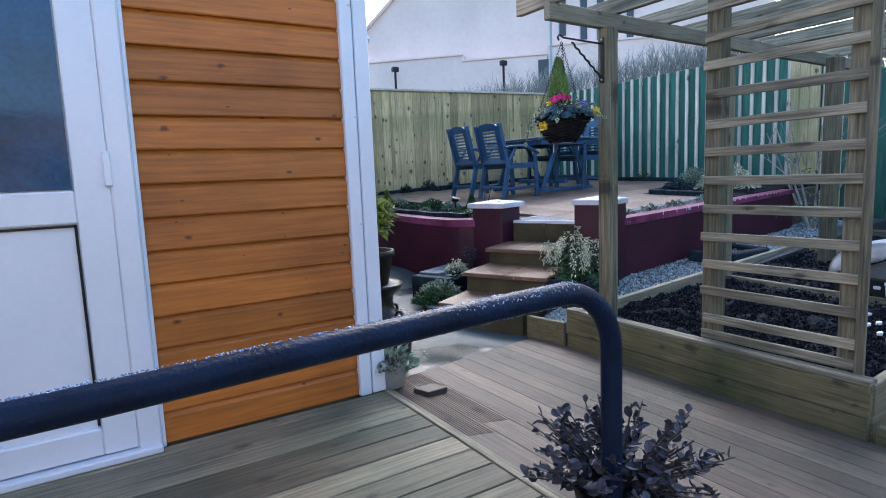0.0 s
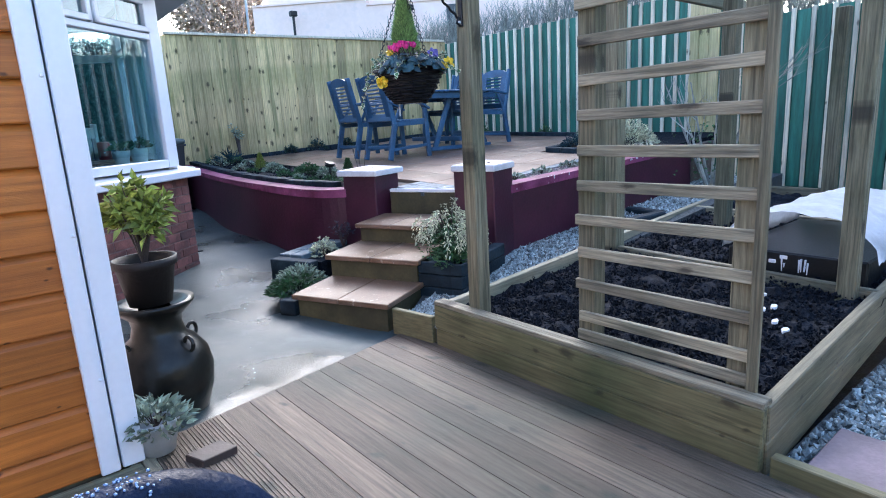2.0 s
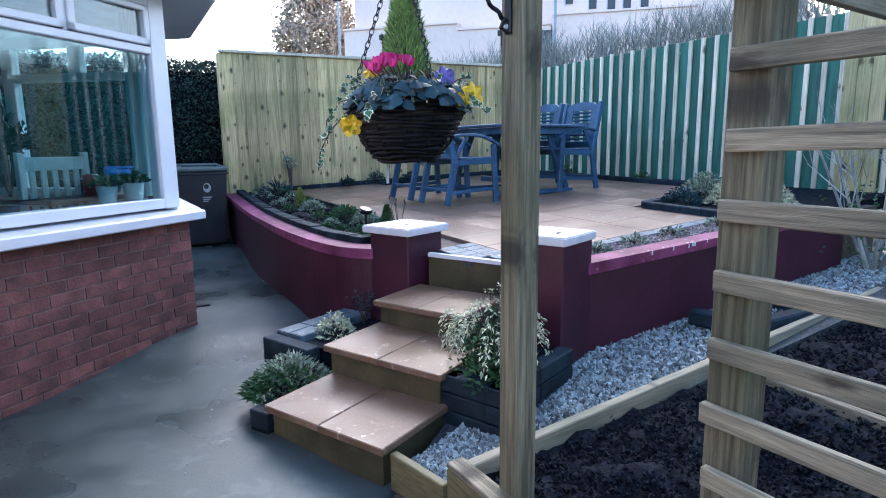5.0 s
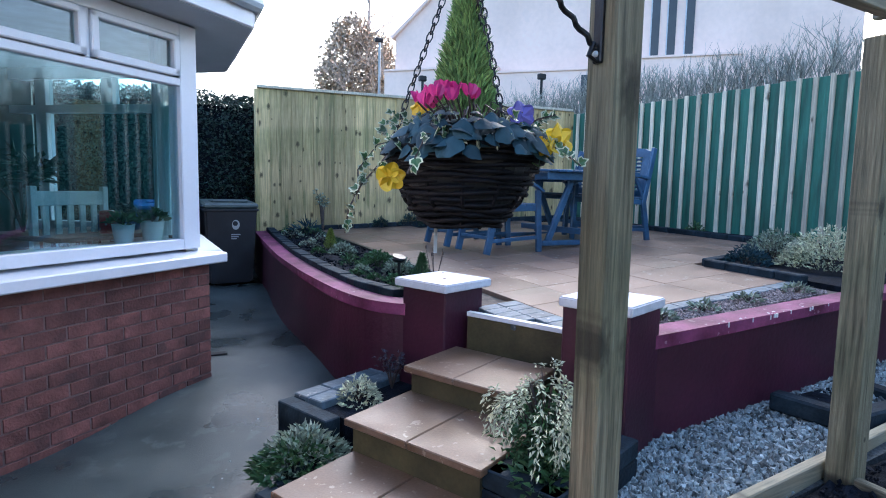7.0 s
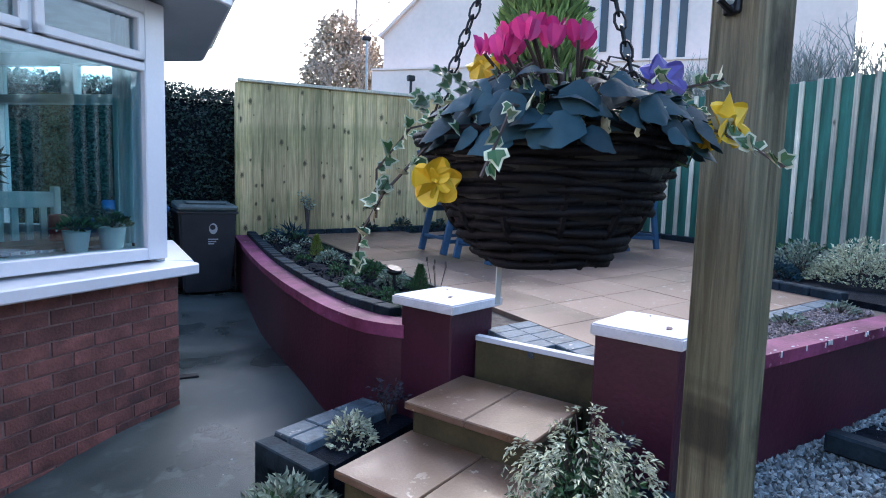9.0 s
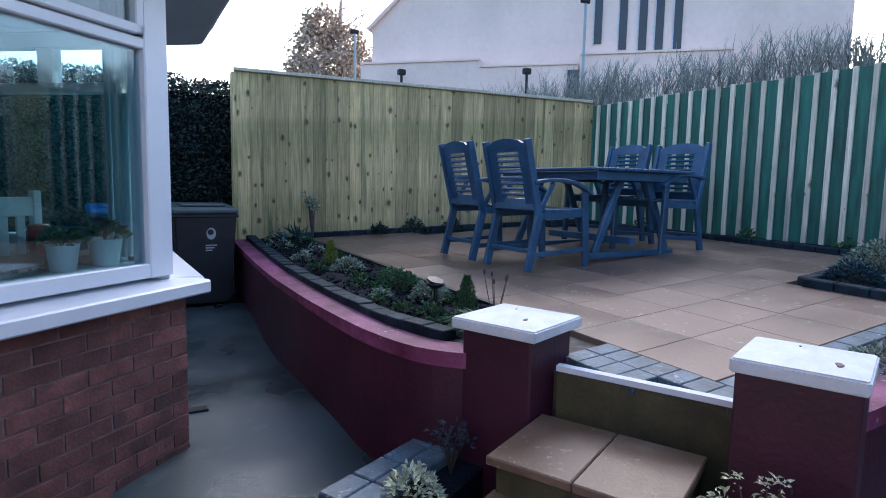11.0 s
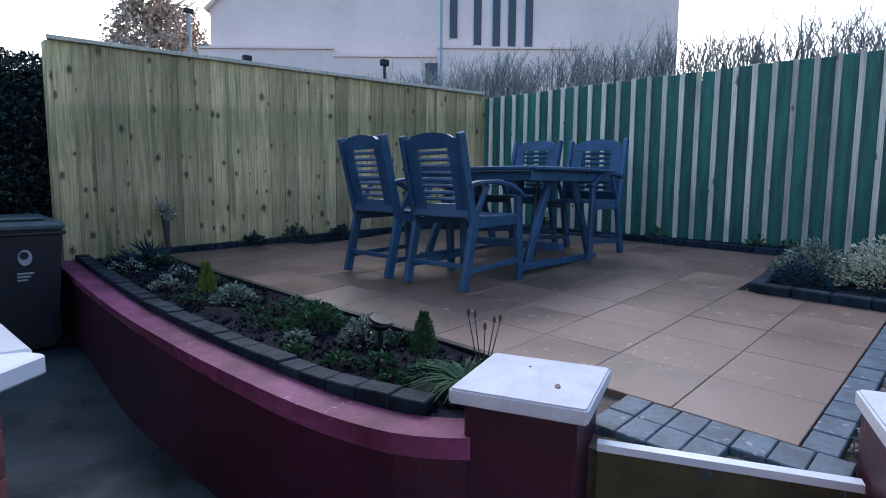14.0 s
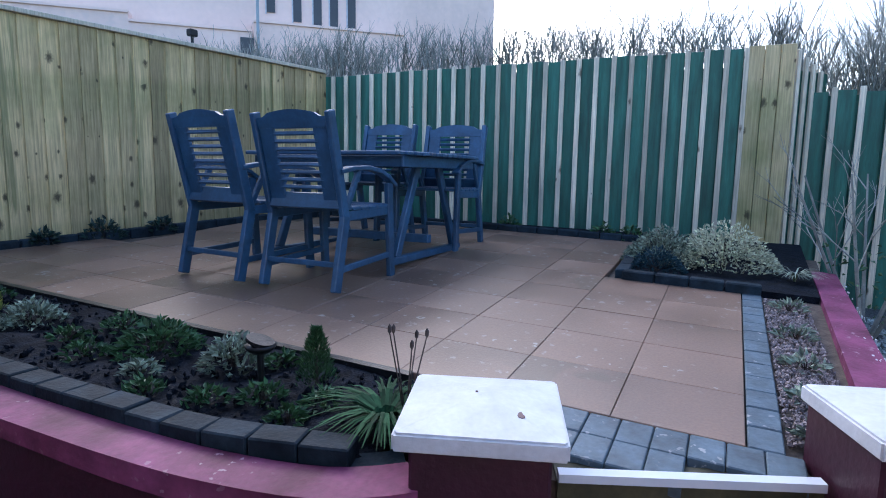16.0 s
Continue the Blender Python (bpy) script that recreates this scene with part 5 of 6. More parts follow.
# ---- plants ----
def shrub(name, label, at, r, h, n, material, size, stems=8, flat=0.3, category="shrub", group="", wide=0.55, core=0.35, rosette=False):
    """Stems from the ground and leaves in loose clumps round their tips."""
    t = thing(name, at, label, category, group)
    bm = bmesh.new()
    tips = []
    for k in range(stems):
        a = rng.uniform(0, 2 * math.pi)
        rr = r * math.sqrt(rng.random()) * 0.85
        tip = Vector((rr * math.cos(a), rr * math.sin(a), h * rng.uniform(0.55, 0.95) * (1 - 0.35 * (rr / r) ** 2)))
        midp = Vector((tip.x * 0.4, tip.y * 0.4, tip.z * 0.6))
        tube(bm, [(0, 0, 0), midp, tip], [0.006 * (h + 0.1) / 0.4, 0.004 * (h + 0.1) / 0.4, 0.0015], 4)
        tips.append((midp, tip))
    part("stems", bm, STEM, t)
    bm = bmesh.new()
    per = max(1, n // stems)
    for midp, tip in tips:
        for k in range(per):
            p = midp.lerp(tip, core + (1 - core) * rng.random()) if not rosette else tip
            off = scatter_dir(flat)
            p = p + off * r * 0.28 * rng.random()
            leaf(bm, p, off + Vector((0, 0, 0.25)), size * rng.uniform(0.6, 1.2), size * wide * rng.uniform(0.7, 1.1))
    part("leaves", bm, material, t)
    return t


def mound(name, label, at, r, h, n, material, size, category="plant", group="", wide=0.5):
    """A low cushion of leaves."""
    t = thing(name, at, label, category, group)
    bm = bmesh.new()
    for k in range(n):
        a, rr = rng.uniform(0, 6.283), r * math.sqrt(rng.random())
        top = h * (1 - (rr / r) ** 2) * rng.uniform(0.35, 1.0)
        d = Vector((math.cos(a) * rr / r + rng.uniform(-0.5, 0.5), math.sin(a) * rr / r + rng.uniform(-0.5, 0.5), rng.uniform(0.1, 1)))
        leaf(bm, (rr * math.cos(a), rr * math.sin(a), top), d, size * rng.uniform(0.6, 1.3), size * wide)
    part("leaves", bm, material, t)
    bm = bmesh.new()
    for k in range(10):
        a, rr = rng.uniform(0, 6.283), r * 0.6 * rng.random()
        tube(bm, [(0, 0, -0.01), (rr * math.cos(a), rr * math.sin(a), h * 0.6)], [0.004, 0.002], 4)
    part("stems", bm, STEM, t)
    return t


def strap(name, label, at, r, n, material, category="plant"):
    """A tuft of arching strap leaves."""
    t = thing(name, at, label, category)
    bm = bmesh.new()
    for k in range(n):
        a = rng.uniform(0, 6.283)
        ln, w = r * rng.uniform(0.6, 1.2), r * rng.uniform(0.022, 0.036)
        d, s = Vector((math.cos(a), math.sin(a), 0)), Vector((-math.sin(a), math.cos(a), 0))
        prev = None
        for j in range(5):
            u = j / 4
            c = d * ln * u * (0.35 + 0.65 * u) + Vector((0, 0, ln * (1.1 * u - 0.85 * u * u)))
            ww = w * (1 - u) ** 0.6 + 0.001
            row = (bm.verts.new(c - s * ww), bm.verts.new(c + s * ww))
            if prev:
                bm.faces.new((prev[0], prev[1], row[1], row[0]))
            prev = row
    part("leaves", bm, material, t)
    return t


def small_conifer(name, label, at, r, h, n, material, group=""):
    t = thing(name, at, label, "conifer", group)
    bm = bmesh.new()
    tube(bm, [(0, 0, 0), (0, 0, h * 0.9)], [0.008 * h / 0.2, 0.002], 5)
    part("trunk", bm, STEM, t)
    bm = bmesh.new()
    for k in range(n):
        z = h * (k / n) ** 0.85
        a = k * 2.4 + rng.uniform(-0.3, 0.3)
        rmax = r * (1 - (z / h)) ** 0.75 + 0.06 * r
        rr = rmax * math.sqrt(rng.random())
        p = Vector((rr * math.cos(a), rr * math.sin(a), z * 0.96 + 0.25 * r * rng.random()))
        leaf(bm, p, (math.cos(a) * 0.6 + rng.uniform(-0.3, 0.3), math.sin(a) * 0.6 + rng.uniform(-0.3, 0.3), 1.0), r * rng.uniform(0.2, 0.4), r * 0.07)
    part("sprays", bm, material, t)
    return t


# long curved bed
def on_patio(x, y, lift=0.01):
    return (x, y, patio_z(x, y) + lift)


small_conifer("dwarf_conifer", "small lime-green conical conifer in the curved bed", on_patio(3.72, 7.35), 0.07, 0.2, 1200, LEAFLIME, "dwarf conifers")
small_conifer("dwarf_conifer", "small dark green conical conifer in the curved bed", on_patio(3.84, 5.47), 0.07, 0.2, 1200, LEAFGREEN, "dwarf conifers")
strap("lily_tuft", "tuft of arching strap leaves beside the pillar", on_patio(3.68, 5.08), 0.24, 150, LEAFLILY)
stalks = thing("flower_stalk", on_patio(3.72, 5.03), "thin brown seed stalks standing in the strap leaves", "plant")
for k in range(5):
    a = k * 1.3
    bm = bmesh.new()
    tube(bm, [(0, 0, 0), (0.03 * math.cos(a), 0.03 * math.sin(a), 0.16), (0.06 * math.cos(a), 0.06 * math.sin(a), 0.27 + 0.02 * (k % 3))], [0.003, 0.0025, 0.002], 5)
    bmesh.ops.create_icosphere(bm, subdivisions=1, radius=0.010, matrix=pose(0.06 * math.cos(a), 0.06 * math.sin(a), 0.28 + 0.02 * (k % 3)) @ Matrix.Diagonal((0.7, 0.7, 1.7, 1)))
    part("stalk", bm, STEM, stalks)
mound("heuchera", "low rosette of green leaves in the curved bed", on_patio(3.80, 6.25), 0.16, 0.12, 420, LEAFGREEN, 0.04, group="bed plants")
mound("heuchera", "low rosette of pale green leaves in the curved bed", on_patio(3.82, 5.85), 0.12, 0.13, 380, LEAFPALE, 0.035, group="bed plants")
mound("heuchera", "low rosette of green leaves in the curved bed", on_patio(3.75, 7.05), 0.13, 0.1, 360, LEAFPALE, 0.035, group="bed plants")
for x, y, r in ((3.7, 6.7, 0.07), (3.6, 6.1, 0.06), (3.55, 5.7, 0.06), (3.65, 5.55, 0.07), (3.6, 7.7, 0.1), (3.8, 8.0, 0.12), (3.62, 8.5, 0.14), (3.9, 8.6, 0.12), (3.75, 9.0, 0.15), (3.55, 7.2, 0.07), (3.9, 6.6, 0.09), (3.62, 6.45, 0.08), (3.88, 7.6, 0.08), (3.5, 5.95, 0.06), (3.92, 5.7, 0.06), (3.72, 5.35, 0.06), (3.58, 5.38, 0.05)):
    mound("bedding_plant", "small frosted bedding plant in dark soil", on_patio(x, y), r, r * 0.8, 90, rng.choice((LEAFPALE, LEAFGREEN, LEAFGREEN)), 0.034, group="bedding plants")
mound("grass_tuft", "tuft of thin grey grass near the fence", on_patio(3.85, 8.75), 0.12, 0.1, 80, LEAFBLUE, 0.16, wide=0.08)
shrub("climbing_shrub", "thin leggy shrub against the boarded fence", on_patio(4.15, 9.1), 0.12, 0.75, 90, LEAFPALE, 0.05, 5)
for x, y, r in ((5.3, 8.82, 0.15), (5.75, 8.7, 0.11), (4.9, 8.95, 0.1)):
    mound("fence_plant", "low dark evergreen plant at the fence foot", on_patio(x, y, 0), r, r * 1.1, 160, HEDGE, 0.05, group="fence plants")
for x, y in ((7.58, 6.1), (7.58, 5.2), (7.58, 7.4), (7.57, 4.95)):
    mound("fence_plant", "low green plant at the foot of the green fence", on_patio(x, y, 0), 0.1, 0.13, 90, LEAFGREEN, 0.05, group="fence plants")
# bed in the patio's corner
mound("heather", "pale frosted heather in the corner bed", on_patio(6.75, 4.2), 0.36, 0.32, 2600, LEAFCREAM, 0.03)
mound("corner_shrub", "dark green low shrub in the corner bed", on_patio(6.7, 4.6), 0.27, 0.26, 1300, LEAFPALE, 0.035)
mound("corner_shrub", "grey green low plant at the corner of the bed", on_patio(6.35, 4.6), 0.18, 0.16, 600, LEAFBLUE, 0.032)
strap("grey_tuft", "tuft of stiff grey leaves beside the coping", on_patio(6.5, 3.78), 0.2, 50, LEAFPALE)
for x in (4.25, 4.55, 4.9, 5.3, 5.8):
    mound("strip_plant", "small pale creeping plant on the gravel strip", on_patio(x, 3.86, 0), 0.08, 0.05, 60, LEAFPALE, 0.04, group="strip plants")
# beside the steps
mound("creeping_plant", "trailing frosted green plant over the low stone bed", (2.66, 4.32, -0.1), 0.21, 0.16, 620, LEAFPALE, 0.045)
mound("creeping_plant", "dark green leaves spilling over the low stone bed", (2.60, 4.27, -0.11), 0.19, 0.12, 420, LEAFGREEN, 0.055)
mound("creeping_plant", "cream variegated tuft on the stone bed", (3.05, 4.64, 0.03), 0.12, 0.15, 380, LEAFCREAM, 0.032)
shrub("red_twig_plant", "thin dark red plant at the foot of the pillar", (3.3, 4.75, 0.03), 0.12, 0.26, 90, SAGE, 0.035, 7)
pieris = thing("pieris_shrub", (3.46, 3.48, 0.09), "pale drooping variegated shrub in the stone bed", "shrub")
bm, bl, bd = bmesh.new(), bmesh.new(), bmesh.new()
for k in range(44):
    a, rr = rng.uniform(0, 6.283), 0.21 * math.sqrt(rng.random())
    top = rng.uniform(0.22, 0.40) * (1.1 - 1.3 * rr)
    d = Vector((math.cos(a), math.sin(a), 0))
    tube(bm, [(0, 0, 0), d * rr * 0.4 + Vector((0, 0, top * 0.6)), d * rr + Vector((0, 0, top))], [0.005, 0.004, 0.002], 4)
    # a spray of narrow leaves that hangs from each tip
    for j in range(34):
        u = rng.random()
        q = d * (rr + 0.07 * u) + Vector((rng.uniform(-0.02, 0.02), rng.uniform(-0.02, 0.02), top + 0.02 - 0.13 * u * u))
        leaf(bl, q, d * (0.7 - 0.4 * u) + Vector((rng.uniform(-0.6, 0.6), rng.uniform(-0.6, 0.6), -0.9 * u + 0.2)), rng.uniform(0.018, 0.034), rng.uniform(0.006, 0.011))
    for j in range(26):
        q = d * rr * rng.uniform(0.3, 1.1) + Vector((rng.uniform(-0.04, 0.04), rng.uniform(-0.04, 0.04), top * rng.uniform(0.1, 0.8)))
        leaf(bd, q, scatter_dir(0.2) + d * 0.5, rng.uniform(0.03, 0.05), rng.uniform(0.012, 0.02))
part("stems", bm, STEM, pieris)
part("spray", bl, LEAFCREAM, pieris, "cream-edged drooping tips")
part("leaves", bd, LEAFGREEN, pieris, "dark green lower leaves")
mound("ivy", "green ivy spilling from the stone bed", (3.36, 3.34, 0.09), 0.14, 0.09, 220, LEAFGREEN, 0.05)
shrub("red_twig_plant", "thin dark plant at the foot of the second pillar", (3.72, 3.6, 0.09), 0.1, 0.34, 110, SAGE, 0.035, 7)

# dark sage in front of the handrail
sage_pot = thing("sage_pot", (1.13, 0.98, ramp_z(1.0)), "dark plastic pot holding the purple sage", "pot")
part("pot", lathe(bmesh.new(), [(0.09, 0), (0.12, 0.14), (0.125, 0.15), (0.11, 0.15), (0.10, 0.13)], 24), TERRACOTTA, sage_pot, smooth=True)
sg = thing("sage_plant", (1.13, 0.98, 0.13), "dark purple-leaved sage with upright leafy stems", "plant")
bm, bl = bmesh.new(), bmesh.new()
for k in range(84):
    a, rr = rng.uniform(0, 6.283), 0.27 * math.sqrt(rng.random())
    tip = Vector((rr * math.cos(a) * 1.05, rr * math.sin(a), rng.uniform(0.10, 0.26) * (1.25 - rr * 1.6)))
    tube(bm, [(0, 0, 0), tip * 0.5 + Vector((0, 0, 0.02)), tip], [0.004, 0.003, 0.002], 5)
    for j in range(15):
        u = 0.3 + 0.7 * j / 15
        d = scatter_dir(0.4)
        round_leaf(bl, tip * u, d + Vector((0, 0, 0.35)), rng.uniform(0.022, 0.036), rng.uniform(0.015, 0.022))
part("stems", bm, STEM, sg)
part("leaves", bl, SAGE, sg)

# urn with a potted plant, and small pot
urn = thing("urn", (1.325, 2.82, -0.10), "large dark glazed urn with ring handles", "urn")
part("body", lathe(bmesh.new(), [(0.12, 0), (0.15, 0.05), (0.182, 0.15), (0.192, 0.23), (0.178, 0.30), (0.14, 0.355), (0.105, 0.385), (0.094, 0.43), (0.10, 0.465), (0.135, 0.495), (0.15, 0.515), (0.152, 0.528), (0.12, 0.524), (0.06, 0.50)], 48), GLAZE, urn, smooth=True)
for a in (200, 20, 300):
    ang = radians(a)
    c = Vector((0.15 * math.cos(ang), 0.15 * math.sin(ang), 0.355))
    ring = [c + Vector((0.022 * math.cos(ang) * math.cos(k * 0.63) , 0.022 * math.sin(ang) * math.cos(k * 0.63), 0.03 * math.sin(k * 0.63))) for k in range(11)]
    part("handle", tube(bmesh.new(), ring, 0.008, 8, False), GLAZE, urn, smooth=True)
pot = thing("plant_pot", (1.315, 2.81, 0.424), "brown pot with a bright green shrub, set on the urn", "pot")
part("pot", lathe(bmesh.new(), [(0.08, 0), (0.108, 0.15), (0.12, 0.155), (0.12, 0.185), (0.108, 0.185), (0.10, 0.15)], 36), TERRACOTTA, pot, smooth=True)
part("soil", lathe(bmesh.new(), [(0.097, 0.13), (0.097, 0.15), (0.01, 0.155)], 20), SOIL, pot)
shrub("camellia", "bright lime-green leafy shrub in the brown pot", (1.315, 2.81, 0.57), 0.13, 0.36, 620, LEAFLIME, 0.055, 16, wide=0.5, flat=0.15)
tiny = thing("plant_pot", (1.17, 2.36, 0.03), "small pale pot with trailing variegated ivy", "pot")
part("pot", lathe(bmesh.new(), [(0.055, 0), (0.075, 0.1), (0.08, 0.102), (0.08, 0.118), (0.07, 0.118), (0.066, 0.1)], 28), POTWHITE, tiny, smooth=True)
mound("ivy", "variegated ivy trailing from the small pale pot", (1.17, 2.36, 0.12), 0.11, 0.09, 260, LEAFPALE, 0.04)

offcut = tagged(part("timber_offcut", block((-0.07, -0.045, 0), (0.07, 0.045, 0.03), 0.003, pose(1.30, 2.23, ramp_z(1.33), 0, 8, 20)), STEM), "dark damp timber offcut lying beside the small pot", "offcut")

# pots and tin on the inside sill
for s, o, r, hh in ((0.20, -0.30, 0.075, 0.13), (0.42, -0.30, 0.068, 0.12)):
    c = BAY @ Vector((s, o * OUT, 0.847))
    pp = thing("sill_pot", tuple(c), "pale blue pot with a small houseplant on the inside sill", "pot", "pots on the sill")
    part("pot", lathe(bmesh.new(), [(r * 0.75, 0), (r, hh), (r * 1.05, hh), (r * 0.9, hh * 0.95)], 24), SILLPOT, pp, smooth=True)
    mound("houseplant", "small dark houseplant in a pale pot", (c.x, c.y, c.z + hh), 0.08, 0.07, 90, LEAFGREEN, 0.05, group="sill plants")
part_ = bay((0.0, -0.42, 0.80), (1.75, -0.13, 0.845))
tagged(part("inner_sill", part_, WHITE_UPVC), "white inside window sill", "sill", kind="structure")
c = BAY @ Vector((0.385, -0.48 * OUT, 0.90))
side_table = thing("side_table", tuple(BAY @ Vector((0.35, -0.72 * OUT, 0.05))), "plain dark table behind the window", "table", rz=220)
part("tabletop", block((-0.45, -0.38, 0.82), (0.45, 0.38, 0.85), 0.004), STEM, side_table)
for sx in (-0.4, 0.4):
    for sy in (-0.33, 0.33):
        part("leg", block((sx - 0.02, sy - 0.02, 0), (sx + 0.02, sy + 0.02, 0.82), 0.003), STEM, side_table)
tin = thing("tin", tuple(c), "small red tin with white spots on the sill", "tin")
part("can", lathe(bmesh.new(), [(0.05, 0), (0.05, 0.14), (0.045, 0.145), (0.01, 0.15)], 24), REDTIN, tin, smooth=True)
for k in range(9):
    a, z = k * 0.9, 0.03 + 0.03 * (k % 4)
    bm = bmesh.new()
    bmesh.ops.create_icosphere(bm, subdivisions=1, radius=0.008, matrix=pose(0.05 * math.cos(a), 0.05 * math.sin(a), z))
    part("spot", bm, POTWHITE, tin)
# Added bowl: gives the blue of the bin lid beyond the far window.
c = BAY @ Vector((0.16, -0.66 * OUT, 0.848))
basin = thing("basin", tuple(c), "added blue bowl in place of the bin lid seen through the room", "basin")
part("bowl", lathe(bmesh.new(), [(0.12, 0), (0.16, 0.16), (0.165, 0.16), (0.15, 0.155), (0.11, 0.02)], 28), BINBLUE, basin, smooth=True)
shrub("houseplant", "leafy houseplant with thin stems behind the glass", tuple(BAY @ Vector((0.62, -0.95 * OUT, 0.90))), 0.2, 0.6, 160, HEDGE, 0.12, 8, wide=0.3)


# ---- wheelie bins ----
def bin_(at, rz, lid, label):
    b = thing("wheelie_bin", at, label, "bin", "wheelie bins", rz=rz)
    bm = bmesh.new()
    lo = [(-0.24, -0.26), (0.24, -0.26), (0.24, 0.24), (-0.24, 0.24)]
    hi = [(-0.29, -0.34), (0.29, -0.34), (0.29, 0.34), (-0.29, 0.34)]
    a, c = [bm.verts.new((x, y, 0.03)) for x, y in lo], [bm.verts.new((x, y, 0.90)) for x, y in hi]
    bm.faces.new(a[::-1]), bm.faces.new(c)
    for k in range(4):
        bm.faces.new((a[k], a[(k + 1) % 4], c[(k + 1) % 4], c[k]))
    bmesh.ops.bevel(bm, geom=bm.edges[:], offset=0.025, segments=2, affect="EDGES")
    part("body", bm, BINPLASTIC, b)
    part("rim", block((-0.305, -0.355, 0.875), (0.305, 0.355, 0.905), 0.008), BINPLASTIC, b)
    bm = bmesh.new()
    box(bm, (-0.30, -0.37, 0.905), (0.30, 0.36, 0.965), 0.02)
    for v in bm.verts:
        if v.co.z > 0.93:
            v.co.z += 0.03 * (1 - (v.co.y / 0.37) ** 2) + 0.03 * (v.co.y > 0.2)
    part("lid", bm, lid, b, "hinged lid")
    part("lid_ridge", block((-0.2, -0.25, 0.975), (0.2, 0.25, 1.0), 0.01), lid, b)
    for s in (-1, 1):
        part("wheel", lathe(bmesh.new(), [(0.02, -0.02), (0.1, -0.02), (0.1, 0.02), (0.02, 0.02)], 20), BLACKMETAL, b).matrix_basis = pose(s * 0.25, 0.26, 0.1, 0, 90, 0)
    part("handle", tube(bmesh.new(), [(-0.22, 0.38, 0.88), (0.22, 0.38, 0.88)], 0.015, 8), BINPLASTIC, b)
    return b


b1 = bin_((2.95, 8.98, yard_z(2.95, 8.95) - 0.01), 0, BINLID, "dark wheelie bin with a grey-green lid and white badge")
bm = bmesh.new()
bmesh.ops.create_cone(bm, cap_ends=True, segments=24, radius1=0.05, radius2=0.05, depth=0.002, matrix=pose(0, 0, 0.06, 90, 0, 0) @ Matrix.Diagonal((0.85, 1.15, 1, 1)))
badge = part("badge", bm, POTWHITE, b1, "white badge shape")
badge.matrix_basis = pose(0.05, -0.322, 0.66, 5, 0, 0)
bm = bmesh.new()
bmesh.ops.create_cone(bm, cap_ends=True, segments=20, radius1=0.028, radius2=0.028, depth=0.002, matrix=pose(-0.006, -0.002, 0.075, 90, 0, 0))
badge = part("badge", bm, BINPLASTIC, b1, "dark round of the badge")
badge.matrix_basis = pose(0.05, -0.322, 0.66, 5, 0, 0)
for k in range(3):
    t_ = part("label_bar", block((-0.05, -0.001, 0), (0.05 - 0.02 * k, 0.001, 0.012)), POTWHITE, b1)
    t_.matrix_basis = pose(0.05, -0.313 + 0.002 * k, 0.60 - 0.024 * k, 5, 0, 0)
bin_((2.28, 9.15, yard_z(2.3, 9.1) - 0.01), 3, BINBLUE, "dark wheelie bin with a blue lid beside the hedge")

# drain grate and solar lamp
tagged(part("drain_cover", block((2.43, 6.22, yard_z(2.5, 6.22) - 0.01), (2.56, 6.29, yard_z(2.5, 6.22) + 0.012), 0.003), BLACKMETAL), "small black drain cover by the bay", "drain cover")
lampy = thing("solar_light", on_patio(3.72, 5.62), "black solar stake light with a round head", "garden light")
part("stake", tube(bmesh.new(), [(0, 0, 0), (0, 0, 0.15)], 0.012, 8), BLACKMETAL, lampy)
part("head", lathe(bmesh.new(), [(0.03, 0.13), (0.05, 0.145), (0.055, 0.158), (0.03, 0.165), (0.01, 0.167)], 20), BLACKMETAL, lampy, smooth=True)
bm = bmesh.new()
bmesh.ops.create_cone(bm, cap_ends=True, segments=24, radius1=0.05, radius2=0.05, depth=0.012, matrix=pose(0, 0.0, 0.172, 18, 0, 20))
part("panel", bm, BLACKMETAL, lampy, "dark solar panel")
# stone ring on the gravel by the wall
ringp = thing("stone_ring", (5.35, 3.30, gravel_z(5.35, 3.3)), "dark stone surround set in the gravel", "planter")
for p, q in (((-0.25, -0.18), (0.3, -0.2)), ((0.3, -0.2), (0.36, 0.18)), ((-0.25, -0.18), (-0.3, 0.2))):
    part("stone", beam(bmesh.new(), (*p, 0.04), (*q, 0.04), 0.1, 0.1, 0.012), SETT_DARK, ringp)
part("soil", block((-0.22, -0.15, -0.03), (0.28, 0.2, 0.03)), SOIL, ringp)

# ---- hanging basket ----
basket = thing("hanging_basket", (2.56, 2.66, 1.15), "dark wicker hanging basket on chains, planted with winter flowers", "hanging basket")
bm = bmesh.new()
lathe(bm, [(0.03, 0.010), (0.06, 0.008), (0.072, 0.014), (0.115, 0.06), (0.148, 0.12), (0.162, 0.165), (0.155, 0.168), (0.135, 0.15)], 36)
part("liner", bm, LINER, basket)
for k in range(15):
    z = 0.014 + 0.0107 * k
    r0 = 0.070 + 0.098 * ((z - 0.012) / 0.155) ** 0.68
    pts = [((r0 + 0.005 * math.sin(a * 6 + k * 3.14)) * math.cos(a), (r0 + 0.005 * math.sin(a * 6 + k * 3.14)) * math.sin(a), z + 0.0025 * math.sin(a * 3 + k)) for a in [2 * math.pi * j / 60 for j in range(61)]]
    part("cane", tube(bmesh.new(), pts, 0.0052 + 0.0012 * (k % 3 == 0), 6, False), WICKER, basket, smooth=True)
for k in range(12):
    a = 2 * math.pi * k / 12
    part("stake", tube(bmesh.new(), [(0.068 * math.cos(a), 0.068 * math.sin(a), 0.01), (0.118 * math.cos(a), 0.118 * math.sin(a), 0.06), (0.162 * math.cos(a), 0.162 * math.sin(a), 0.165)], 0.005, 6), WICKER, basket)
HOOK = Vector((0.0, 0.0, 0.60))
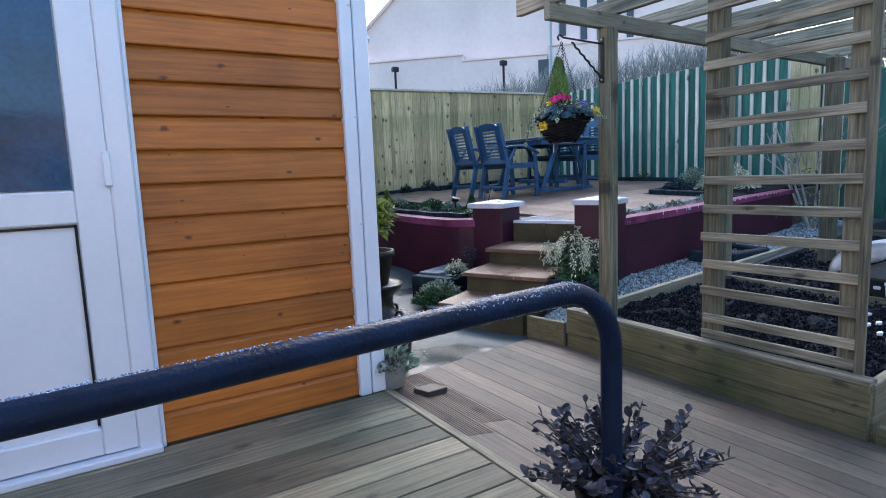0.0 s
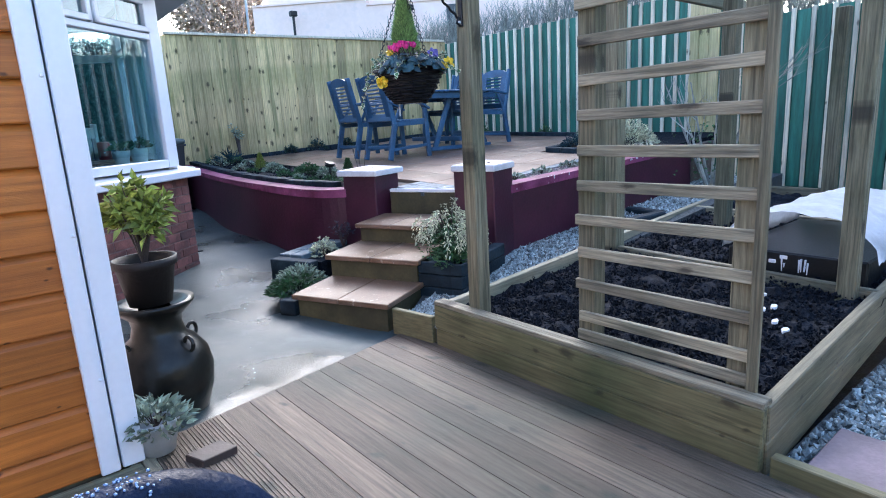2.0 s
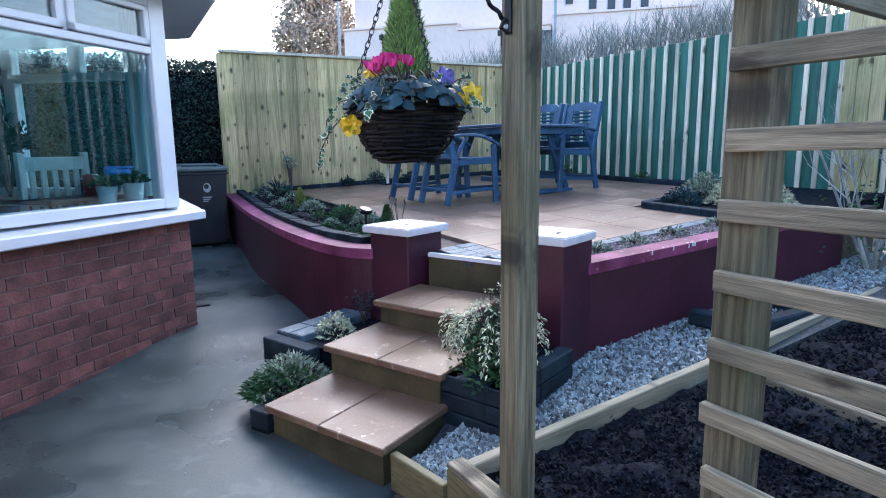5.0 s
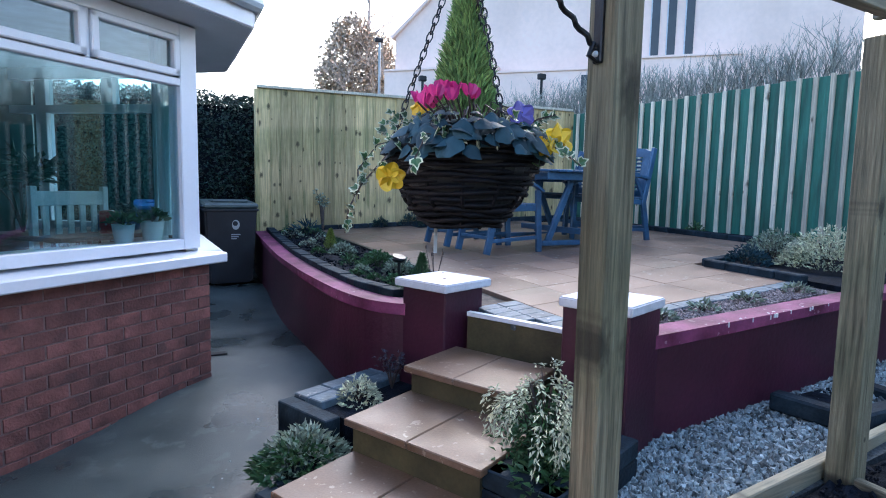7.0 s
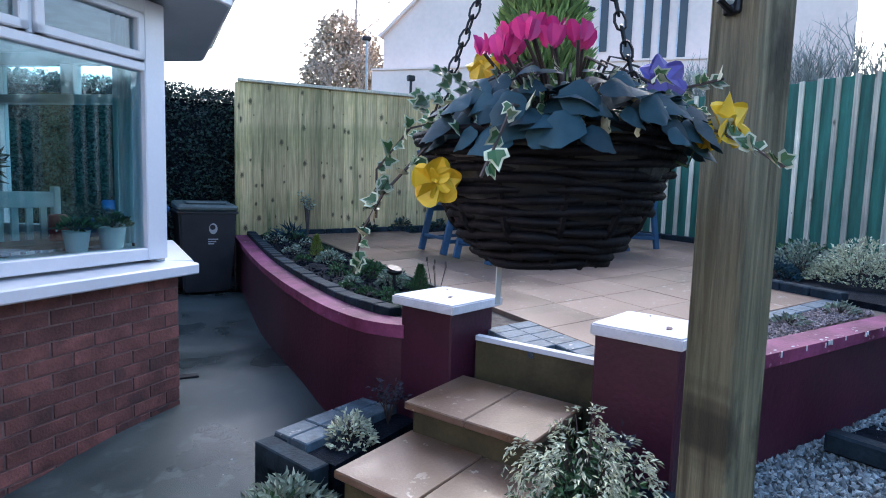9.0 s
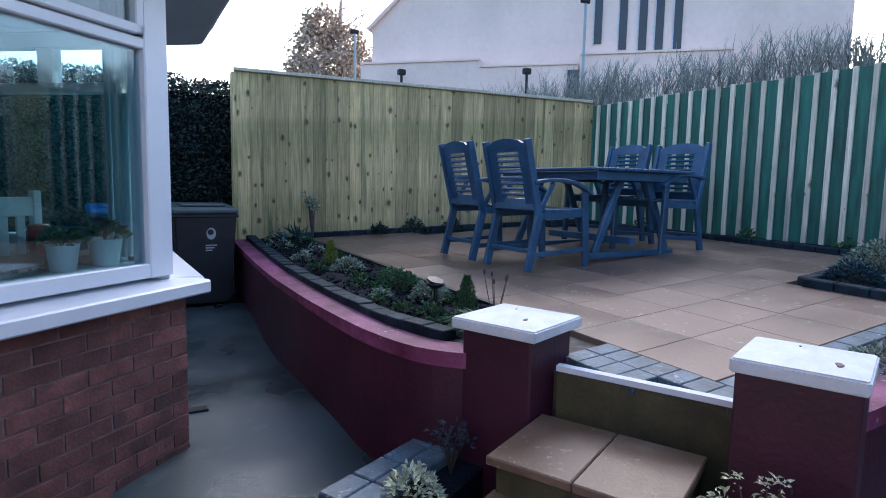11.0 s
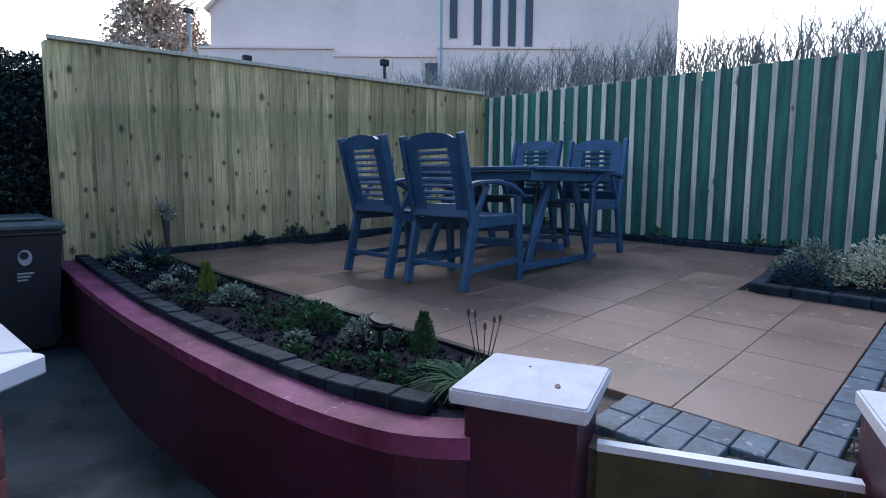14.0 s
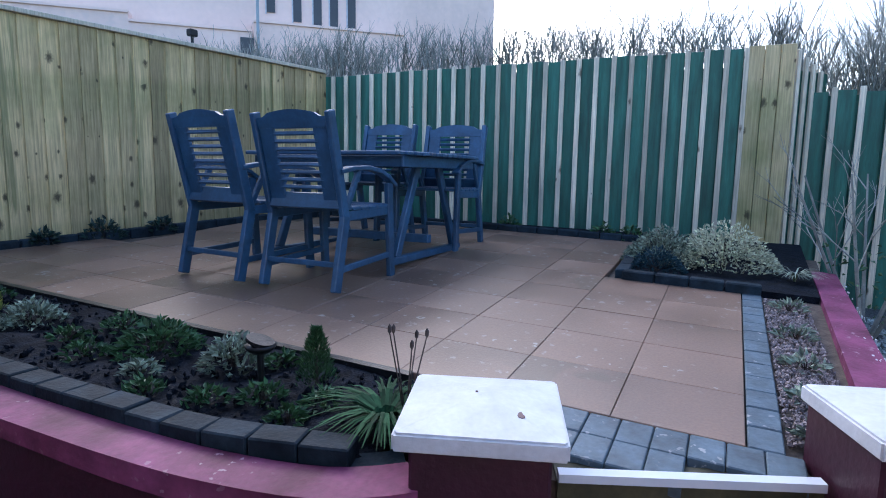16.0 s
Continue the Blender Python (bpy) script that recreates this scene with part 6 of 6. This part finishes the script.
for k in range(3):
    a = 2 * math.pi * k / 3 + 0.55
    p, q = Vector((0.155 * math.cos(a), 0.155 * math.sin(a), 0.16)), HOOK
    n = 26
    bm = bmesh.new()
    for j in range(n):
        c = p.lerp(q, (j + 0.5) / n)
        d = (q - p).normalized()
        s = d.orthogonal().normalized()
        if j % 2:
            s = d.cross(s)
        tube(bm, [c + d * 0.0125 * math.cos(t) + s * 0.006 * math.sin(t) for t in [2 * math.pi * m_ / 8 for m_ in range(9)]], 0.0016, 4, False)
    part("chain", bm, BLACKMETAL, basket)
cy = thing("cyclamen", (2.55, 2.62, 1.31), "magenta cyclamen with broad blue-green leaves in the basket", "flower")
bm, bs = bmesh.new(), bmesh.new()
for x, y, z in ((-0.114, 0.004, 0.098), (-0.105, -0.03, 0.105), (-0.11, -0.065, 0.10), (-0.09, -0.05, 0.112), (-0.047, -0.072, 0.107), (-0.08, 0.0, 0.10), (-0.075, -0.03, 0.115), (-0.10, -0.02, 0.085), (-0.062, -0.05, 0.112), (-0.085, -0.075, 0.095), (-0.118, -0.04, 0.088), (-0.03, -0.06, 0.103)):
    tube(bs, [(x * 0.3, y * 0.3, 0), (x * 0.7, y * 0.8, z * 0.6), (x, y, z - 0.01)], 0.002, 5)
    for k in range(5):
        a = k * 1.257 + x * 40
        d = Vector((0.3 * math.cos(a), 0.3 * math.sin(a), 1))
        round_leaf(bm, (x + 0.005 * math.cos(a), y + 0.005 * math.sin(a), z - 0.012), d, 0.023, 0.015)
for k in range(34):
    a = rng.uniform(0, 6.283)
    p, q = Vector((0.03 * math.cos(a), 0.03 * math.sin(a), 0.03)), Vector((rng.uniform(0.05, 0.13) * math.cos(a), rng.uniform(0.05, 0.13) * math.sin(a), rng.uniform(0.05, 0.085)))
    tube(bs, [p, p.lerp(q, 0.5) + Vector((0, 0, 0.035)), q], 0.0015, 4)
part("petals", bm, PINK, cy, "magenta petals")
part("stems", bs, STEM, cy)
bm = bmesh.new()
for k in range(190):
    a = k * 2.399
    rr = 0.035 + 0.125 * math.sqrt((k + 0.5) / 190)
    p = Vector((rr * math.cos(a), rr * math.sin(a), 0.055 - 1.6 * max(0, rr - 0.09) ** 1.4 + rng.uniform(-0.022, 0.02)))
    d = Vector((math.cos(a), math.sin(a), -0.1 - 12 * max(0, rr - 0.08) + rng.uniform(-0.6, 0.5))).normalized()
    s = Vector((-math.sin(a), math.cos(a), rng.uniform(-0.3, 0.3))).normalized()
    u = s.cross(d).normalized() * -1
    R = rng.uniform(0.013, 0.027)
    ringv = []
    for m_ in range(16):
        t = 2 * math.pi * m_ / 16
        rad = R * (1 + 0.09 * math.cos(5 * t + k)) * (0.75 + 0.25 * abs(math.sin(t / 2)))
        ringv.append(bm.verts.new(p + d * (R * 0.7 - rad * math.cos(t)) + s * rad * math.sin(t) - u * 0.35 * R * math.sin(t) ** 2 - u * 0.15 * R * (1 - math.cos(t))))
    cen = bm.verts.new(p + d * R * 0.7)
    for m_ in range(16):
        bm.faces.new((ringv[m_], ringv[(m_ + 1) % 16], cen))
part("leaves", bm, LEAFBLUE, cy, "broad round blue-green leaves", smooth=True)
small_conifer("dwarf_conifer", "bright green conical conifer in the hanging basket", (2.60, 2.73, 1.30), 0.078, 0.36, 9000, CONIFER, "dwarf conifers")


def pansy(at, face, material, r, label):
    f = thing("pansy", at, label, "flower", "pansies in the basket")
    bm = bmesh.new()
    face = Vector(face).normalized()
    s = face.cross(Vector((0, 0, 1))).normalized()
    u = s.cross(face)
    for k in range(5):
        a = k * 1.257 + 0.3
        d = s * math.cos(a) + u * math.sin(a)
        c = d * r * 0.5
        rv = [bm.verts.new(c + r * 0.55 * (math.cos(t) * d + math.sin(t) * face.cross(d)) + face * (0.006 * math.sin(2 * t) + 0.002 * k)) for t in [2 * math.pi * m_ / 16 for m_ in range(16)]]
        bm.faces.new(rv)
    part("petals", bm, material, f)
    bm = bmesh.new()
    tube(bm, [(0, 0, 0), -face * 0.02 + Vector((0, 0, -0.03)), Vector((2.56, 2.66, 1.32)) * 0.5 + Vector(at) * 0.5 - Vector(at)], 0.0018, 5)
    part("stalk", bm, LEAFGREEN, f)


pansy((2.392, 2.645, 1.257), (-0.4, -1, -0.5), YELLOW, 0.028, "yellow pansy drooping over the basket rim")
pansy((2.655, 2.475, 1.33), (0.1, -1, 0.1), YELLOW, 0.03, "large yellow pansy at the basket edge")
pansy((2.63, 2.49, 1.315), (-0.4, -1, 0.2), YELLOW, 0.02, "yellow pansy behind the basket edge")
pansy((2.463, 2.667, 1.39), (-0.5, -1, 0.4), YELLOW, 0.02, "yellow pansy among leaves")
pansy((2.60, 2.52, 1.375), (-0.3, -1, 0.3), VIOLET, 0.026, "violet pansy in the basket")
pansy((2.70, 2.68, 1.36), (0.3, -1, 0.3), CREAM, 0.018, "cream pansy in the basket")
def ivy_leaf(rim, heart, p, d, size):
    """A lobed leaf: pale rim with a green heart laid on it."""
    p, d = Vector(p), Vector(d).normalized()
    up = Vector((rng.uniform(-0.5, 0.5), -1, rng.uniform(0.1, 0.9)))
    s = d.cross(up).normalized()
    n = s.cross(d)
    shape = ((0, 0), (0.15, 0.45), (0.5, 0.5), (0.55, 0.25), (1.0, 0.0), (0.55, -0.25), (0.5, -0.5), (0.15, -0.45))
    for bm_, f, lift in ((rim, 1.0, 0.0), (heart, 0.72, 0.0012)):
        vs = [bm_.verts.new(p + d * size * (0.12 * (1 - f) * 3 + a * f) + s * size * b * f + n * (lift + abs(b) * size * 0.3)) for a, b in shape]
        c = bm_.verts.new(p + d * size * 0.45 + n * lift)
        for k in range(8):
            bm_.faces.new((vs[k], vs[(k + 1) % 8], c))


bh = bmesh.new()
ivy = thing("trailing_ivy", (2.56, 2.66, 1.30), "variegated ivy trailing down the basket's side", "plant")
bm, bs = bmesh.new(), bmesh.new()
trails = [[(-0.1, -0.06, 0.03), (-0.16, 0.02, 0.0), (-0.2, 0.06, -0.06), (-0.22, 0.08, -0.11), (-0.223, 0.092, -0.16)],
          [(-0.1, 0.03, 0.04), (-0.17, 0.05, 0.02), (-0.20, 0.08, -0.03), (-0.195, 0.09, -0.09)],
          [(0.06, -0.12, 0.04), (0.08, -0.18, 0.02), (0.09, -0.22, 0.0), (0.095, -0.25, -0.02)],
          [(0.06, -0.08, 0.04), (0.08, -0.14, 0.07), (0.09, -0.18, 0.075)],
          [(-0.06, -0.1, 0.03), (-0.15, -0.13, 0.03), (-0.19, -0.14, -0.04)]]
for tr in trails:
    tube(bs, tr, 0.0018, 4)
    for a, b in zip(tr, tr[1:]):
        for k in range(5):
            p = Vector(a).lerp(Vector(b), k / 5)
            ivy_leaf(bm, bh, p, scatter_dir(0) + Vector((0, -0.4, 0)), rng.uniform(0.014, 0.026))
for k in range(260):
    a, rr = rng.uniform(0, 6.283), rng.uniform(0.10, 0.185)
    ivy_leaf(bm, bh, (rr * math.cos(a), rr * math.sin(a), 0.04 + rng.uniform(-0.035, 0.035)), (math.cos(a), math.sin(a), rng.uniform(-0.5, 0.6)), rng.uniform(0.011, 0.022))
part("leaves", bm, LEAFCREAM, ivy, "cream leaf rims")
part("leaves", bh, LEAFGREEN, ivy, "green leaf hearts")
part("stems", bs, STEM, ivy)
tag_ = thing("plant_tag", (2.514, 2.69, 1.10), "thin white plastic tag hanging under the basket", "tag")
part("tag", block((-0.004, -0.001, 0), (0.004, 0.001, 0.06), 0.0005), POTWHITE, tag_)
bracket = thing("wall_bracket", (2.92, 2.665, 1.75), "black wrought-iron hanging bracket on the post", "bracket")
part("back_plate", block((-0.012, -0.014, -0.22), (0.0, 0.014, 0.06), 0.003), BLACKMETAL, bracket)
part("arm", tube(bmesh.new(), [(0, 0, 0.02), (-0.34, 0, 0.03), (-0.37, 0, 0.045), (-0.385, 0, 0.03), (-0.375, 0, 0.01)], 0.006, 8), BLACKMETAL, bracket)
pts = [(-0.01 - 0.26 * k / 30 + 0.004 * math.cos(k * 1.3), 0.004 * math.sin(k * 1.3), -0.19 + 0.2 * k / 30) for k in range(31)]
part("stay", tube(bmesh.new(), [(-0.02, 0, -0.175), (-0.035, 0, -0.205), (-0.012, 0, -0.215)] + pts, 0.0065, 8), BLACKMETAL, bracket, "twisted stay")
for z in (-0.20, 0.045):
    bm = bmesh.new()
    bmesh.ops.create_uvsphere(bm, u_segments=8, v_segments=5, radius=0.008, matrix=pose(-0.013, 0, z))
    part("bolt", bm, POTWHITE, bracket)

bits = []
for k in range(1500):
    yy = rng.uniform(5.05, 9.1)
    xx = rng.uniform(3.46, 4.02)
    bits.append((xx, yy, patio_z(xx, yy) + rng.uniform(-0.005, 0.02)))
cl = stones("compost", "dark crumbs of soil in the curved bed", bits, 0.006, 0.02)
cl.data.materials[0] = SOIL
cl["category"] = "compost"

# ---- hedges ----
def hedge(name, label, x0, x1, y0, y1, top, n, material, size, bottom=0.0):
    t = thing(name, ((x0 + x1) / 2, (y0 + y1) / 2, bottom), label, "hedge")
    bm = bmesh.new()
    cx, cy = (x0 + x1) / 2, (y0 + y1) / 2
    # Solid dark box, painted in place of the shade inside the hedge.
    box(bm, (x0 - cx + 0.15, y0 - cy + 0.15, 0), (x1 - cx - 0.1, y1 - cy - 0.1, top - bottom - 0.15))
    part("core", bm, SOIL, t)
    bm = bmesh.new()
    for k in range(n):
        x = rng.uniform(x0, x1) - cx
        if rng.random() < 0.7:
            y, z = y0 - cy + 0.16 * rng.random() ** 1.5, rng.uniform(0, top - bottom)
        else:
            y, z = rng.uniform(y0, y1) - cy, top - bottom - 0.12 * rng.random()
        z += 0.05 * noise.noise((x * 3, y * 3, 0)) if z > top - bottom - 0.2 else 0
        y += 0.08 * noise.noise((x * 2.5, z * 2.5, 4))
        leaf(bm, (x, y, z), scatter_dir(0.2) + Vector((0, -0.5, 0.2)), size * rng.uniform(0.6, 1.2), size * 0.55)
    part("leaves", bm, material, t)


hedge("hedge", "tall dark evergreen hedge behind the bins", 0.6, 4.3, 9.75, 10.9, 2.40, 24000, HEDGE, 0.05)

# bare clipped hedge beyond the green fence
bare = thing("bare_hedge", (8.6, 5.0, 0.0), "bare twiggy clipped hedge behind the green fence", "hedge")
bm = bmesh.new()


def twigs(bm, p, d, ln, r, depth):
    q = Vector(p) + d * ln
    tube(bm, [p, q], [r, r * 0.6], 3, False)
    if depth:
        for k in range(rng.choice((2, 2, 3))):
            d2 = (d + scatter_dir(0.5) * 0.55).normalized()
            twigs(bm, Vector(p).lerp(q, rng.uniform(0.45, 1.0)), d2, ln * rng.uniform(0.5, 0.8), r * 0.6, depth - 1)


for k in range(1050):
    y = rng.uniform(-1.5, 11.5)
    near = y > 3.7
    top = (2.80 - 0.02 * max(0, y - 8) if near else 2.55) + 0.09 * noise.noise((y * 1.7, 0, 3)) + rng.uniform(-0.2, 0.08)
    x = 8.36 - 0.095 * (y - 3.9) + rng.uniform(-0.16, 0.2) if near else 8.75 + rng.uniform(-0.2, 0.25)
    twigs(bm, Vector((x - 8.6, y - 5.0, top - 0.66)), Vector((rng.uniform(-0.1, 0.1), rng.uniform(-0.14, 0.14), 1)).normalized(), rng.uniform(0.3, 0.42), 0.010, 3)
part("twig_mass", bm, TWIG, bare)
part("core", block((-0.12, -0.95, 0.0), (0.0, 3.0, 2.15)), TWIG, bare)
bushes = thing("bare_bush", (8.9, 2.7, 0.9), "tangled bare shrub rising by the corner of the green fence", "shrub")
bm = bmesh.new()
for k in range(60):
    twigs(bm, Vector((rng.uniform(-0.25, 0.3), rng.uniform(-0.9, 0.75), 0.5)), Vector((rng.uniform(-0.3, 0.2), rng.uniform(-0.35, 0.35), 1)).normalized(), rng.uniform(0.6, 1.0), 0.011, 4)
part("twig_mass", bm, TWIG, bushes)
sapling = thing("bare_shrub", (6.98, 3.30, gravel_z(6.98, 3.3) - 0.03), "leggy bare frosted shrub at the end of the gravel", "shrub")
bm = bmesh.new()
for k in range(7):
    a = k * 0.9
    d = Vector((0.42 * math.cos(a), 0.5 * math.sin(a), 1)).normalized()
    tube(bm, [(0.03 * math.cos(a), 0.03 * math.sin(a), 0), d * 0.55, d * 1.15 + Vector((0, 0, 0.1))], [0.018, 0.012, 0.006], 6)
    for j in range(3):
        twigs(bm, d * rng.uniform(0.45, 1.15), (d + scatter_dir(0.3) * 0.9).normalized(), rng.uniform(0.25, 0.42), 0.006, 2)
part("twig_mass", bm, TWIG, sapling)
bm = bmesh.new()
for k in range(130):
    p = Vector((rng.uniform(-0.45, 0.3), rng.uniform(-0.3, 0.3), rng.uniform(0.15, 0.7)))
    leaf(bm, p, scatter_dir(0.2), rng.uniform(0.03, 0.055), 0.025)
part("leaves", bm, LEAFGREEN, sapling)

# ---- beyond the garden ----
church = thing("white_building", (11.4, 23.7, 0), "large white rendered building with tall slit windows", "building", rz=math.degrees(math.atan2(12.265 - 23.705, 22.528 - 11.395)))
bm = bmesh.new()
face = [(0, -1), (15.96, -1), (15.96, 13), (6.5, 13), (0, 7.2)]
front, rear = [bm.verts.new((a, 0, b)) for a, b in face], [bm.verts.new((a, 12, b)) for a, b in face]
bm.faces.new(front), bm.faces.new(rear[::-1])
for k in range(5):
    bm.faces.new((front[k], rear[k], rear[(k + 1) % 5], front[(k + 1) % 5]))
part("wall", bm, RENDERWALL, church)
part("roof", beam(bmesh.new(), (-0.15, 6, 7.1), (6.6, 6, 13.1), 12.3, 0.12), RENDERWALL, church)
part("roof", block((6.4, -0.15, 13), (16.1, 12.15, 13.2)), RENDERWALL, church)
for s, z in ((8.28, 6.26), (9.1, 6.04), (9.74, 5.9), (10.27, 5.71), (10.85, 5.71)):
    w = part("window", block((s - 0.13, -0.05, z), (s + 0.13, 0.05, 11.5)), DARKSLIT, church)
    part("frame", block((s - 0.17, -0.04, z - 0.06), (s - 0.13, 0.0, 11.5)), CAPPAINT, w)
low = thing("low_annex", (0, 0, 0), "lower white rendered annex wall in front of the building", "building")
fd2 = Vector((22.528 - 11.395, 12.265 - 23.705)).normalized()
fn2 = Vector((fd2.y, -fd2.x))
fn2 = fn2 if fn2.x < 0 else -fn2
for s0, s1, top in ((-0.2, 4.3, 5.72), (4.3, 7.7, 5.48), (7.75, 12.5, 5.78)):
    a = Vector((11.395, 23.705)) + fd2 * s0
    b = Vector((11.395, 23.705)) + fd2 * s1
    bm = prism(bmesh.new(), [(c.x, c.y) for c in (a + fn2 * 0.6, b + fn2 * 0.6, b, a)], lambda x, y: -1, lambda x, y: top)
    part("wall", bm, RENDERWALL, low)
    bm = prism(bmesh.new(), [(c.x, c.y) for c in (a + fn2 * 0.66, b + fn2 * 0.66, b, a)], lambda x, y: top, lambda x, y: top + 0.07)
    part("coping", bm, RENDERWALL, low)
a = Vector((11.395, 23.705)) + fd2 * 7.35 + fn2 * 0.65
part("door", prism(bmesh.new(), [(c.x, c.y) for c in (a, a + fd2 * 0.4, a + fd2 * 0.4 - fn2 * 0.1, a - fn2 * 0.1)], lambda x, y: 3, lambda x, y: 5.3), DARKSLIT, low, "dark doorway")
for x, y, z, hh in ((15.3, 19.1, 5.2, 0.3), (12.2, 22.3, 5.3, 0.3)):
    f = thing("floodlight", (x - 0.5, y - 0.5, z - 1.2), "small dark floodlight on a short pole", "lamp", "floodlights")
    part("pole", tube(bmesh.new(), [(0, 0, -4), (0, 0, 1.1)], 0.05, 6), BLACKMETAL, f)
    part("head", block((-0.14, -0.1, 1.1), (0.14, 0.1, 1.3), 0.03), BLACKMETAL, f)
for x, y, top in ((16.2, 17.4, 7.5), (11.0, 24.4, 7.2)):
    f = thing("lamp_post", (x, y, -0.6), "grey lamp post with an angled lamp head", "street lamp", "lamp posts")
    part("pole", tube(bmesh.new(), [(0, 0, 0), (0, 0, top + 0.6)], 0.05, 6), SOFFIT, f)
    part("head", block((-0.2, -0.08, top + 0.45), (0.15, 0.08, top + 0.62), 0.03), BLACKMETAL, f)


def far_tree(at, h, label, crown):
    t = thing("tree", at, label, "tree")
    bm = bmesh.new()
    tube(bm, [(0, 0, 0), (0.1, 0, h * 0.4), (0.0, 0.1, h * 0.75), (0.1, 0, h)], [0.35, 0.28, 0.15, 0.04], 8)
    for k in range(42):
        z = h * rng.uniform(0.3, 0.95)
        twigs(bm, Vector((0, 0, z)), Vector((rng.uniform(-1, 1), rng.uniform(-1, 1), 0.5)).normalized(), (h - z) * 0.25 + 0.9, 0.05, 3)
    part("trunk", bm, HAZEBARK, t)
    bm = bmesh.new()
    for cx, cy, cz, r in crown:
        for k in range(int(900 * r)):
            d = scatter_dir(0)
            p = Vector((cx, cy, cz)) + d * r * (0.55 + 0.5 * rng.random()) * (1 + 0.25 * noise.noise(d * 2))
            leaf(bm, p, scatter_dir(0), rng.uniform(0.15, 0.32), 0.16)
    part("crown", bm, RUSTLEAF, t)


far_tree((14.5, 35, -0.6), 13.5, "tall bare tree with a rust-brown ivy crown", [(-1.6, 0, 9.2, 1.3), (-0.5, -0.5, 8.0, 1.6), (0.9, 0, 8.6, 1.3), (-1.1, 0, 10.6, 1.1), (0.2, 0, 9.8, 1.2), (-2.2, 0, 8.0, 1.0), (1.4, 0, 7.4, 1.2), (-1.2, 0, 6.8, 1.4)])
